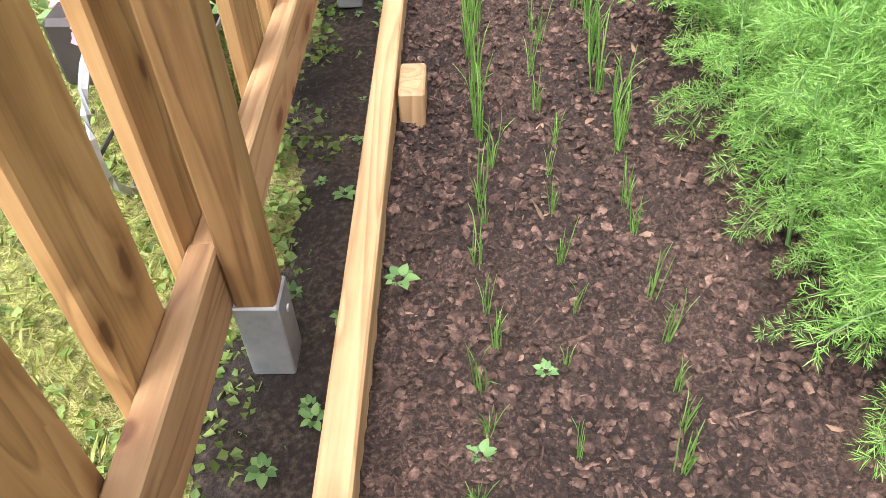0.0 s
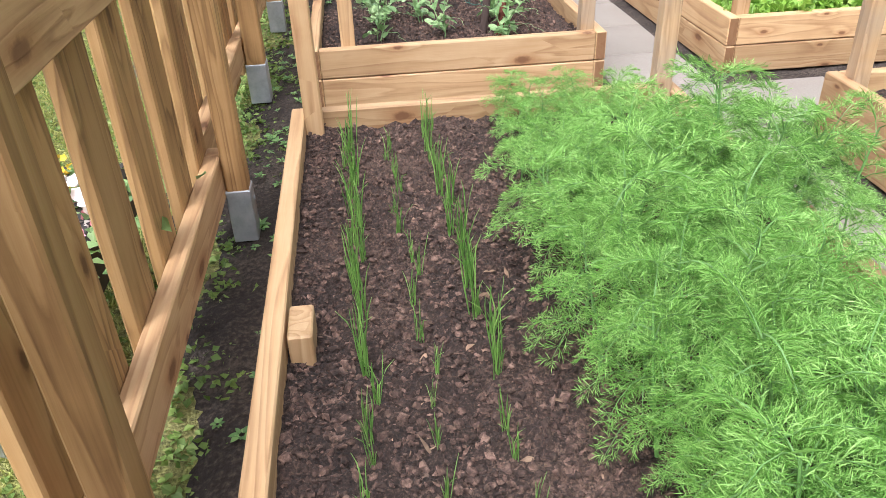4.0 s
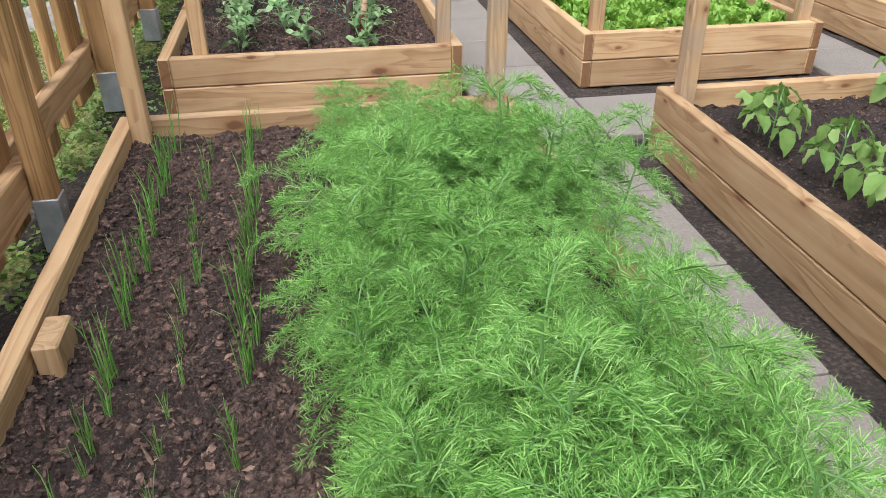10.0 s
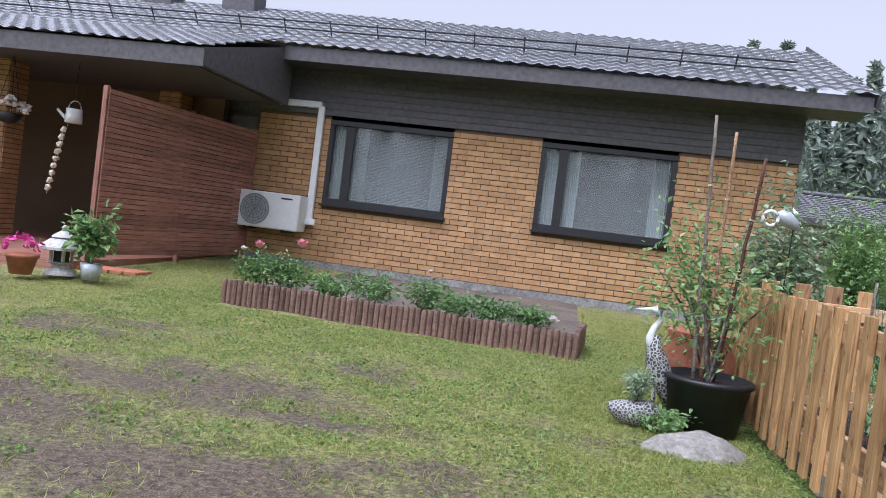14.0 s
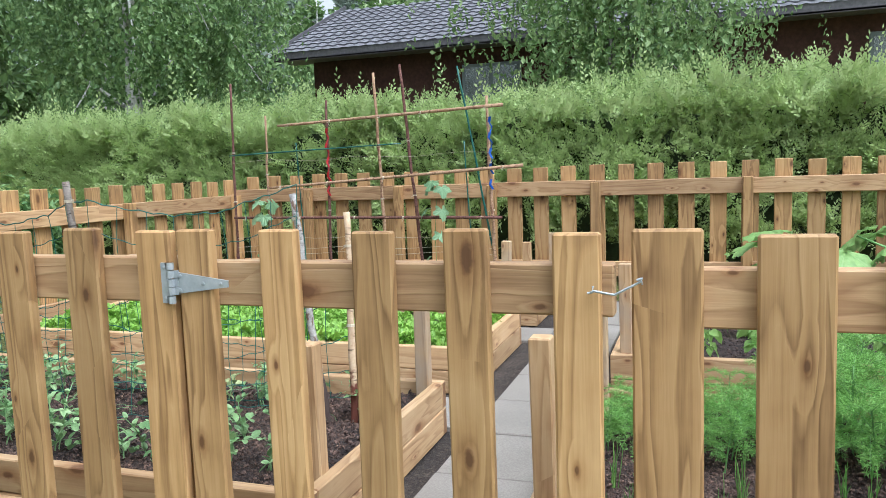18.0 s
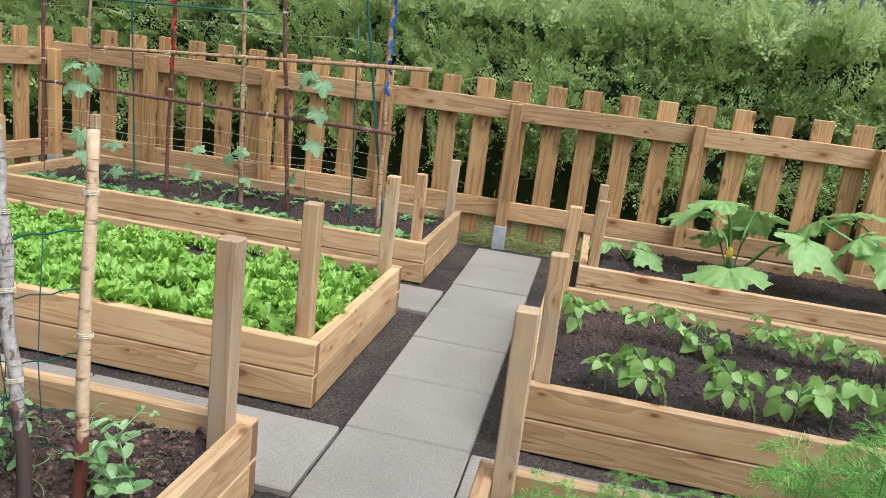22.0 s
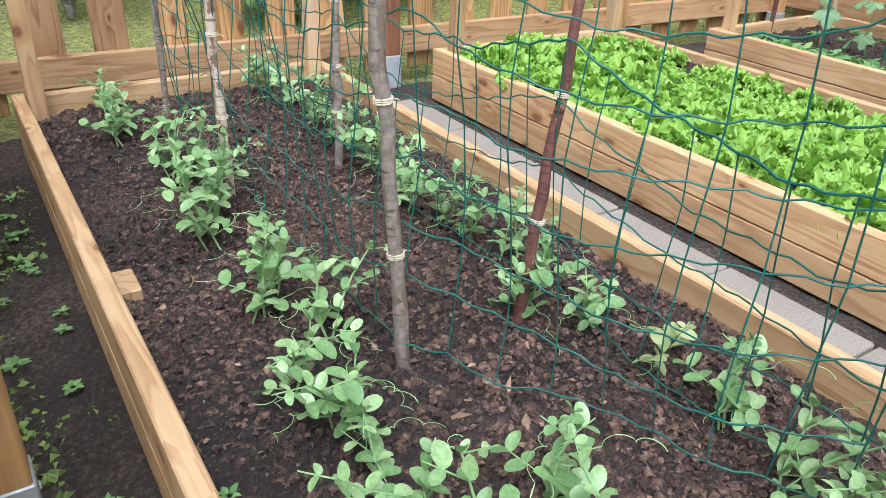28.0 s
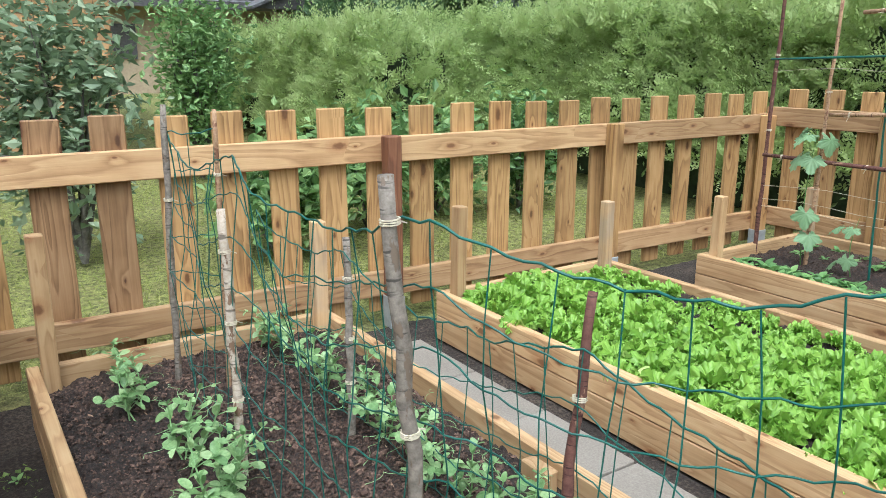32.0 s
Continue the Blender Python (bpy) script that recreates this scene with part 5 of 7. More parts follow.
M_STICK_FOOT = bark("bared_stick", (0.46, 0.31, 0.18), (0.60, 0.45, 0.30), (0.36, 0.21, 0.11), 0.0, (0.13, 0.035, 0.02))
M_STICK_RED = bark("red_bark_stick", (0.075, 0.026, 0.02), (0.17, 0.075, 0.055), (0.30, 0.17, 0.11), 0.0)
M_STICK_TAN = bark("tan_stick", (0.26, 0.14, 0.075), (0.50, 0.33, 0.20), (0.20, 0.095, 0.055), 0.04)


def dill_meshes(seed):
    """A stem with arching fronds, each split twice into narrow threads."""
    r = random.Random(seed)
    g = np.random.default_rng(seed)
    st = Bag()
    h = r.uniform(0.27, 0.37)
    top = Vector((r.uniform(-0.03, 0.03), r.uniform(-0.03, 0.03), h))
    st.add(*tube([Vector((0, 0, 0)), top * 0.5 + Vector((0.01, 0, 0)), top], [0.0042, 0.0034, 0.002], 5, False))
    O, D, L = [], [], []
    for i in range(14):
        k = 0.30 + 0.70 * i / 13
        b = top * k
        a = i * 2.4 + r.uniform(-0.4, 0.4)
        out = Vector((math.cos(a), math.sin(a), 0))
        ln = r.uniform(0.10, 0.165) * (1.15 - 0.4 * k)
        rise = r.uniform(0.7, 1.5)
        pts = [b + out * ln * s + Vector((0, 0, ln * (rise * s - 1.0 * s * s))) for s in (0, 0.25, 0.5, 0.75, 1.0)]
        st.add(*tube(pts, [0.0015, 0.0013, 0.0011, 0.0009, 0.0006], 3, False))
        for j in range(9):
            s = 0.20 + 0.80 * j / 8
            q = min(3, int(s * 4))
            c = pts[q].lerp(pts[q + 1], s * 4 - q)
            ax = (pts[q + 1] - pts[q]).normalized()
            sd = ax.cross(Vector((0, 0, 1))).normalized()
            up = sd.cross(ax)
            for sg in (-1, 1):
                pd = (ax * 0.75 + sd * sg + up * r.uniform(-0.2, 0.7)).normalized()
                pl = 0.048 * (1.15 - 0.65 * s) * r.uniform(0.75, 1.25)
                fan = pd.cross(up).normalized()
                for m in range(11):
                    f = 0.12 + 0.88 * m / 10
                    O.append(c + pd * pl * f * 0.8)
                    D.append((pd + fan * (0.0 if m == 10 else 0.7 if m % 2 else -0.7) + up * r.uniform(-0.1, 0.35)).normalized())
                    L.append(r.uniform(0.013, 0.021) * (1.15 - 0.35 * f))
                O.append(c)
                D.append(pd)
                L.append(pl)
    O, D, L = np.array([tuple(p) for p in O]), np.array([tuple(p) for p in D]), np.array(L)[:, None]
    n = len(O)
    D = D + g.normal(size=(n, 3)) * 0.30
    D /= np.linalg.norm(D, axis=1, keepdims=True)
    w = np.cross(D, np.array([0.0, 0.0, 1.0]) + g.normal(size=(n, 3)) * 0.45)
    w *= g.uniform(0.00045, 0.00078, (n, 1)) / (np.linalg.norm(w, axis=1, keepdims=True) + 1e-9)
    bend = np.array([0, 0, 0.12]) * L
    v = np.stack([O - w * 0.5, O + w * 0.5, O + D * L * 0.55 + w + bend * 0.5, O + D * L, O + D * L * 0.55 - w + bend * 0.5], 1).reshape(-1, 3)
    i = np.arange(n)[:, None] * 5
    me = mesh_of("fronds", v.tolist(), (i + np.array([[0, 1, 2, 3, 4]])).tolist(), M_DILL)
    return st.mesh("stem", M_DILLSTEM), me


DILLS = [dill_meshes(40 + i) for i in range(5)]
dr = random.Random(17)
dz = soil_z(0.18, 0.032, 1.0)
first = []
for i, (a, b) in enumerate(DILLS):
    p = thing("dill_plant", (0, 0, 0), "feathery bright green dill plant growing in soil", "herb", "dill patch")
    hang("stem", a, p)
    hang("fronds", b, p)
    first.append(p)
spots = []
y = -2.95
row = 0
while y < -0.20:
    x = 0.83 + (row % 2) * 0.05
    edge = 0.06 * math.sin(y * 5.1) + 0.04 * math.sin(y * 11.0)
    while x < 1.43:
        spots.append((x + dr.uniform(-0.03, 0.03) + edge * (1.4 - x), min(-0.24, y + dr.uniform(-0.03, 0.03))))
        x += 0.104
    y += 0.102
    row += 1
for i, (x, y) in enumerate(spots):
    s = dr.uniform(0.8, 1.3) * (0.95 + 0.2 * math.sin(x * 9 + y * 4.3))
    s *= (1 + 0.38 * noise.noise(Vector((x * 3.2, y * 3.2, 4.0)))) * (1 - 1.2 * max(0.0, x - 1.15)) * (0.62 if y > -0.85 and x > 1.16 else 1.0) * (0.9 if y > -0.45 else 1.0)
    s = min(s, 1.16 - 0.5 * max(0.0, x - 1.2)) * (0.6 if y > -0.5 and x > 1.2 else 1.0)
    s = min(s, 0.60 if y > -0.62 else 0.74 if y > -0.85 else 2.0)
    out = (x - 1.10) * 27
    m = pose(x, y, dz(x, y) - 0.02, dr.uniform(-10, 10), out + dr.uniform(-10, 10), dr.uniform(-30, 30))
    m = m @ Matrix.Rotation(dr.uniform(0, 6.28), 4, "Z")
    if i < 5:
        first[i].matrix_basis = m @ Matrix.Diagonal((s, s, s, 1))
        first[i].scale = (s, s, s)
    else:
        c = copy_thing(first[i % 5], m)
        c.scale = (s, s, s)


def chive(seed):
    r = random.Random(seed)
    b = Bag()
    for _ in range(r.randint(6, 11)):
        a = r.uniform(0, 6.28)
        o = Vector((math.cos(a), math.sin(a), 0)) * r.uniform(0, 0.014)
        ln = r.uniform(0.07, 0.18)
        d = Vector((r.uniform(-0.14, 0.14), r.uniform(-0.14, 0.14), 1)).normalized()
        e = Vector((r.uniform(-1, 1), r.uniform(-1, 1), -0.3)) * ln * r.choice((0.05, 0.12, 0.3))
        b.add(*tube([o, o + d * ln * 0.5, o + d * ln * 0.82 + e * 0.45, o + d * ln + e], [0.0013, 0.0015, 0.0012, 0.0004], 4, False))
    return b.mesh("leaves", M_CHIVE, True)


CHIVES = [chive(60 + i) for i in range(6)]
cr = random.Random(5)


def plant_spot(name, meshes, x, y, z, s, label, cat, group, r):
    p = thing(name, (x, y, z), label, cat, group)
    ob = hang("leaves", meshes[r.randrange(len(meshes))], p)
    ob.matrix_basis = Matrix.Rotation(r.uniform(0, 6.28), 4, "Z") @ Matrix.Diagonal((s, s, s, 1))
    return p


for x0, ys, amp in ((0.335, steps(-2.75, -0.32, 0.075), 1.0), (0.452, steps(-2.72, -0.36, 0.105), 0.72), (0.585, steps(-2.75, -0.28, 0.07), 0.95)):
    for y in ys:
        if cr.random() < 0.14:
            continue
        x = x0 + cr.uniform(-0.015, 0.015) + 0.012 * math.sin(y * 3)
        yy = y + cr.uniform(-0.02, 0.02)
        k = (0.72 if yy < -1.55 else 1.0) * amp
        if x0 > 0.5 and yy > -1.6:
            k *= 1.1
        plant_spot("chive_tuft", CHIVES, x, yy, dz(x, yy) - 0.006, k * cr.uniform(0.75, 1.1), "slender green chive tuft in a row", "herb", "rows of chives", cr)


def blade_leaf(L, W, r, n=5, curl=0.35, lobes=0.0, ruffle=0.0, fold=0.12, point=1.0):
    """A leaf along +x from the origin, ribbed and bent; vertices and faces."""
    vs, fs = [], []
    cols = (-1, -0.5, 0, 0.5, 1)
    for i in range(n + 1):
        t = i / n
        w = W * (math.sin(math.pi * min(1, t ** 0.75 * 0.98 + 0.02)) ** 0.65) * (1 - 0.25 * t * point)
        if lobes:
            w *= 1 + lobes * math.sin(t * 17)
        for c in cols:
            z = -curl * L * t * t + fold * abs(c) * w + ruffle * math.sin(t * 15 + c * 5 + r.random()) * abs(c)
            vs.append((L * t, c * w / 2, z))
    m = len(cols)
    for i in range(n):
        for k in range(m - 1):
            fs.append((i * m + k, (i + 1) * m + k, (i + 1) * m + k + 1, i * m + k + 1))
    return vs, fs


def frill_leaf(L, r, frill=0.16, n=22):
    """A lobed leaf with a curly margin, stalk at the origin, along +x."""
    vs, fs = [(0.0, 0.0, 0.0)], []
    ph, lob = r.uniform(0, 6.28), r.uniform(4.5, 6.5)
    rings = (0.35, 0.68, 0.9, 1.0)
    for k, kk in enumerate(rings):
        for i in range(n + 1):
            a = -1.5 + 3.0 * i / n
            cut = 1 + (0.13 * math.sin(a * lob + ph) + 0.05 * math.sin(i * 2.7 + ph)) * kk ** 2
            rad = L * kk * (0.55 + 0.45 * math.cos(a * 0.9)) * cut
            z = L * (0.25 * kk - 0.38 * kk * kk) + frill * L * (kk ** 4 * math.sin(i * 1.75 + ph) + 0.35 * kk * math.sin(a * lob + ph + 1.0))
            vs.append((rad * math.cos(a * 0.72), rad * math.sin(a * 0.72), z + 0.10 * L * abs(math.sin(a)) * kk))
    for i in range(n):
        fs.append((0, 1 + i, 2 + i))
    for k in range(len(rings) - 1):
        o = 1 + k * (n + 1)
        for i in range(n):
            fs.append((o + i, o + n + 1 + i, o + n + 2 + i, o + 1 + i))
    return vs, fs


def lettuce_mesh(seed):
    r = random.Random(seed)
    b = Bag()
    for i in range(13):
        L = r.uniform(0.055, 0.10)
        vs, fs = frill_leaf(L, r, r.uniform(0.13, 0.24))
        m = Matrix.Rotation(i * 2.4 + r.uniform(-0.3, 0.3), 4, "Z") @ Matrix.Translation((0.006, 0, 0.012 * (i % 4))) @ Matrix.Rotation(-radians(r.uniform(15, 80)), 4, "Y") @ Matrix.Rotation(r.uniform(-0.5, 0.5), 4, "X")
        b.add(vs, fs, m)
    return b.mesh("leaves", M_LETTUCE, True)


LETT = [lettuce_mesh(80 + i) for i in range(7)]
lr = random.Random(8)
lz = soil_z(0.19, 0.032, 23.0)
y = 0.62
row = 0
while y < 3.58:
    x = 2.05 + (row % 2) * 0.045
    while x < 3.08:
        xx, yy = x + lr.uniform(-0.03, 0.03), y + lr.uniform(-0.03, 0.03)
        far = xx > 2.72 + 0.12 * math.sin(yy * 4)
        if not (far and lr.random() < 0.25):
            plant_spot("lettuce_head", LETT, xx, yy, lz(xx, yy) - 0.004, lr.uniform(0.7, 1.15) * (0.62 if far else 0.95), "frilly bright green leaf lettuce packed in the bed", "lettuce", "lettuce bed", lr)
        x += 0.094
    y += 0.094
    row += 1


def round_leaf(L, W, fold, curl):
    """An oval leaflet folded along its rib, stalk at the origin, along +x."""
    vs = [(L * k, 0.0, -curl * L * k * k) for k in (0, 0.33, 0.66, 1.0)]
    fs = []
    for sg in (1, -1):
        o = len(vs)
        for k in (0.10, 0.30, 0.52, 0.75, 0.93):
            w = W * 0.5 * math.sqrt(max(0, 1 - (2 * k - 1.02) ** 2)) * (1.08 - 0.16 * k)
            vs.append((L * k, sg * w, w * fold - curl * L * k * k))
        q = [(0, o, o + 1, 1), (1, o + 1, o + 2, 2), (2, o + 2, o + 3), (2, o + 3, o + 4, 3)]
        fs += q if sg < 0 else [f[::-1] for f in q]
    return vs, fs


def pea_mesh(seed, h):
    """Stems with clasping stipules, paired oval leaflets and curling tendrils."""
    r = random.Random(seed)
    b, tn = Bag(), Bag()
    for s in range(1 if h < 0.14 else 2):
        lean = Vector((r.uniform(-0.4, 0.4), r.uniform(-0.4, 0.4), 1)).normalized()
        hh = h * r.uniform(0.75, 1.1)
        p = Vector((r.uniform(-0.03, 0.03), r.uniform(-0.03, 0.03), 0))
        pts = [p + lean * hh * k + Vector((0.02 * math.sin(k * 4 + s), 0.02 * math.cos(k * 3 + s), 0)) * k for k in (0, 0.25, 0.5, 0.75, 1)]
        tn.add(*tube(pts, [0.003, 0.0028, 0.0026, 0.0024, 0.0018], 5, False))
        nn = max(4, int(hh / 0.042))
        for i in range(1, nn + 1):
            k = i / nn
            q = min(3, int(k * 4 - 1e-6))
            c = pts[q].lerp(pts[q + 1], k * 4 - q)
            a = i * 3.14 + s * 1.4 + r.uniform(-0.5, 0.5)
            big = 1.0 if k < 0.9 else 0.7
            for j in range(2):
                ang = a + (j - 0.5) * 2.3
                L = r.uniform(0.028, 0.045) * big
                m = Matrix.Translation(c) @ Matrix.Rotation(ang, 4, "Z") @ Matrix.Rotation(-radians(r.uniform(30, 80)), 4, "Y") @ Matrix.Rotation(r.uniform(-0.3, 0.3), 4, "X")
                b.add(*round_leaf(L, L * 0.62, 0.5, 0.1), m)
            d = Vector((math.cos(a), math.sin(a), r.uniform(0.1, 0.7))).normalized()
            ln = r.uniform(0.045, 0.085)
            tn.add(*tube([c, c + d * ln], [0.0015, 0.0011], 4, False))
            for e_ in ((0.55,), (0.55, 0.95))[r.random() < 0.45 and k < 0.9]:
                for j in range(2):
                    ang = a + (j - 0.5) * 2.4
                    L = r.uniform(0.028, 0.047) * big
                    m = Matrix.Translation(c + d * ln * e_) @ Matrix.Rotation(ang, 4, "Z") @ Matrix.Rotation(-radians(r.uniform(-30, 40)), 4, "Y") @ Matrix.Rotation(r.uniform(-0.5, 0.5), 4, "X")
                    b.add(*round_leaf(L, L * 0.68, 0.32, r.uniform(-0.1, 0.3)), m)
            if r.random() < 0.55:
                e = c + d * ln
                sw = r.uniform(1.2, 2.6)
                cl = [e + d * 0.016 * u + Vector((0.009 * math.sin(u * sw), 0.009 * math.cos(u * sw) - 0.009, 0.003 * u - 0.0016 * u * u)) for u in [q_ * 0.35 for q_ in range(19)]]
                tn.add(*tube(cl, 0.0007, 3, False))
    return b.mesh("leaves", M_PEA, True), tn.mesh("stem", M_PEASTEM)


M_PEASTEM = plain("pea_stem", (0.24, 0.40, 0.17), 0.5, vary=0.2)
PEAS = [pea_mesh(120 + i, 0.12 + 0.040 * i) for i in range(6)]
pr = random.Random(12)
pz = soil_z(0.165, 0.032, 12.0)


def pea_plant(x, y, size):
    i = min(5, max(0, int(size + pr.uniform(-0.8, 0.8))))
    p = thing("pea_plant", (x, y, pz(x, y) - 0.005), "young blue-green pea plant with curling tendrils", "vegetable", "rows of peas")
    turn = Matrix.Rotation(pr.uniform(0, 6.28), 4, "Z")
    for nm, me in (("leaves", PEAS[i][0]), ("stem", PEAS[i][1])):
        hang(nm, me, p).matrix_basis = turn.copy()


for y, s in ((0.80, 3), (0.98, 3), (1.12, 4), (1.27, 4), (1.42, 2), (1.56, 3), (1.68, 3), (1.82, 4), (1.97, 4), (2.10, 3), (2.36, 5), (2.46, 5), (2.60, 4), (2.74, 5), (2.86, 3), (3.22, 3), (3.36, 3), (3.5, 2)):
    pea_plant(0.50 + pr.uniform(-0.05, 0.05), y + pr.uniform(-0.02, 0.02), s)
for y, s in ((0.66, 3), (0.74, 4), (0.92, 4), (1.04, 4), (1.17, 3), (1.58, 2), (1.70, 3), (1.80, 3), (1.92, 2), (2.06, 3), (2.18, 4), (2.30, 4), (2.42, 3), (2.56, 4), (2.74, 3), (2.90, 4), (3.04, 3), (3.2, 4), (3.34, 4), (3.48, 3), (3.58, 2)):
    pea_plant(1.07 + pr.uniform(-0.05, 0.05), y + pr.uniform(-0.02, 0.02), s)
for x, y, s in ((0.70, 1.20, 3), (0.66, 1.02, 3), (0.78, 0.86, 2)):
    pea_plant(x, y, s)


M_PEAYEL = leafy("yellowing_pea_leaves", (0.22, 0.30, 0.12), (0.42, 0.48, 0.22), (0.62, 0.62, 0.30), 0.3, 0.5)
sick = thing("pea_plant", (1.10, 1.40, pz(1.10, 1.40) - 0.005), "small yellowing pea plant among the green ones", "vegetable", "rows of peas")
pale_me = PEAS[0][0].copy()
pale_me.materials[0] = M_PEAYEL
hang("leaves", pale_me, sick)
hang("stem", PEAS[0][1], sick)


def stick(name, pts, r0, r1, material, label, group="", ties=()):
    """A rough stick with slight kinks and knobs, and twine round it."""
    r = random.Random(int(pts[0][0] * 1000 + pts[0][1] * 77))
    a, b = Vector(pts[0]), Vector(pts[-1])
    n = 11
    path, rad = [], []
    for i in range(n + 1):
        k = i / n
        path.append(a.lerp(b, k) + Vector((r.uniform(-1, 1), r.uniform(-1, 1), 0)) * (0.003 + 0.11 * r0) * (1 if 0 < i < n else 0))
        rad.append((r0 + (r1 - r0) * k) * r.uniform(0.9, 1.12))
    L = (b - a).length
    m = frame_of(a, b, (0, 1, 0.01) if abs((b - a).normalized().z) > 0.5 else (0, 0, 1))
    inv = m.inverted()
    t = thing(name, tuple(a), label, "stake", group)
    vs, fs = tube([inv @ p for p in path], rad, 9)
    hang("stick", mesh_of("stick", vs, fs, material, True), t, m)
    for k in ties:
        c = a.lerp(b, k)
        d = (b - a).normalized()
        s = d.orthogonal().normalized()
        u = d.cross(s)
        tb = Bag()
        for q in range(3):
            ring = [c + d * (q * 0.004 - 0.004) + (s * math.cos(w) + u * math.sin(w)) * (r0 * 0.9 + 0.003) for w in np.linspace(0, 6.283, 10)]
            tb.add(*tube(ring, 0.0018, 4, False))
        for e in (-1, 1):
            tb.add(*tube([c + s * (r0 + 0.002), c + s * (r0 + 0.022) + u * 0.018 * e - d * 0.012], 0.0016, 4))
        hang("twine_tie", tb.mesh("twine_tie", M_TWINE), t, Matrix(), "pale twine knot")
    return t


STK = "pea support stakes"
stick("garden_stake", [(0.676, 1.682, 0.10), (0.598, 1.712, 1.185)], 0.0155, 0.0125, M_STICK_GREY, "weathered grey wooden stake with twine knots in the pea bed", STK, (0.30, 0.58, 0.93))
stick("garden_stake", [(0.64, 2.67, 0.10), (0.64, 2.72, 0.96)], 0.015, 0.012, M_STICK_PEEL, "peeling pale stick in the pea bed", STK, (0.35, 0.62, 0.86))
stick("garden_stake", [(0.655, 3.46, 0.10), (0.675, 3.40, 1.21)], 0.013, 0.011, M_STICK_GREY, "dark grey stick at the end of the pea bed", STK, (0.7,))
stick("garden_stake", [(0.80, 3.30, 0.10), (0.795, 3.22, 1.20)], 0.010, 0.008, M_STICK_TAN, "thin brown twig beside the netting", STK, (0.55, 0.8))
stick("garden_stake", [(1.005, 2.69, 0.10), (1.04, 2.76, 0.82)], 0.014, 0.012, M_STICK_GREY, "grey wooden stake with twine in the pea bed", STK, (0.35, 0.55, 0.82))
stick("garden_stake", [(0.965, 1.69, 0.10), (1.09, 1.73, 0.90)], 0.013, 0.011, M_STICK_RED, "reddish brown bark stick in the pea bed", STK, (0.38, 0.72))
stick("garden_stake", [(0.99, 0.72, 0.10), (1.102, 0.767, 1.02)], 0.016, 0.013, M_STICK_FOOT, "pale peeled stick with red bark at its foot", STK, (0.5, 0.85))
stick("garden_stake", [(0.938, 0.81, 0.10), (1.06, 0.99, 1.10)], 0.0165, 0.0135, M_STICK_BIRCH, "birch stick with peeling white bark in the pea bed", STK, (0.35, 0.55, 0.72, 0.9))


def netting(label, line, z0, z1, cell, rows, seed):
    """Green coated wire netting strung along a line of stakes; it sags between them."""
    r = random.Random(seed)
    n = thing("garden_netting", (line[0][0], line[0][1], z0), label, "netting", "pea netting")
    pts = [Vector((x, y, 0)) for x, y in line]
    seg = [(pts[i + 1] - pts[i]).length for i in range(len(pts) - 1)]
    total = sum(seg)

    def at(s):
        for i, L in enumerate(seg):
            if s <= L or i == len(seg) - 1:
                k = min(1, s / L)
                return pts[i].lerp(pts[i + 1], k), math.sin(math.pi * k) * L
            s -= L

    cols = int(total / cell)
    grid = []
    for j in range(rows):
        h = z0 + (z1 - z0) * j / (rows - 1)
        rowp = []
        for i in range(cols + 1):
            p, sag = at(total * i / cols)
            w = r.uniform(-0.012, 0.012)
            rowp.append(p + Vector((0.018 * math.sin(i * 0.9 + j) + w, w, h - sag * 0.10 * (0.4 + j / rows) + r.uniform(-0.010, 0.010) + 0.012 * math.sin(i * 0.6 + j * 1.7))))
        grid.append(rowp)
    for j, rowp in enumerate(grid):
        fine = []
        for i in range(len(rowp) - 1):
            for k in range(4):
                q = rowp[i].lerp(rowp[i + 1], k / 4)
                fine.append(q + Vector((0, 0, 0.004 * math.sin((i * 4 + k) * 1.9 + j))))
        fine.append(rowp[-1])
        hang("wire", Bag().add(*tube(fine, 0.0026 if j == rows - 1 else 0.0019, 5, False)).mesh("wire", M_NET, True), n, Matrix())
    for i in range(cols + 1):
        hang("wire", Bag().add(*tube([g[i] for g in grid], 0.0018, 4, False)).mesh("wire", M_NET, True), n, Matrix())
    return n


netting("sagging green coated wire netting between the pea stakes", [(0.80, 3.30), (0.67, 3.42), (0.655, 2.70), (0.665, 1.70), (1.03, 0.95)], 0.24, 1.13, 0.098, 8, 1)
netting("green coated wire netting along the second pea row", [(0.99, 3.40), (1.03, 2.73), (1.06, 1.71), (1.06, 0.76)], 0.24, 0.80, 0.105, 5, 2)


def bean_mesh(seed):
    r = random.Random(seed)
    b, s = Bag(), Bag()
    h = r.uniform(0.08, 0.15)
    for k in range(r.randint(6, 9)):
        a = k * 2.4 + r.uniform(-0.5, 0.5)
        base = Vector((0, 0, h * r.uniform(0.35, 1.0)))
        d = Vector((math.cos(a), math.sin(a), r.uniform(0.35, 1.0))).normalized()
        e = base + d * r.uniform(0.04, 0.09)
        s.add(*tube([Vector((0, 0, 0)), base, e], [0.003, 0.0025, 0.0015], 4, False))
        for j in (-1, 0, 1):
            L = r.uniform(0.042, 0.070) * (1.0 if j else 1.15)
            vs, fs = blade_leaf(L, L * 0.82, r, 6, 0.32, 0, 0.004, 0.10, 1.1)
            m = Matrix.Translation(e) @ Matrix.Rotation(a + j * 1.5, 4, "Z") @ Matrix.Translation((0.012, 0, 0)) @ Matrix.Rotation(radians(r.uniform(0, 55)), 4, "Y") @ Matrix.Rotation(r.uniform(-0.7, 0.7), 4, "X")
            b.add(vs, fs, m)
    return b.mesh("leaves", M_BEAN, True), s.mesh("stem", M_DILLSTEM)


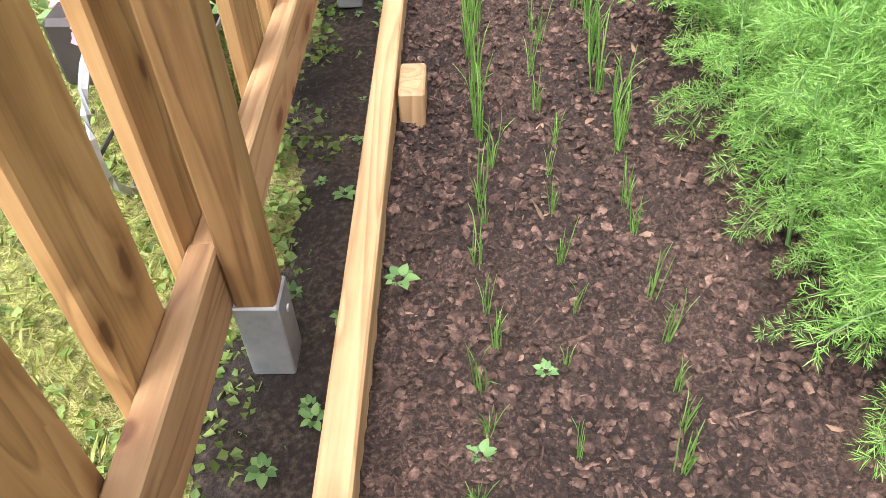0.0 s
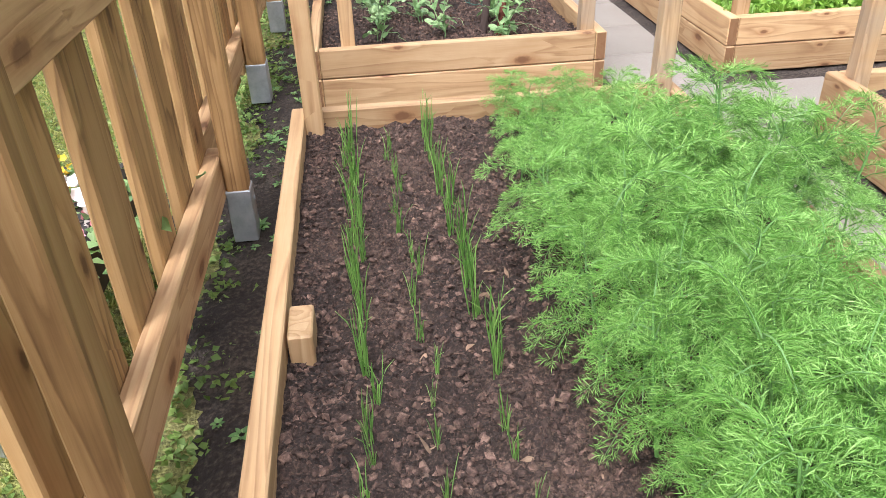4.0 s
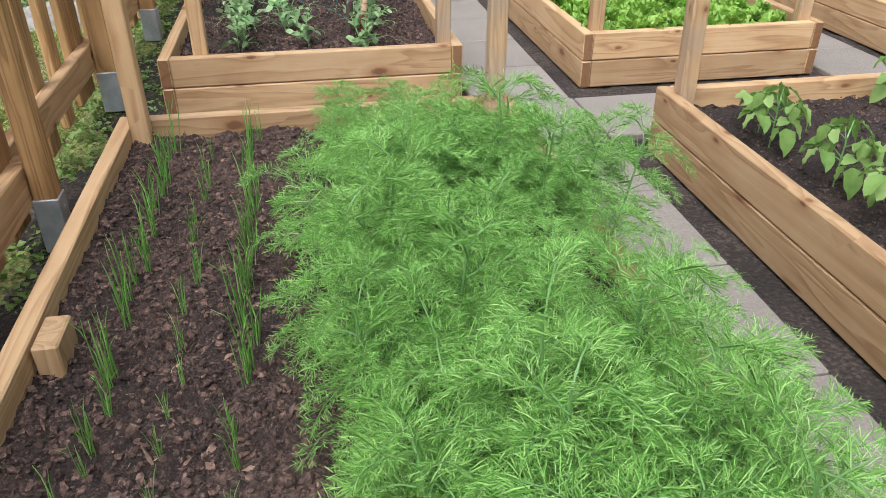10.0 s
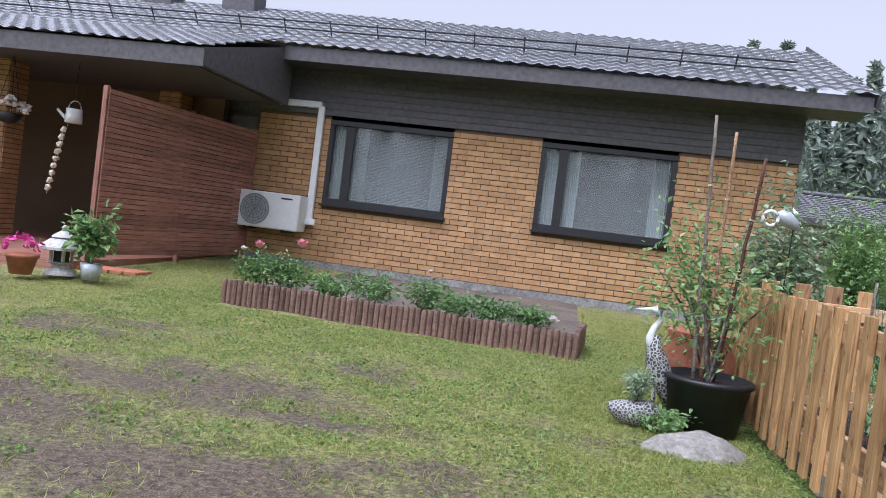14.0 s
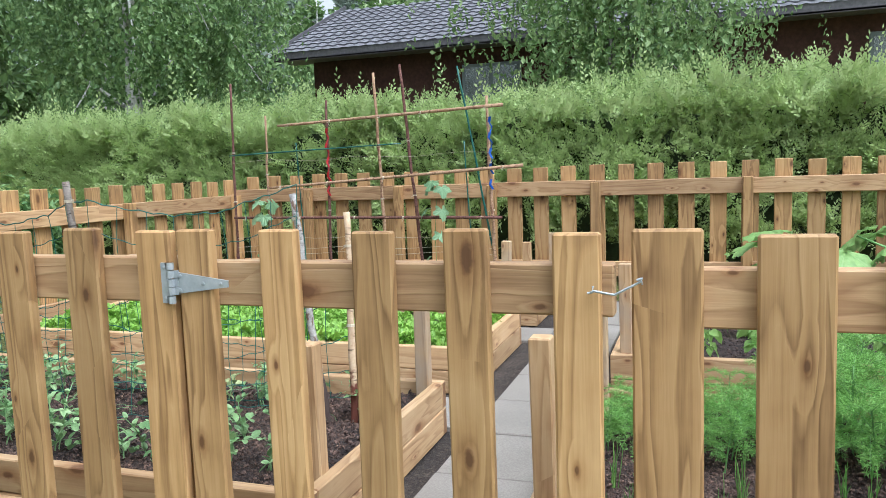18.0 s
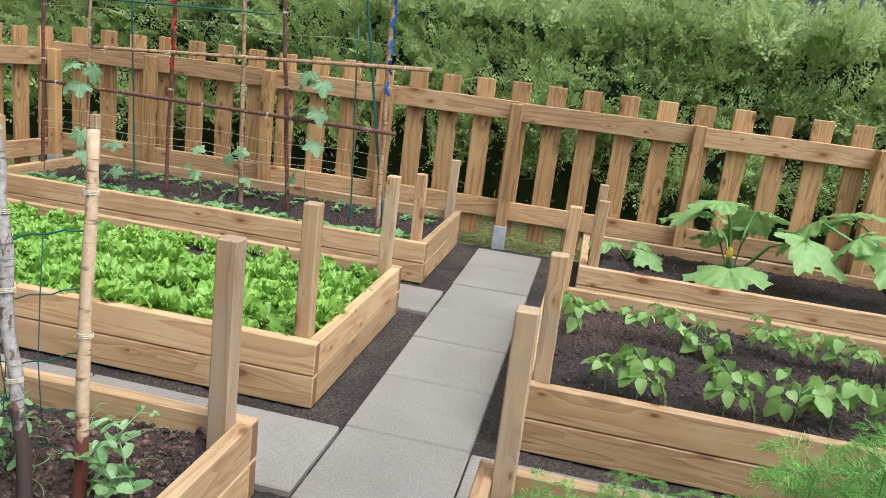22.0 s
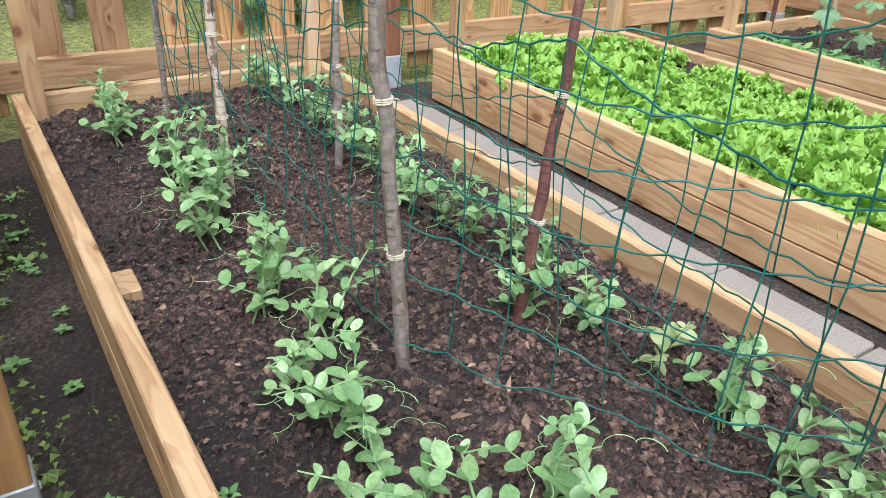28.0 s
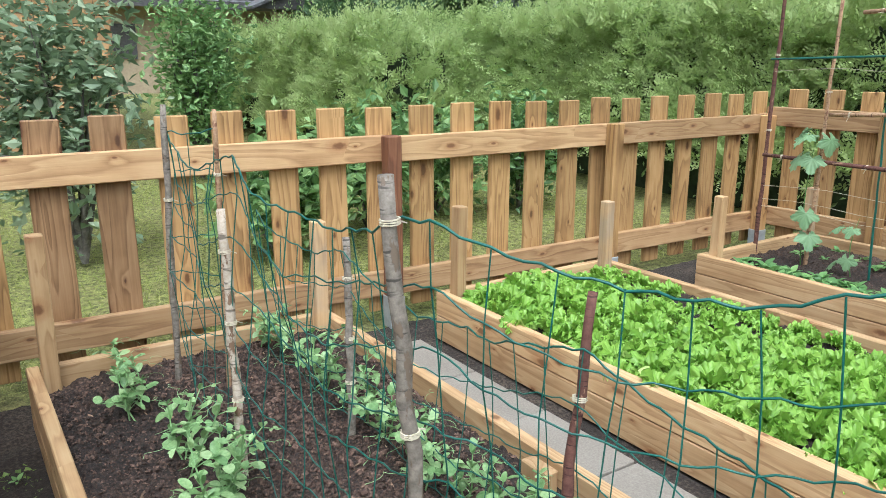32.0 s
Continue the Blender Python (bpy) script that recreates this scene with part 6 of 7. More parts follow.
BEANS = [bean_mesh(150 + i) for i in range(6)]
br = random.Random(4)
bz = soil_z(0.17, 0.032, 45.0)
for x, ys in ((2.26, (-0.47, -0.60, -0.90, -1.15, -1.26, -1.48, -1.99, -2.28, -2.44, -2.62)), (2.88, (-0.36, -0.61, -0.74, -0.90, -1.14, -1.30, -1.47, -1.70, -1.92, -2.03, -2.42, -2.55, -2.70))):
    for y in ys:
        xx, yy = x + br.uniform(-0.06, 0.06), y + br.uniform(-0.02, 0.02)
        p = thing("bean_plant", (xx, yy, bz(xx, yy)), "young light green bean plant with heart-shaped leaves", "vegetable", "rows of beans")
        i = br.randrange(6)
        turn = Matrix.Rotation(br.uniform(0, 6.28), 4, "Z") @ Matrix.Scale(br.uniform(0.8, 1.15), 4)
        hang("leaves", BEANS[i][0], p).matrix_basis = turn
        hang("stem", BEANS[i][1], p).matrix_basis = turn
for x, y in ((2.16, -1.5), (2.15, -1.62), (2.2, -1.72)):
    c = copy_thing(first[0], pose(x, y, bz(x, y)))
    c.scale = (0.3, 0.3, 0.3)


def big_leaf(L, r, lobed=True):
    """A broad lobed and toothed leaf with sunken veins, stalk at the origin, along +x."""
    n, rings = 60, 6
    ph = r.uniform(0, 6.28)
    vs, fs = [(0.0, 0.0, 0.0)], []
    for k in range(1, rings + 1):
        q = k / rings
        for i in range(n + 1):
            a = -2.7 + 5.4 * i / n
            lob = 1 + (0.20 * math.cos(a * 5) if lobed else 0) * q + (0.055 * (1 if i % 2 else -1) + 0.03 * math.sin(a * 13 + ph)) * q ** 4
            rad = L * 0.62 * lob * (0.78 + 0.22 * math.cos(a)) * q
            vein = 0.045 * math.cos(a * 5 + math.pi) + 0.022 * math.sin(a * 15 + k * 1.7 + ph)
            z = L * q * (vein + 0.06 * math.sin(a * 2 + ph) + 0.03 * math.sin(a * 17) * q) - 0.13 * L * q ** 2
            vs.append((rad * math.cos(a), rad * math.sin(a), z))
    for i in range(n):
        fs.append((0, 1 + i, 2 + i))
    for k in range(rings - 1):
        o = 1 + k * (n + 1)
        for i in range(n):
            fs.append((o + i, o + n + 1 + i, o + n + 2 + i, o + 1 + i))
    return vs, fs


def zucchini(x, y, leaves, seed, flower=True):
    r = random.Random(seed)
    z = 0.165
    p = thing("zucchini_plant", (x, y, z), "zucchini plant with broad lobed green leaves and a yellow flower", "vegetable", "zucchini plants")
    for a, ln, up, L in leaves:
        a, up, L = radians(a), up * 1.14, L * 1.2
        e = Vector((x + math.cos(a) * ln, y + math.sin(a) * ln, z + up))
        mid = Vector((x, y, z)).lerp(e, 0.5) + Vector((0, 0, up * 0.25))
        vs, fs = tube([Vector((x, y, z)), mid, e], [0.012, 0.010, 0.007], 6)
        hang("stalk", mesh_of("stalk", vs, fs, M_DILLSTEM, True), p, Matrix())
        m = Matrix.Translation(e) @ Matrix.Rotation(a, 4, "Z") @ Matrix.Rotation(radians(r.uniform(5, 40)), 4, "Y") @ Matrix.Rotation(r.uniform(-0.25, 0.25), 4, "X")
        me = Bag().add(*big_leaf(L, r)).mesh("leaf", M_ZUC, True)
        hang("leaf", me, p, m)
    if flower:
        f = Bag()
        for k in range(5):
            vs, fs = blade_leaf(0.07, 0.045, r, 4, -0.2, 0, 0, 0.2, 0.6)
            f.add(vs, fs, Matrix.Rotation(k * 1.257, 4, "Z") @ Matrix.Rotation(-1.15, 4, "Y"))
        hang("flower", f.mesh("flower", M_YELLOW, True), p, pose(x - 0.06, y + 0.04, z + 0.15), "wilting yellow blossom")


zucchini(4.32, -1.23, ((165, 0.20, 0.10, 0.34), (60, 0.26, 0.33, 0.30), (250, 0.36, 0.30, 0.34), (110, 0.14, 0.42, 0.26), (330, 0.22, 0.36, 0.28), (20, 0.2, 0.24, 0.26)), 1)
zucchini(4.30, -2.16, ((100, 0.30, 0.34, 0.30), (265, 0.50, 0.16, 0.38), (50, 0.36, 0.42, 0.30), (300, 0.26, 0.44, 0.26), (150, 0.2, 0.3, 0.3), (80, 0.5, 0.38, 0.34)), 2)
zucchini(4.40, -0.62, ((90, 0.13, 0.09, 0.17), (230, 0.14, 0.08, 0.17), (320, 0.1, 0.1, 0.12)), 3, False)

# stick trellis with cucumbers
TR = "stick trellis"
for x, y, z1, m_, r_, lean_ in ((4.2, 3.40, 2.0, M_STICK_RED, 0.010, 0.02), (4.2, 3.06, 1.70, M_STICK_TAN, 0.009, 0.02), (4.2, 2.45, 1.80, M_STICK_RED, 0.010, 0.02), (4.2, 2.00, 2.0, M_STICK_TAN, 0.011, -0.08), (4.2, 1.76, 2.05, M_STICK_RED, 0.011, -0.18), (4.2, 1.02, 1.75, M_STICK_TAN, 0.012, -0.05)):
    stick("trellis_pole", [(x, y + lean_, 0.08), (x + 0.03, y, z1)], r_ * 1.4, r_ * 1.0, m_, "thin bark-covered upright stick of the trellis", TR, (0.45, 0.68))
for y, z1, x, lean_ in ((1.26, 2.0, 4.23, -0.34), (1.21, 1.4, 4.2, -0.06), (2.75, 1.45, 4.2, -0.05)):
    stick("plant_cane", [(x, y + lean_, 0.08), (x, y, z1)], 0.009 if z1 > 1.9 else 0.006, 0.008 if z1 > 1.9 else 0.005, M_NET, "thin green coated plant cane", TR)
for y0, z0, y1, z1 in ((2.90, 1.60, 0.87, 1.665), (3.02, 1.06, 0.72, 1.185), (3.40, 0.80, 0.90, 0.775)):
    stick("trellis_bar", [(4.165, y0, z0), (4.165, y1, z1)], 0.011, 0.014, M_STICK_TAN if z0 > 1 else M_STICK_RED, "long crooked stick tied across the trellis", TR, (0.05, 0.25, 0.48, 0.66, 0.93))
stick("plant_cane", [(4.175, 3.42, 1.36), (4.175, 1.75, 1.40)], 0.006, 0.005, M_NET, "green cane tied across the trellis", TR)
for z in (0.48, 0.53, 0.62, 1.30):
    yy = [3.4 - 0.2 * i for i in range(13)]
    solo("twine_line", Bag().add(*tube([(4.2, y, z + 0.012 * math.sin(y * 7 + z * 9)) for y in yy], 0.0016, 4, False)).mesh("twine_line", M_TWINE), "pale twine strung across the trellis", "twine")
for nm, y, z0, z1, c in (("blue_ribbon", 0.985, 1.0, 1.58, (0.01, 0.09, 0.42)), ("red_ribbon", 2.44, 0.98, 1.56, (0.42, 0.015, 0.02))):
    bb = Bag()
    pts = [(4.19 + 0.012 * math.sin(i * 1.3), y + 0.014 * math.sin(i * 2.1), z1 + (z0 - z1) * i / 14) for i in range(15)]
    for i in range(14):
        a, b = Vector(pts[i]), Vector(pts[i + 1])
        w = Vector((0.0, 0.011 * math.cos(i), 0.0))
        k = Vector((0.003, 0, 0))
        bb.add([a - w, a + w, b + w, b - w, a - w + k, a + w + k, b + w + k, b - w + k], [(0, 1, 2, 3), (7, 6, 5, 4), (0, 4, 5, 1), (1, 5, 6, 2), (2, 6, 7, 3), (3, 7, 4, 0)])
    solo("ribbon", bb.mesh("ribbon", plain(nm, c, 0.5)), "%s cloth ribbon tied to a trellis pole" % nm.split("_")[0], "ribbon")
tr_r = random.Random(6)
for y, h in ((1.46, 0.88), (1.95, 0.35), (2.8, 0.35), (3.1, 0.8), (2.2, 0.3)):
    p = thing("cucumber_vine", (4.2, y, 0.17), "young cucumber vine climbing the trellis", "vegetable", "cucumber vines")
    pts = [Vector((4.19 + 0.02 * math.sin(k * 5), y + 0.03 * math.sin(k * 4), 0.17 + h * k)) for k in (0, 0.25, 0.5, 0.75, 1)]
    hang("stem", Bag().add(*tube(pts, [0.004, 0.003, 0.003, 0.002, 0.001], 5)).mesh("stem", M_DILLSTEM, True), p, Matrix())
    for k in range(4 if h < 0.5 else 7):
        c = pts[min(4, 1 + k % 4)] if h < 0.5 else pts[(2, 3, 4, 4, 4, 3, 1)[k]]
        a = tr_r.uniform(1.8, 4.5)
        m = Matrix.Translation(c + Vector((math.cos(a) * 0.06, math.sin(a) * 0.09, tr_r.uniform(-0.08, 0.06)))) @ Matrix.Rotation(a, 4, "Z") @ Matrix.Rotation(radians(tr_r.uniform(20, 75)), 4, "Y")
        hang("leaf", Bag().add(*big_leaf(0.13 if h > 0.5 else 0.09, tr_r)).mesh("leaf", M_VINE, True), p, m)


def seedling(seed):
    r = random.Random(seed)
    b = Bag()
    for k in range(r.randint(6, 9)):
        L = r.uniform(0.03, 0.055)
        vs, fs = blade_leaf(L, L * 0.7, r, 4, 0.3, 0, 0.001, 0.12, 0.3)
        b.add(vs, fs, Matrix.Rotation(k * 2.4, 4, "Z") @ Matrix.Translation((0.012, 0, 0.012)) @ Matrix.Rotation(-radians(r.uniform(10, 60)), 4, "Y"))
    return b.mesh("leaves", M_SEED, True)


SEEDS = [seedling(170 + i) for i in range(5)]
sr = random.Random(2)
tz = soil_z(0.17, 0.032, 34.0)
for y in steps(0.68, 3.3, 0.072):
    for x in (3.79, 3.86, 3.94):
        if sr.random() < 0.88:
            xx, yy = x + sr.uniform(-0.03, 0.03), y + sr.uniform(-0.03, 0.03)
            plant_spot("seedling", SEEDS, xx, yy, tz(xx, yy), sr.uniform(1.0, 1.5), "small round-leaved green seedling", "vegetable", "seedling rows", sr)
for x in (4.45, 4.6):
    for y in steps(0.7, 3.2, 0.16):
        plant_spot("seedling", SEEDS, x, y, tz(x, y), sr.uniform(0.7, 1.1), "small round-leaved green seedling", "vegetable", "seedling rows", sr)
# weeds along the fence foot
for i in range(70):
    yy = sr.uniform(-2.9, 3.7)
    xx = sr.uniform(-0.02, 0.12)
    plant_spot("weed", SEEDS, xx, yy, 0.0, sr.uniform(0.25, 0.6), "small green weed at the foot of the fence", "weed", "weeds along the fence", sr)
for x, y, s in ((0.215, -1.80, 0.5), (0.33, -2.10, 0.35), (0.42, -1.98, 0.3), (0.24, 1.5, 0.4)):
    plant_spot("weed", SEEDS, x, y, dz(x, y) if y < 0 else pz(x, y), s, "tiny pale green seedling weed", "weed", "weeds along the fence", sr)

# ---- round the house ----
M_TERRA = speckle("terracotta", (0.22, 0.075, 0.04), (0.36, 0.13, 0.07), (0.46, 0.20, 0.12), 9, 0.85, 0.3, 0.004, 3)
M_LOG = wood("edging_log", (0.09, 0.05, 0.036), (0.17, 0.10, 0.075), (0.27, 0.175, 0.135), knots=False)
M_ROSE = leafy("rose_leaves", (0.06, 0.13, 0.04), (0.14, 0.26, 0.085), (0.27, 0.41, 0.15), 0.3)
M_ASHLEAF = leafy("rowan_leaves", (0.09, 0.18, 0.06), (0.20, 0.34, 0.12), (0.37, 0.51, 0.21), 0.35)
M_GREYLEAF = leafy("apple_leaves", (0.12, 0.18, 0.10), (0.25, 0.34, 0.20), (0.46, 0.53, 0.37), 0.35)
M_PINK = plain("pink_petal", (0.78, 0.30, 0.36), 0.6, vary=0.2)
M_PALE = plain("white_petal", (0.80, 0.74, 0.70), 0.6, vary=0.08)
M_GRANITE = speckle("pale_granite", (0.13, 0.12, 0.105), (0.25, 0.235, 0.21), (0.40, 0.38, 0.34), 30, 0.9, 0.8, 0.01, 5)
M_CONC = speckle("cast_stone", (0.30, 0.29, 0.27), (0.46, 0.45, 0.43), (0.62, 0.61, 0.58), 35, 0.9, 0.4)
M_CANIS = plain("milky_plastic", (0.62, 0.67, 0.70), 0.4, vary=0.06)
M_BLUECAP = plain("blue_cap", (0.02, 0.12, 0.42), 0.4)
M_PLANTER = plain("dark_planter", (0.035, 0.030, 0.028), 0.6, vary=0.3)


def mottled(t, b):
    v = coords(t, (1, 1, 1), False)
    vo = nd(t, "TexVoronoi", Scale=42.0)
    vo.feature = "DISTANCE_TO_EDGE"
    t.links.new(v, vo.inputs["Vector"])
    t.links.new(ramp(t, vo.outputs["Distance"], [(0.05, (0.42, 0.42, 0.40)), (0.14, (0.035, 0.035, 0.035))]), b.inputs["Base Color"])
    b.inputs["Roughness"].default_value = 0.5


M_MOTTLE = mat("black_white_mottled", mottled)

# slatted privacy screens of the terrace
def slat_screen(a, b, z0, z1, label):
    a, b = Vector(a), Vector(b)
    t = thing("privacy_screen", ((a.x + b.x) / 2, (a.y + b.y) / 2, z0), label, "screen", "terrace screens")
    n = int((z1 - z0) / 0.075)
    for i in range(n):
        z = z0 + (i + 0.5) * 0.075
        plank("slat", t, (a.x, a.y, z), (b.x, b.y, z), 0.066, 0.022, M_SCREEN)
    for k in (0.0, 0.5, 1.0):
        p = a.lerp(b, k)
        side = (b - a).cross(Vector((0, 0, 1))).normalized() * 0.05
        plank("screen_post", t, (p.x - side.x, p.y - side.y, z0 - 0.25), (p.x - side.x, p.y - side.y, z1), 0.07, 0.07, M_SCREEN, up=(0, 1, 0))
    return t


slat_screen((-8.15, 6.75, 0), (-7.60, 10.5, 0), 0.22, 2.58, "tall reddish brown stained slatted privacy screen on the terrace")
slat_screen((-14.0, 7.3, 0), (-11.4, 7.5, 0), 0.22, 2.50, "reddish brown slatted screen across the far terrace")
porch = thing("terrace_porch", (-10.5, 8.5, 0), "covered terrace with brick pillars under a black tiled lean-to roof", "porch")
for x, y in ((-11.2, 8.45), (-9.2, 10.3)):
    pl = Bag().add(*box_vf(0.42, 0.42, 3.1), Matrix.Translation((x, y, 1.6)))
    ob = hang("pillar", pl.mesh("pillar", M_MORTAR), porch, Matrix())
    bb = Bag()
    for r_ in range(36):
        for k in range(2):
            for sx, sy, lx, ly in ((0, -0.215, 0.2, 0.02), (0.215, 0, 0.02, 0.2)):
                o = (k - 0.5) * 0.215
                bb.add(*box_vf(lx, ly, 0.068), Matrix.Translation((x + sx + (o if lx > 0.1 else 0), y + sy + (o if ly > 0.1 else 0), 0.1 + (r_ + 0.5) * 0.084)))
    hang("bricks", bb.mesh("bricks", M_BRICK), ob, Matrix())
tiled_roof("roof", porch, (-16.2, 7.05, 3.28), (1, 0, 0), (0, 1, 0.30), 9.2, 3.3, 0.25, 0.33, M_ROOF)
hang("fascia", Bag().add(*box_vf(9.2, 0.035, 0.26), Matrix.Translation((-11.6, 7.1, 3.16))).mesh("fascia", M_DARKWOOD), porch, Matrix())
hang("soffit", Bag().add(*box_vf(9.0, 3.2, 0.04), Matrix.Translation((-11.7, 8.8, 3.08))).mesh("soffit", M_DARKWOOD), porch, Matrix())
hang("roof_cheek", mesh_of("roof_cheek", [(-7.0, 7.1, 3.05), (-7.0, 10.3, 3.05), (-7.0, 10.3, 4.1), (-7.0, 7.1, 3.3), (-7.1, 7.1, 3.05), (-7.1, 10.3, 3.05), (-7.1, 10.3, 4.1), (-7.1, 7.1, 3.3)], [(0, 1, 2, 3), (7, 6, 5, 4), (0, 4, 5, 1), (1, 5, 6, 2), (2, 6, 7, 3), (3, 7, 4, 0)], M_DARKWOOD), porch, Matrix())
hang("back_wall", Bag().add(*box_vf(8.0, 0.2, 3.0), Matrix.Translation((-12.4, 10.75, 1.6))).mesh("back_wall", M_MORTAR), porch, Matrix())
hang("terrace_floor", Bag().add(*box_vf(7.6, 4.4, 0.14), Matrix.Translation((-11.9, 8.2, 0.08))).mesh("terrace_floor", M_SCREEN), porch, Matrix())
pav = thing("pavement_brick", (-9.5, 5.6, 0), "red brick paving along the terrace edge", "paving", kind="structure")
for i in range(22):
    for j in range(4):
        hang("brick", box_mesh(0.2, 0.1, 0.05, M_TERRA, 0.006), pav, pose(-11.3 + i * 0.205 * 0.9, 5.75 + j * 0.105 + i * 0.04, 0.06))

# heat pump on the wall, with its pipe cover
hp = thing("heat_pump", (-7.14, 10.35, 0.75), "white outdoor heat pump unit on a wall bracket", "heat pump")
hang("body", box_mesh(1.28, 0.42, 0.66, M_WHITE, 0.02), hp, pose(-7.14, 10.36, 1.12))
fan = Bag()
for rr_ in (0.07, 0.12, 0.17, 0.22, 0.27):
    fan.add(*tube([(rr_ * math.cos(a), 0, rr_ * math.sin(a)) for a in np.linspace(0, 6.283, 25)], 0.006, 4, False))
for a in np.linspace(0, 6.283, 13):
    fan.add(*tube([(0, 0, 0), (0.27 * math.cos(a), 0, 0.27 * math.sin(a))], 0.004, 4, False))
hang("fan_guard", fan.mesh("fan_guard", M_BLIND), hp, pose(-7.34, 10.135, 1.12), "grey wire fan guard")
hang("fan_well", Bag().add(*lathe([(0.0, 0.0), (0.285, 0.0), (0.285, 0.004)], 24)).mesh("fan_well", M_STEEL), hp, pose(-7.34, 10.146, 1.12, 90, 0, 0))
hang("badge", box_mesh(0.22, 0.004, 0.03, M_BLACK, 0.001), hp, pose(-6.75, 10.147, 1.36))
for x in (-7.5, -6.78):
    hang("bracket", box_mesh(0.05, 0.5, 0.05, M_BLACK), hp, pose(x, 10.4, 0.77))
pc = thing("pipe_cover", (-6.45, 10.6, 0), "white plastic pipe cover along the wall", "pipe")
hang("duct", box_mesh(2.5, 0.09, 0.12, M_WHITE, 0.012), pc, pose(-7.7, 10.59, 3.16))
hang("duct", box_mesh(0.12, 0.09, 2.16, M_WHITE, 0.012), pc, pose(-6.45, 10.59, 2.06))
hang("duct", box_mesh(0.2, 0.09, 0.12, M_WHITE, 0.012), pc, pose(-6.42, 10.55, 1.0))

# flower border edged with half logs
edge = thing("log_edging", (-3.4, 5.4, 0), "low border edging of upright reddish brown half logs", "edging")
er = random.Random(3)
pts_e = [Vector((-5.6, 5.62, 0)), Vector((-3.27, 5.46, 0)), Vector((-1.45, 5.30, 0)), Vector((-1.36, 6.2, 0))]
half = lathe([(0.0, 0.335), (0.028, 0.33), (0.034, 0.30), (0.034, 0.0)], 8)
LOGM = Bag().add(*half).mesh("log", M_LOG)
for a, b in zip(pts_e, pts_e[1:]):
    n = int((b - a).length / 0.068)
    for i in range(n):
        p = a.lerp(b, i / n)
        ob = hang("log", LOGM, edge, pose(p.x, p.y + er.uniform(-0.008, 0.008), lawn_z(p.x, p.y) - 0.04 + er.uniform(-0.02, 0.01), 0, 0, er.uniform(0, 360)))
sheet("flower_bed_soil", -5.58, -1.40, 5.62, 10.55, 0.12, lambda x, y: lawn_z(x, y) + (0.16 if y < 7.2 else 0.03) + 0.02 * fbm(x, y, 3), M_DIRT, "dark earth of the flower border along the house", "soil")


def shrub(name, x, y, z, h, r, n, leaf, material, label, seed, flowers=(), group="", stems=7, shape=0.75):
    g = np.random.default_rng(seed)
    q = random.Random(seed)
    t = thing(name, (x, y, z), label, "shrub", group)
    st = Bag()
    tips = []
    for i in range(stems):
        a, k = q.uniform(0, 6.28), q.uniform(0.25, 1.0)
        e = Vector((x + math.cos(a) * r * k, y + math.sin(a) * r * k, z + h * q.uniform(0.6, 1.0)))
        m = Vector((x, y, z)).lerp(e, 0.55) + Vector((0, 0, h * 0.1))
        st.add(*tube([Vector((x, y, z)), m, e], [0.012 * h + 0.002, 0.008 * h + 0.001, 0.002], 5, False))
        tips += [m, e, m.lerp(e, 0.5)]
    hang("stem", st.mesh("stem", M_BARK, True), t, Matrix())
    P = np.concatenate([g.normal(size=(n // len(tips) + 1, 3)) * np.array([r, r, h * shape]) * 0.24 + np.array(p) for p in tips])
    P = P[P[:, 2] > z + 0.02]
    up = np.tile(np.array([[0.0, 0.0, 1.0]]), (len(P), 1)) + g.normal(size=(len(P), 3)) * 0.4
    vs, fs = leaf_quads(P, leaf * g.uniform(0.6, 1.3, len(P)), up, seed, 0.55)
    hang("leaves", quads_mesh("leaves", vs, fs, material), t, Matrix())
    for fx, fz, m, s in flowers:
        b = Bag()
        for k in range(14):
            vs, fs = blade_leaf(s, s * 0.8, q, 3, -0.3, 0, 0, 0.2, 0.2)
            b.add(vs, fs, Matrix.Rotation(k * 2.4, 4, "Z") @ Matrix.Rotation(-radians(15 + k * 5), 4, "Y"))
        hang("flower", b.mesh("flower", m, True), t, pose(x + fx, y - r * 0.5, z + fz))
    return t


for i, (x, h, r, fl) in enumerate(((-5.35, 0.55, 0.30, ((0.05, 0.55, M_PINK, 0.10), (-0.15, 0.5, M_PALE, 0.06))), (-4.9, 0.5, 0.32, ((0.1, 0.62, M_PINK, 0.11),)), (-4.35, 0.36, 0.30, ()), (-3.85, 0.42, 0.32, ()), (-3.3, 0.48, 0.32, ((0.1, 0.52, M_PALE, 0.05),)), (-2.85, 0.40, 0.30, ()), (-2.4, 0.36, 0.28, ()), (-1.95, 0.30, 0.28, ((0.22, 0.14, M_PALE, 0.10),)))):
    shrub("rose_bush", x, 5.95 + 0.1 * math.sin(i * 2), 0.14, h * 0.8, r, 700, 0.06, M_ROSE, "green rose bush in the log-edged border", 400 + i, fl, "rose bushes")
shrub("young_fruit_tree", 0.72, 6.0, 0.05, 1.62, 0.46, 2600, 0.095, M_GREYLEAF, "young apple tree with dull grey-green leaves", 421, stems=10, shape=0.9)
shrub("lilac_bush", 2.36, 8.9, 0.1, 1.75, 0.55, 4200, 0.085, M_ASHLEAF, "dense leafy green shrub near the house corner", 422, stems=12, shape=0.9)
for i, (x, y, h) in enumerate(((1.9, 5.6, 0.75), (2.8, 5.9, 0.85), (3.6, 6.2, 0.8), (4.4, 6.0, 0.95))):
    shrub("currant_bush", x, y, 0.0, h, 0.5, 1500, 0.10, M_ROSE if i % 2 else M_ASHLEAF, "leafy green currant bush beyond the fence", 430 + i, group="currant bushes", stems=9)
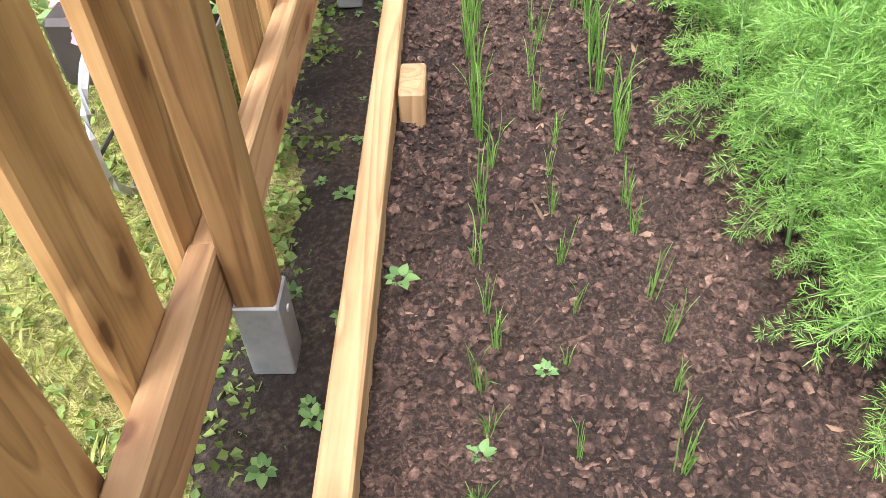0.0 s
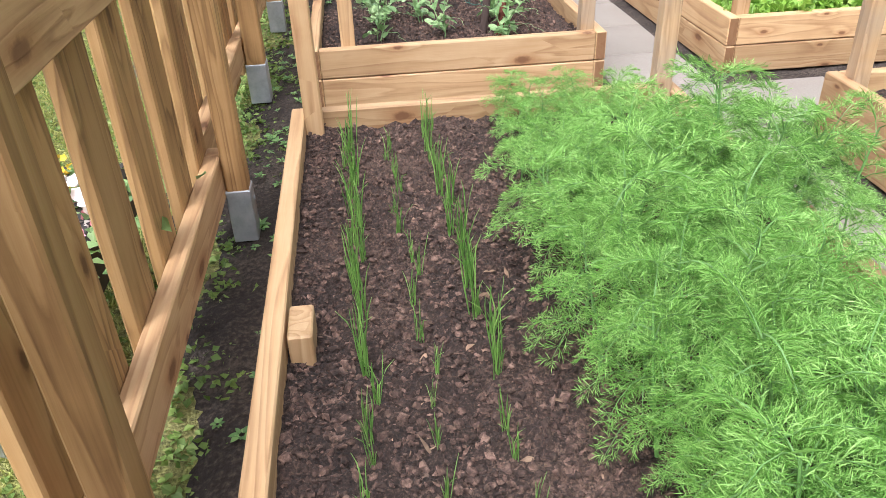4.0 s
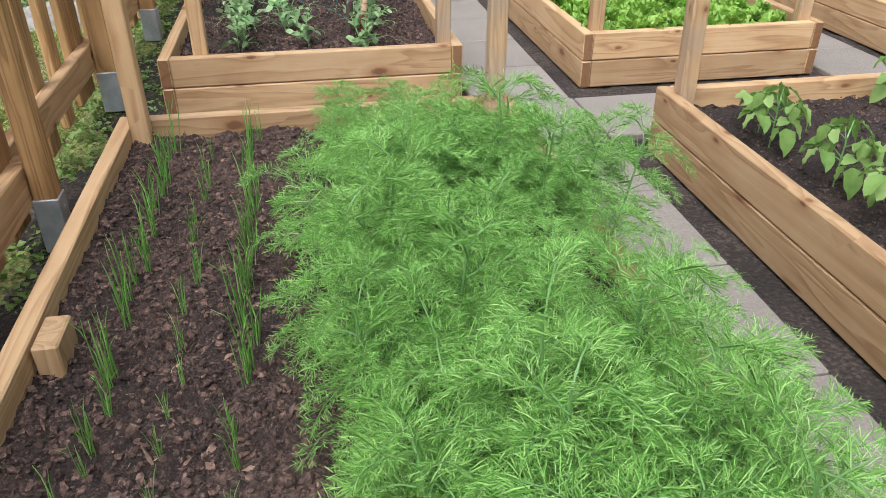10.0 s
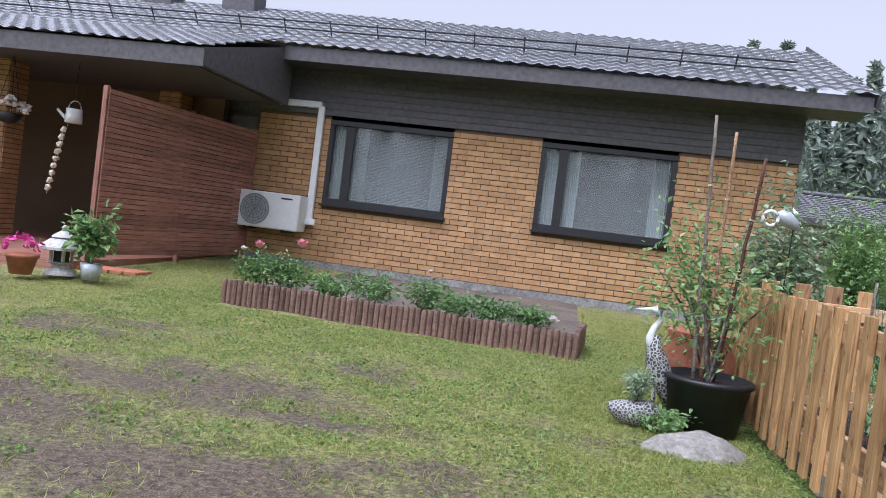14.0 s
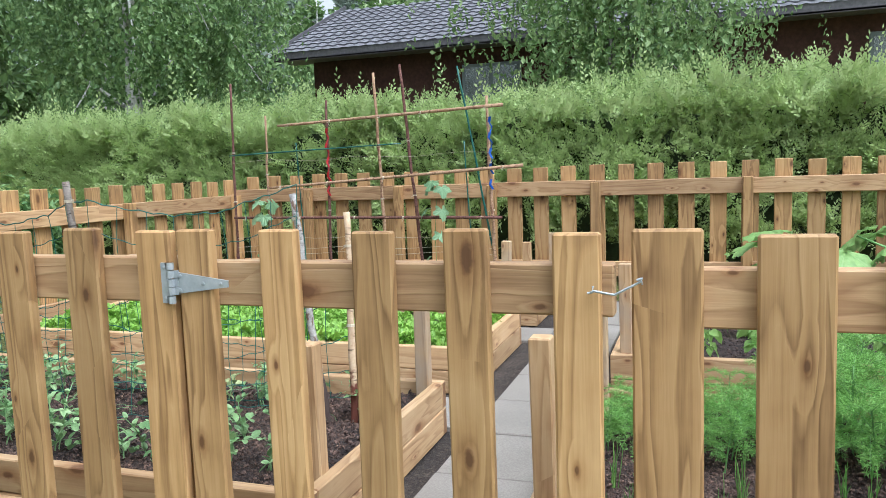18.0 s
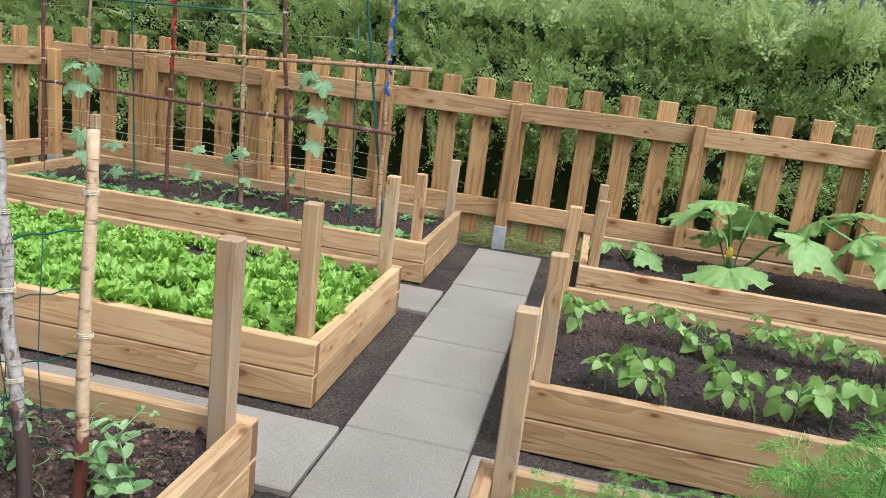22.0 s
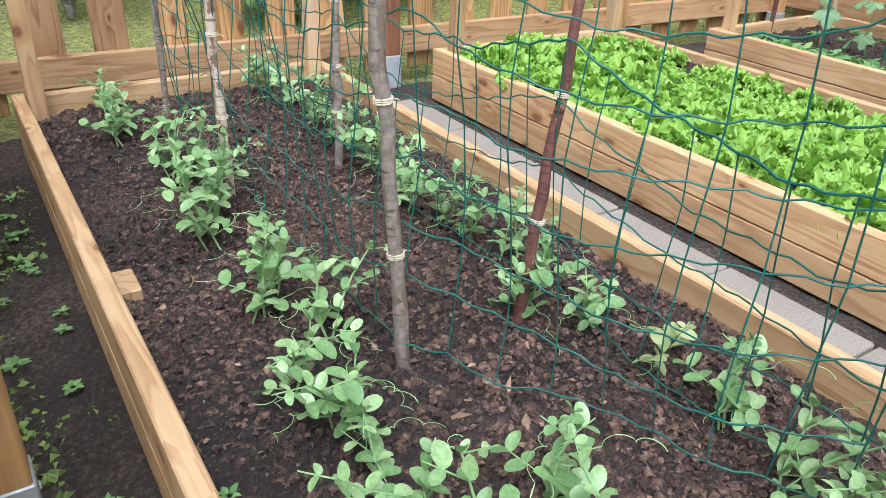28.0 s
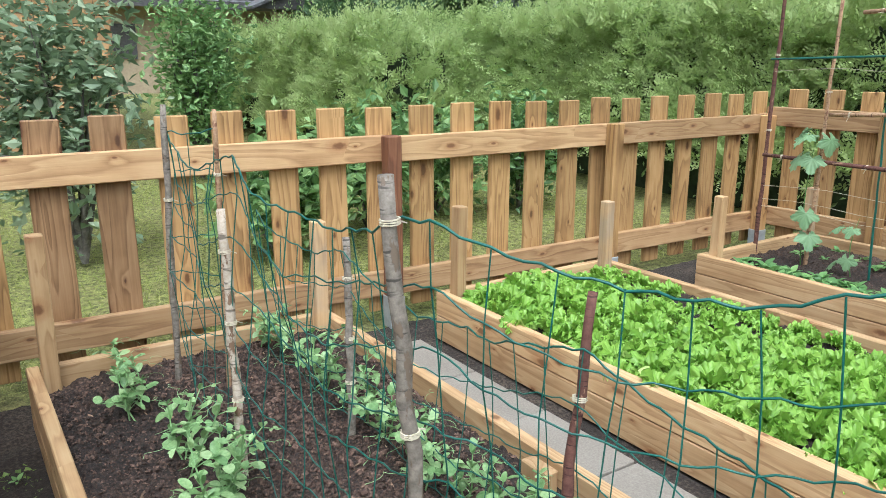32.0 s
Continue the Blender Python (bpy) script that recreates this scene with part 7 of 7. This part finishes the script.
hedge("hedge", 3.9, 5.5, 8.2, 15.5, 1.75, 9000, 7, "bright green hedge beside the far house", 0.066, 10800)

# pots, stone and garden ornaments by the fence corner
PX, PY = -0.53, 2.95
pot = thing("plant_tub", (PX, PY, 0), "large round black plastic tub planted with a small rowan", "pot")
hang("tub", Bag().add(*lathe([(0.0, 0.0), (0.24, 0.0), (0.30, 0.36), (0.325, 0.37), (0.325, 0.40), (0.30, 0.41), (0.285, 0.36), (0.0, 0.34)], 32)).mesh("tub", M_BLACK, True), pot, pose(PX, PY, -0.02))
hang("tub_soil", Bag().add(*lathe([(0.0, 0.36), (0.28, 0.355)], 24)).mesh("tub_soil", M_SOIL), pot, pose(PX, PY, -0.02))
shrub("rowan_sapling", PX, PY, 0.33, 1.1, 0.50, 1300, 0.062, M_ASHLEAF, "small rowan sapling with feathery green leaves", 441, stems=9, shape=0.8)
for i, (x, z) in enumerate(((-0.75, 2.24), (-0.62, 2.12), (-0.43, 1.95))):
    stick("support_cane", [(PX + (x - PX) * 0.5, PY - 0.02 + 0.05 * i, 0.3), (x, PY - 0.2 - 0.1 * i, z)], 0.014, 0.011, (M_STICK_GREY, M_STICK_TAN, M_STICK_RED)[i], "tall bare bamboo-like stick standing in the tub", "support canes", (0.5, 0.75))
solo("clay_jar", Bag().add(*lathe([(0.0, 0.0), (0.17, 0.0), (0.30, 0.32), (0.31, 0.45), (0.24, 0.60), (0.27, 0.64), (0.25, 0.65), (0.2, 0.6), (0.0, 0.55)], 28)).mesh("clay_jar", M_TERRA, True), "big brown terracotta jar standing behind the tub", "jar", pose(-0.50, 3.72, -0.02))
rv, rf = lathe([(0.40, -0.08), (0.36, 0.02), (0.27, 0.08), (0.15, 0.125), (0.0, 0.14)], 18)
rv = [(x * 1.0 * (1 + 0.10 * fbm(x * 3, y * 3, 1.0)), y * 0.62 * (1 + 0.1 * fbm(y * 4, x * 2, 1.0)), z * (1 + 0.3 * fbm(x * 5, y * 5, 1.0))) for x, y, z in rv]
solo("boulder", mesh_of("boulder", rv, rf, M_GRANITE, True), "flat pale granite boulder bedded in the lawn", "stone", pose(-0.66, 2.32, -0.04, 0, 0, 15))
# heron statue
hx, hy = -0.91, 2.97
hb = Bag()
hb.add(*tube([(0.02, 0, 0.0), (0.01, 0, 0.22)], 0.012, 6))
hb.add(*tube([(0.10, 0, 0.12), (0.085, 0, 0.20), (0.05, 0, 0.30), (0.01, 0, 0.40), (-0.02, 0, 0.50), (-0.015, 0, 0.58)], [0.012, 0.045, 0.075, 0.08, 0.05, 0.024], 12))
nb_ = Bag().add(*tube([(-0.03, 0, 0.46), (-0.055, 0, 0.56), (-0.035, 0, 0.63), (0.0, 0, 0.69), (-0.01, 0, 0.735), (-0.04, 0, 0.75), (-0.07, 0, 0.745), (-0.17, 0, 0.735)], [0.035, 0.028, 0.022, 0.018, 0.02, 0.026, 0.014, 0.003], 10))
o_ = len(hb.v)
allb = Bag().add(hb.v, hb.f).add(nb_.v, nb_.f)
hm = allb.mesh("heron_statue", M_MOTTLE, True)
hm.materials.append(M_WHITE)
for p in hm.polygons:
    p.material_index = 1 if min(p.vertices) >= o_ else 0
solo("heron_statue", hm, "garden heron statue, white neck and black-white mottled body", "statue", pose(hx, hy, -0.02) @ Matrix.Scale(1.12, 4))
bl_ = Bag().add(*tube([(-0.20, 0, 0.13), (-0.16, 0, 0.12), (-0.10, 0, 0.10), (0.0, 0, 0.10), (0.10, 0, 0.11), (0.16, 0, 0.13)], [0.02, 0.055, 0.085, 0.10, 0.095, 0.05], 14))
solo("bird_planter", bl_.mesh("bird_planter", M_MOTTLE, True), "mottled grey bird-shaped planter on the lawn", "planter", pose(-1.03, 2.74, -0.02))
shrub("lavender", -1.03, 2.74, 0.15, 0.20, 0.12, 900, 0.035, M_GREYLEAF, "bushy grey-green lavender in the bird planter", 451, stems=12)
shrub("ground_plant", -0.80, 2.62, -0.02, 0.14, 0.2, 420, 0.05, M_ASHLEAF, "low green leaves at the foot of the tub", 452)
# enamel fish-like wind ornament on a stick
wo = thing("wind_ornament", (-0.02, 3.3, 0.3), "pale metal bird ornament on a thin rod", "ornament")
hang("rod", Bag().add(*tube([(-0.02, 3.35, 0.3), (0.0, 3.3, 1.55)], 0.005, 6)).mesh("rod", M_BLACK), wo, Matrix())
hang("figure", Bag().add(*tube([(-0.09, 0, 0.05), (-0.05, 0, 0.05), (0.0, 0, 0.03), (0.06, 0, -0.01), (0.10, 0, -0.04)], [0.012, 0.05, 0.06, 0.045, 0.012], 12)).mesh("figure", M_STEEL, True), wo, pose(-0.06, 3.3, 1.58))
hang("ring", Bag().add(*tube([(0.055 * math.cos(a), 0, 0.055 * math.sin(a)) for a in np.linspace(0, 6.283, 20)], 0.013, 8, False)).mesh("ring", M_WHITE, True), wo, pose(-0.18, 3.27, 1.60))

# terrace clutter
lx_, ly_ = -7.75, 5.58
lan = thing("stone_lantern", (lx_, ly_, 0.05), "small pale cast stone pagoda lantern at the terrace edge", "lantern")
hang("base", Bag().add(*lathe([(0.0, 0.0), (0.20, 0.0), (0.17, 0.05), (0.10, 0.08), (0.10, 0.12), (0.17, 0.15), (0.0, 0.16)], 12)).mesh("base", M_CONC), lan, pose(lx_, ly_, 0.05))
for a in (45, 135, 225, 315):
    hang("pillar", box_mesh(0.035, 0.035, 0.16, M_CONC), lan, pose(lx_ + 0.12 * math.cos(radians(a)), ly_ + 0.12 * math.sin(radians(a)), 0.29))
hang("core", box_mesh(0.13, 0.13, 0.15, M_BLACK), lan, pose(lx_, ly_, 0.285))
hang("roof", Bag().add(*lathe([(0.15, 0.0), (0.27, -0.02), (0.27, 0.01), (0.15, 0.10), (0.10, 0.12), (0.14, 0.13), (0.06, 0.19), (0.025, 0.22), (0.035, 0.25), (0.0, 0.29)], 12)).mesh("roof", M_CONC), lan, pose(lx_, ly_, 0.38))
fp = thing("flower_pot", (-7.95, 5.15, 0.05), "terracotta pot of magenta pelargoniums on the terrace edge", "flower pot")
hang("pot", Bag().add(*lathe([(0.0, 0.0), (0.12, 0.0), (0.17, 0.20), (0.19, 0.20), (0.19, 0.24), (0.16, 0.24), (0.0, 0.22)], 18)).mesh("pot", M_TERRA, True), fp, pose(-7.95, 5.15, 0.05))


def bloom_cloud(name, parent, x, y, z, rx, ry, rz, n, size, material, seed):
    q = random.Random(seed)
    b = Bag()
    for _ in range(n):
        a, k = q.uniform(0, 6.28), math.sqrt(q.random())
        c = Vector((x + rx * k * math.cos(a), y + ry * k * math.sin(a), z + rz * (1 - k * k) + q.uniform(-0.3, 0.3) * rz))
        tilt = Matrix.Rotation(q.uniform(-0.9, 0.9), 4, "X") @ Matrix.Rotation(q.uniform(-0.9, 0.9), 4, "Y")
        for p in range(5):
            vs, fs = blade_leaf(size, size * 0.95, q, 3, -0.25, 0, 0, 0.1, -0.3)
            b.add(vs, fs, Matrix.Translation(c) @ tilt @ Matrix.Rotation(p * 1.257, 4, "Z") @ Matrix.Rotation(-0.35, 4, "Y"))
    return hang(name, b.mesh(name, material, True), parent, Matrix())


M_MAGENTA = plain("magenta_petal", (0.62, 0.05, 0.30), 0.6, vary=0.2)
bloom_cloud("blossom", fp, -7.95, 5.15, 0.36, 0.22, 0.22, 0.14, 40, 0.04, M_MAGENTA, 1)
shrub("potted_bamboo", -7.28, 5.5, 0.22, 0.55, 0.25, 500, 0.12, M_ASHLEAF, "light green leafy potted plant", 461)
solo("bucket_pot", Bag().add(*lathe([(0.0, 0.0), (0.10, 0.0), (0.13, 0.20), (0.12, 0.20), (0.0, 0.18)], 18)).mesh("bucket_pot", M_STEEL, True), "grey zinc pot on the terrace edge", "pot", pose(-7.28, 5.5, 0.05))
gn_ = Bag().add(*lathe([(0.0, 0.0), (0.08, 0.0), (0.09, 0.10), (0.075, 0.20), (0.06, 0.22), (0.085, 0.27), (0.075, 0.34), (0.0, 0.38)], 14))
solo("gnome_statue", gn_.mesh("gnome_statue", M_CONC, True), "small grey stone garden figure", "statue", pose(-8.3, 4.95, 0.03))
for i in range(3):
    cx = -11.25 + i * 0.42
    cn = thing("water_canister", (cx, 7.0, 0.15), "milky white plastic water canister with a blue cap", "canister", "water canisters")
    hang("body", box_mesh(0.36, 0.28, 0.60, M_CANIS, 0.05), cn, pose(cx, 7.0, 0.46))
    hang("shoulder", Bag().add(*lathe([(0.17, 0.0), (0.13, 0.07), (0.05, 0.10), (0.05, 0.12)], 14)).mesh("shoulder", M_CANIS, True), cn, pose(cx, 7.0, 0.75))
    hang("cap", Bag().add(*lathe([(0.06, 0.0), (0.06, 0.05), (0.0, 0.055)], 12)).mesh("cap", M_BLUECAP), cn, pose(cx, 7.0, 0.86))
bk = thing("hanging_basket", (-10.65, 7.9, 2.2), "hanging basket of white petunias under the porch roof", "hanging basket")
hang("bowl", Bag().add(*lathe([(0.0, -0.18), (0.12, -0.14), (0.22, 0.0), (0.2, 0.0)], 16)).mesh("bowl", M_BLACK, True), bk, pose(-10.65, 7.9, 2.15))
bloom_cloud("blossom", bk, -10.65, 7.9, 2.2, 0.34, 0.34, 0.16, 55, 0.06, M_PALE, 2)
for a in (0, 2.1, 4.2):
    hang("chain", Bag().add(*tube([(-10.65 + 0.2 * math.cos(a), 7.9 + 0.2 * math.sin(a), 2.15), (-10.65, 7.9, 3.06)], 0.006, 4)).mesh("chain", M_BLACK), bk, Matrix())
wc = thing("watering_can", (-9.5, 7.9, 2.15), "small white enamel watering can hanging on a hook", "watering can")
hang("body", Bag().add(*lathe([(0.0, 0.0), (0.13, 0.0), (0.12, 0.22), (0.0, 0.23)], 16)).mesh("body", M_WHITE, True), wc, pose(-9.5, 7.9, 2.1))
hang("spout", Bag().add(*tube([(-9.62, 7.9, 2.15), (-9.80, 7.9, 2.30)], [0.03, 0.02], 8)).mesh("spout", M_WHITE, True), wc, Matrix())
hang("handle", Bag().add(*tube([(-9.5 + 0.11 * math.cos(a), 7.9, 2.32 + 0.13 * math.sin(a)) for a in np.linspace(0, 3.14, 9)], 0.01, 6)).mesh("handle", M_WHITE, True), wc, Matrix())
hang("chain", Bag().add(*tube([(-9.5, 7.9, 2.45), (-9.5, 7.9, 3.06)], 0.007, 4)).mesh("chain", M_BLACK), wc, Matrix())
rc = Bag()
for k in range(9):
    rc.add(*lathe([(0.0, -0.06), (0.05, -0.02), (0.03, 0.05), (0.0, 0.06)], 6), pose(-9.62 - 0.02 * k, 7.85, 1.98 - k * 0.115, 20 * k, 15, 40 * k))
solo("wind_chime", rc.add(*tube([(-9.55, 7.86, 2.12), (-9.80, 7.85, 0.95)], 0.004, 4)).mesh("wind_chime", M_TWINE), "long string of shells hanging under the can", "wind chime")

# petunia cart beside the fence
ct = thing("planter_cart", (-0.37, -0.97, 0), "dark wooden planter on an old spoked wheel cart, full of petunias", "planter")
hang("trough", box_mesh(0.26, 0.58, 0.15, M_PLANTER, 0.012), ct, pose(-0.37, -0.97, 0.26))
for y in (-1.30, -0.66):
    wh = Bag().add(*tube([(0, 0.17 * math.cos(a), 0.17 * math.sin(a)) for a in np.linspace(0, 6.283, 25)], 0.010, 5, False))
    w_ = hang("wheel", wh.mesh("wheel", M_STEEL), ct, pose(-0.37, y, 0.165))
    for k in range(6):
        a = k * 1.047
        hang("spoke", Bag().add(*tube([(0, 0, 0), (0, 0.165 * math.cos(a), 0.165 * math.sin(a))], 0.005, 5)).mesh("spoke", M_PLANTER), w_, pose(-0.37, y, 0.165))
    hang("hub", Bag().add(*tube([(-0.03, 0, 0), (0.03, 0, 0)], 0.018, 8)).mesh("hub", M_PLANTER), w_, pose(-0.37, y, 0.165))
    hang("bracket", Bag().add(*tube([(-0.37, y, 0.165), (-0.37, y + (0.10 if y < -1 else -0.10), 0.24)], 0.010, 6)).mesh("bracket", M_PLANTER), ct, Matrix())
pg = np.random.default_rng(3)
pp = np.stack([-0.37 + pg.normal(size=600) * 0.10, -0.97 + pg.uniform(-0.27, 0.27, 600), 0.305 + np.abs(pg.normal(size=600)) * 0.025], 1)
vs, fs = leaf_quads(pp, pg.uniform(0.03, 0.06, 600), np.tile(np.array([[0.0, 0, 1]]), (600, 1)), 9, 0.6)
hang("foliage", quads_mesh("foliage", vs, fs, M_ASHLEAF), ct, Matrix())
for m_, s_, n_, y_ in ((M_PINK, 4, 80, -1.10), (M_PALE, 5, 120, -0.95), (M_YELLOW, 6, 70, -0.78)):
    bloom_cloud("blossom", ct, -0.37, y_, 0.305, 0.15, 0.20 if m_ is not M_YELLOW else 0.14, 0.075, n_, 0.021 if m_ is not M_YELLOW else 0.012, m_, s_)

# ---- grass and clover on the lawn ----
M_GRASS = leafy("grass_blades", (0.12, 0.15, 0.03), (0.27, 0.31, 0.075), (0.50, 0.51, 0.18), 0.35, 0.5)
M_CLOVER = leafy("clover_leaves", (0.075, 0.14, 0.028), (0.17, 0.27, 0.06), (0.31, 0.42, 0.11), 0.3, 0.5)


def lawn_cover(name, n, seed, x0, x1, y0, y1, flat, label, keep=None):
    g = np.random.default_rng(seed)
    x, y = g.uniform(x0, x1, n), g.uniform(y0, y1, n)
    ok = np.array([(keep(a, b) if keep else True) for a, b in zip(x, y)])
    dens = np.array([noise.fractal(Vector((a * 2.6, b * 2.6, 2.0 + 3.0 * flat)), 1.0, 2.0, 3) - 1.25 * worn_at(a, b) for a, b in zip(x, y)])
    ok &= (dens + (0.38 if flat else 0.68) + g.normal(size=n) * 0.28) > 0
    x, y = x[ok], y[ok]
    z = np.array([lawn_z(a, b) for a, b in zip(x, y)])
    n = len(x)
    P = np.stack([x, y, z + (0.016 if not flat else 0.010)], 1)
    if flat:
        vs, fs = leaf_quads(P + g.normal(size=(n, 3)) * np.array([0.01, 0.01, 0.004]), g.uniform(0.014, 0.030, n), np.tile(np.array([[0.0, 0, 1]]), (n, 1)) + g.normal(size=(n, 3)) * 0.3, seed, 0.85, 0, 1.0)
    else:
        side = np.stack([g.normal(size=n), g.normal(size=n), np.zeros(n)], 1)
        vs, fs = leaf_quads(P, g.uniform(0.03, 0.075, n), side, seed, 0.085, -0.9, 0.7)
    solo(name, quads_mesh(name, vs, fs, M_CLOVER if flat else M_GRASS), label, "grass", kind="stuff")


outside = lambda a, b: not (-0.22 < a < 5.1 and -3.5 < b < 4.15) and not (-5.6 < a < -1.35 and 5.3 < b) and b < 10.4
lawn_cover("grass", 150000, 31, -8.0, 0.0, -3.0, 9.5, False, "short patchy lawn grass", outside)
lawn_cover("grass", 26000, 33, -1.6, -0.1, -3.2, 4.4, False, "short grass along the fence", outside)
lawn_cover("grass", 26000, 34, -1.0, 5.3, 4.1, 9.0, False, "lawn grass behind the garden", outside)
lawn_cover("clover", 110000, 32, -6.5, 0.0, -3.0, 7.0, True, "small clover leaves in the lawn", outside)
lawn_cover("clover", 9000, 35, -0.25, 0.14, -3.1, 3.8, True, "small weeds along the fence foot")
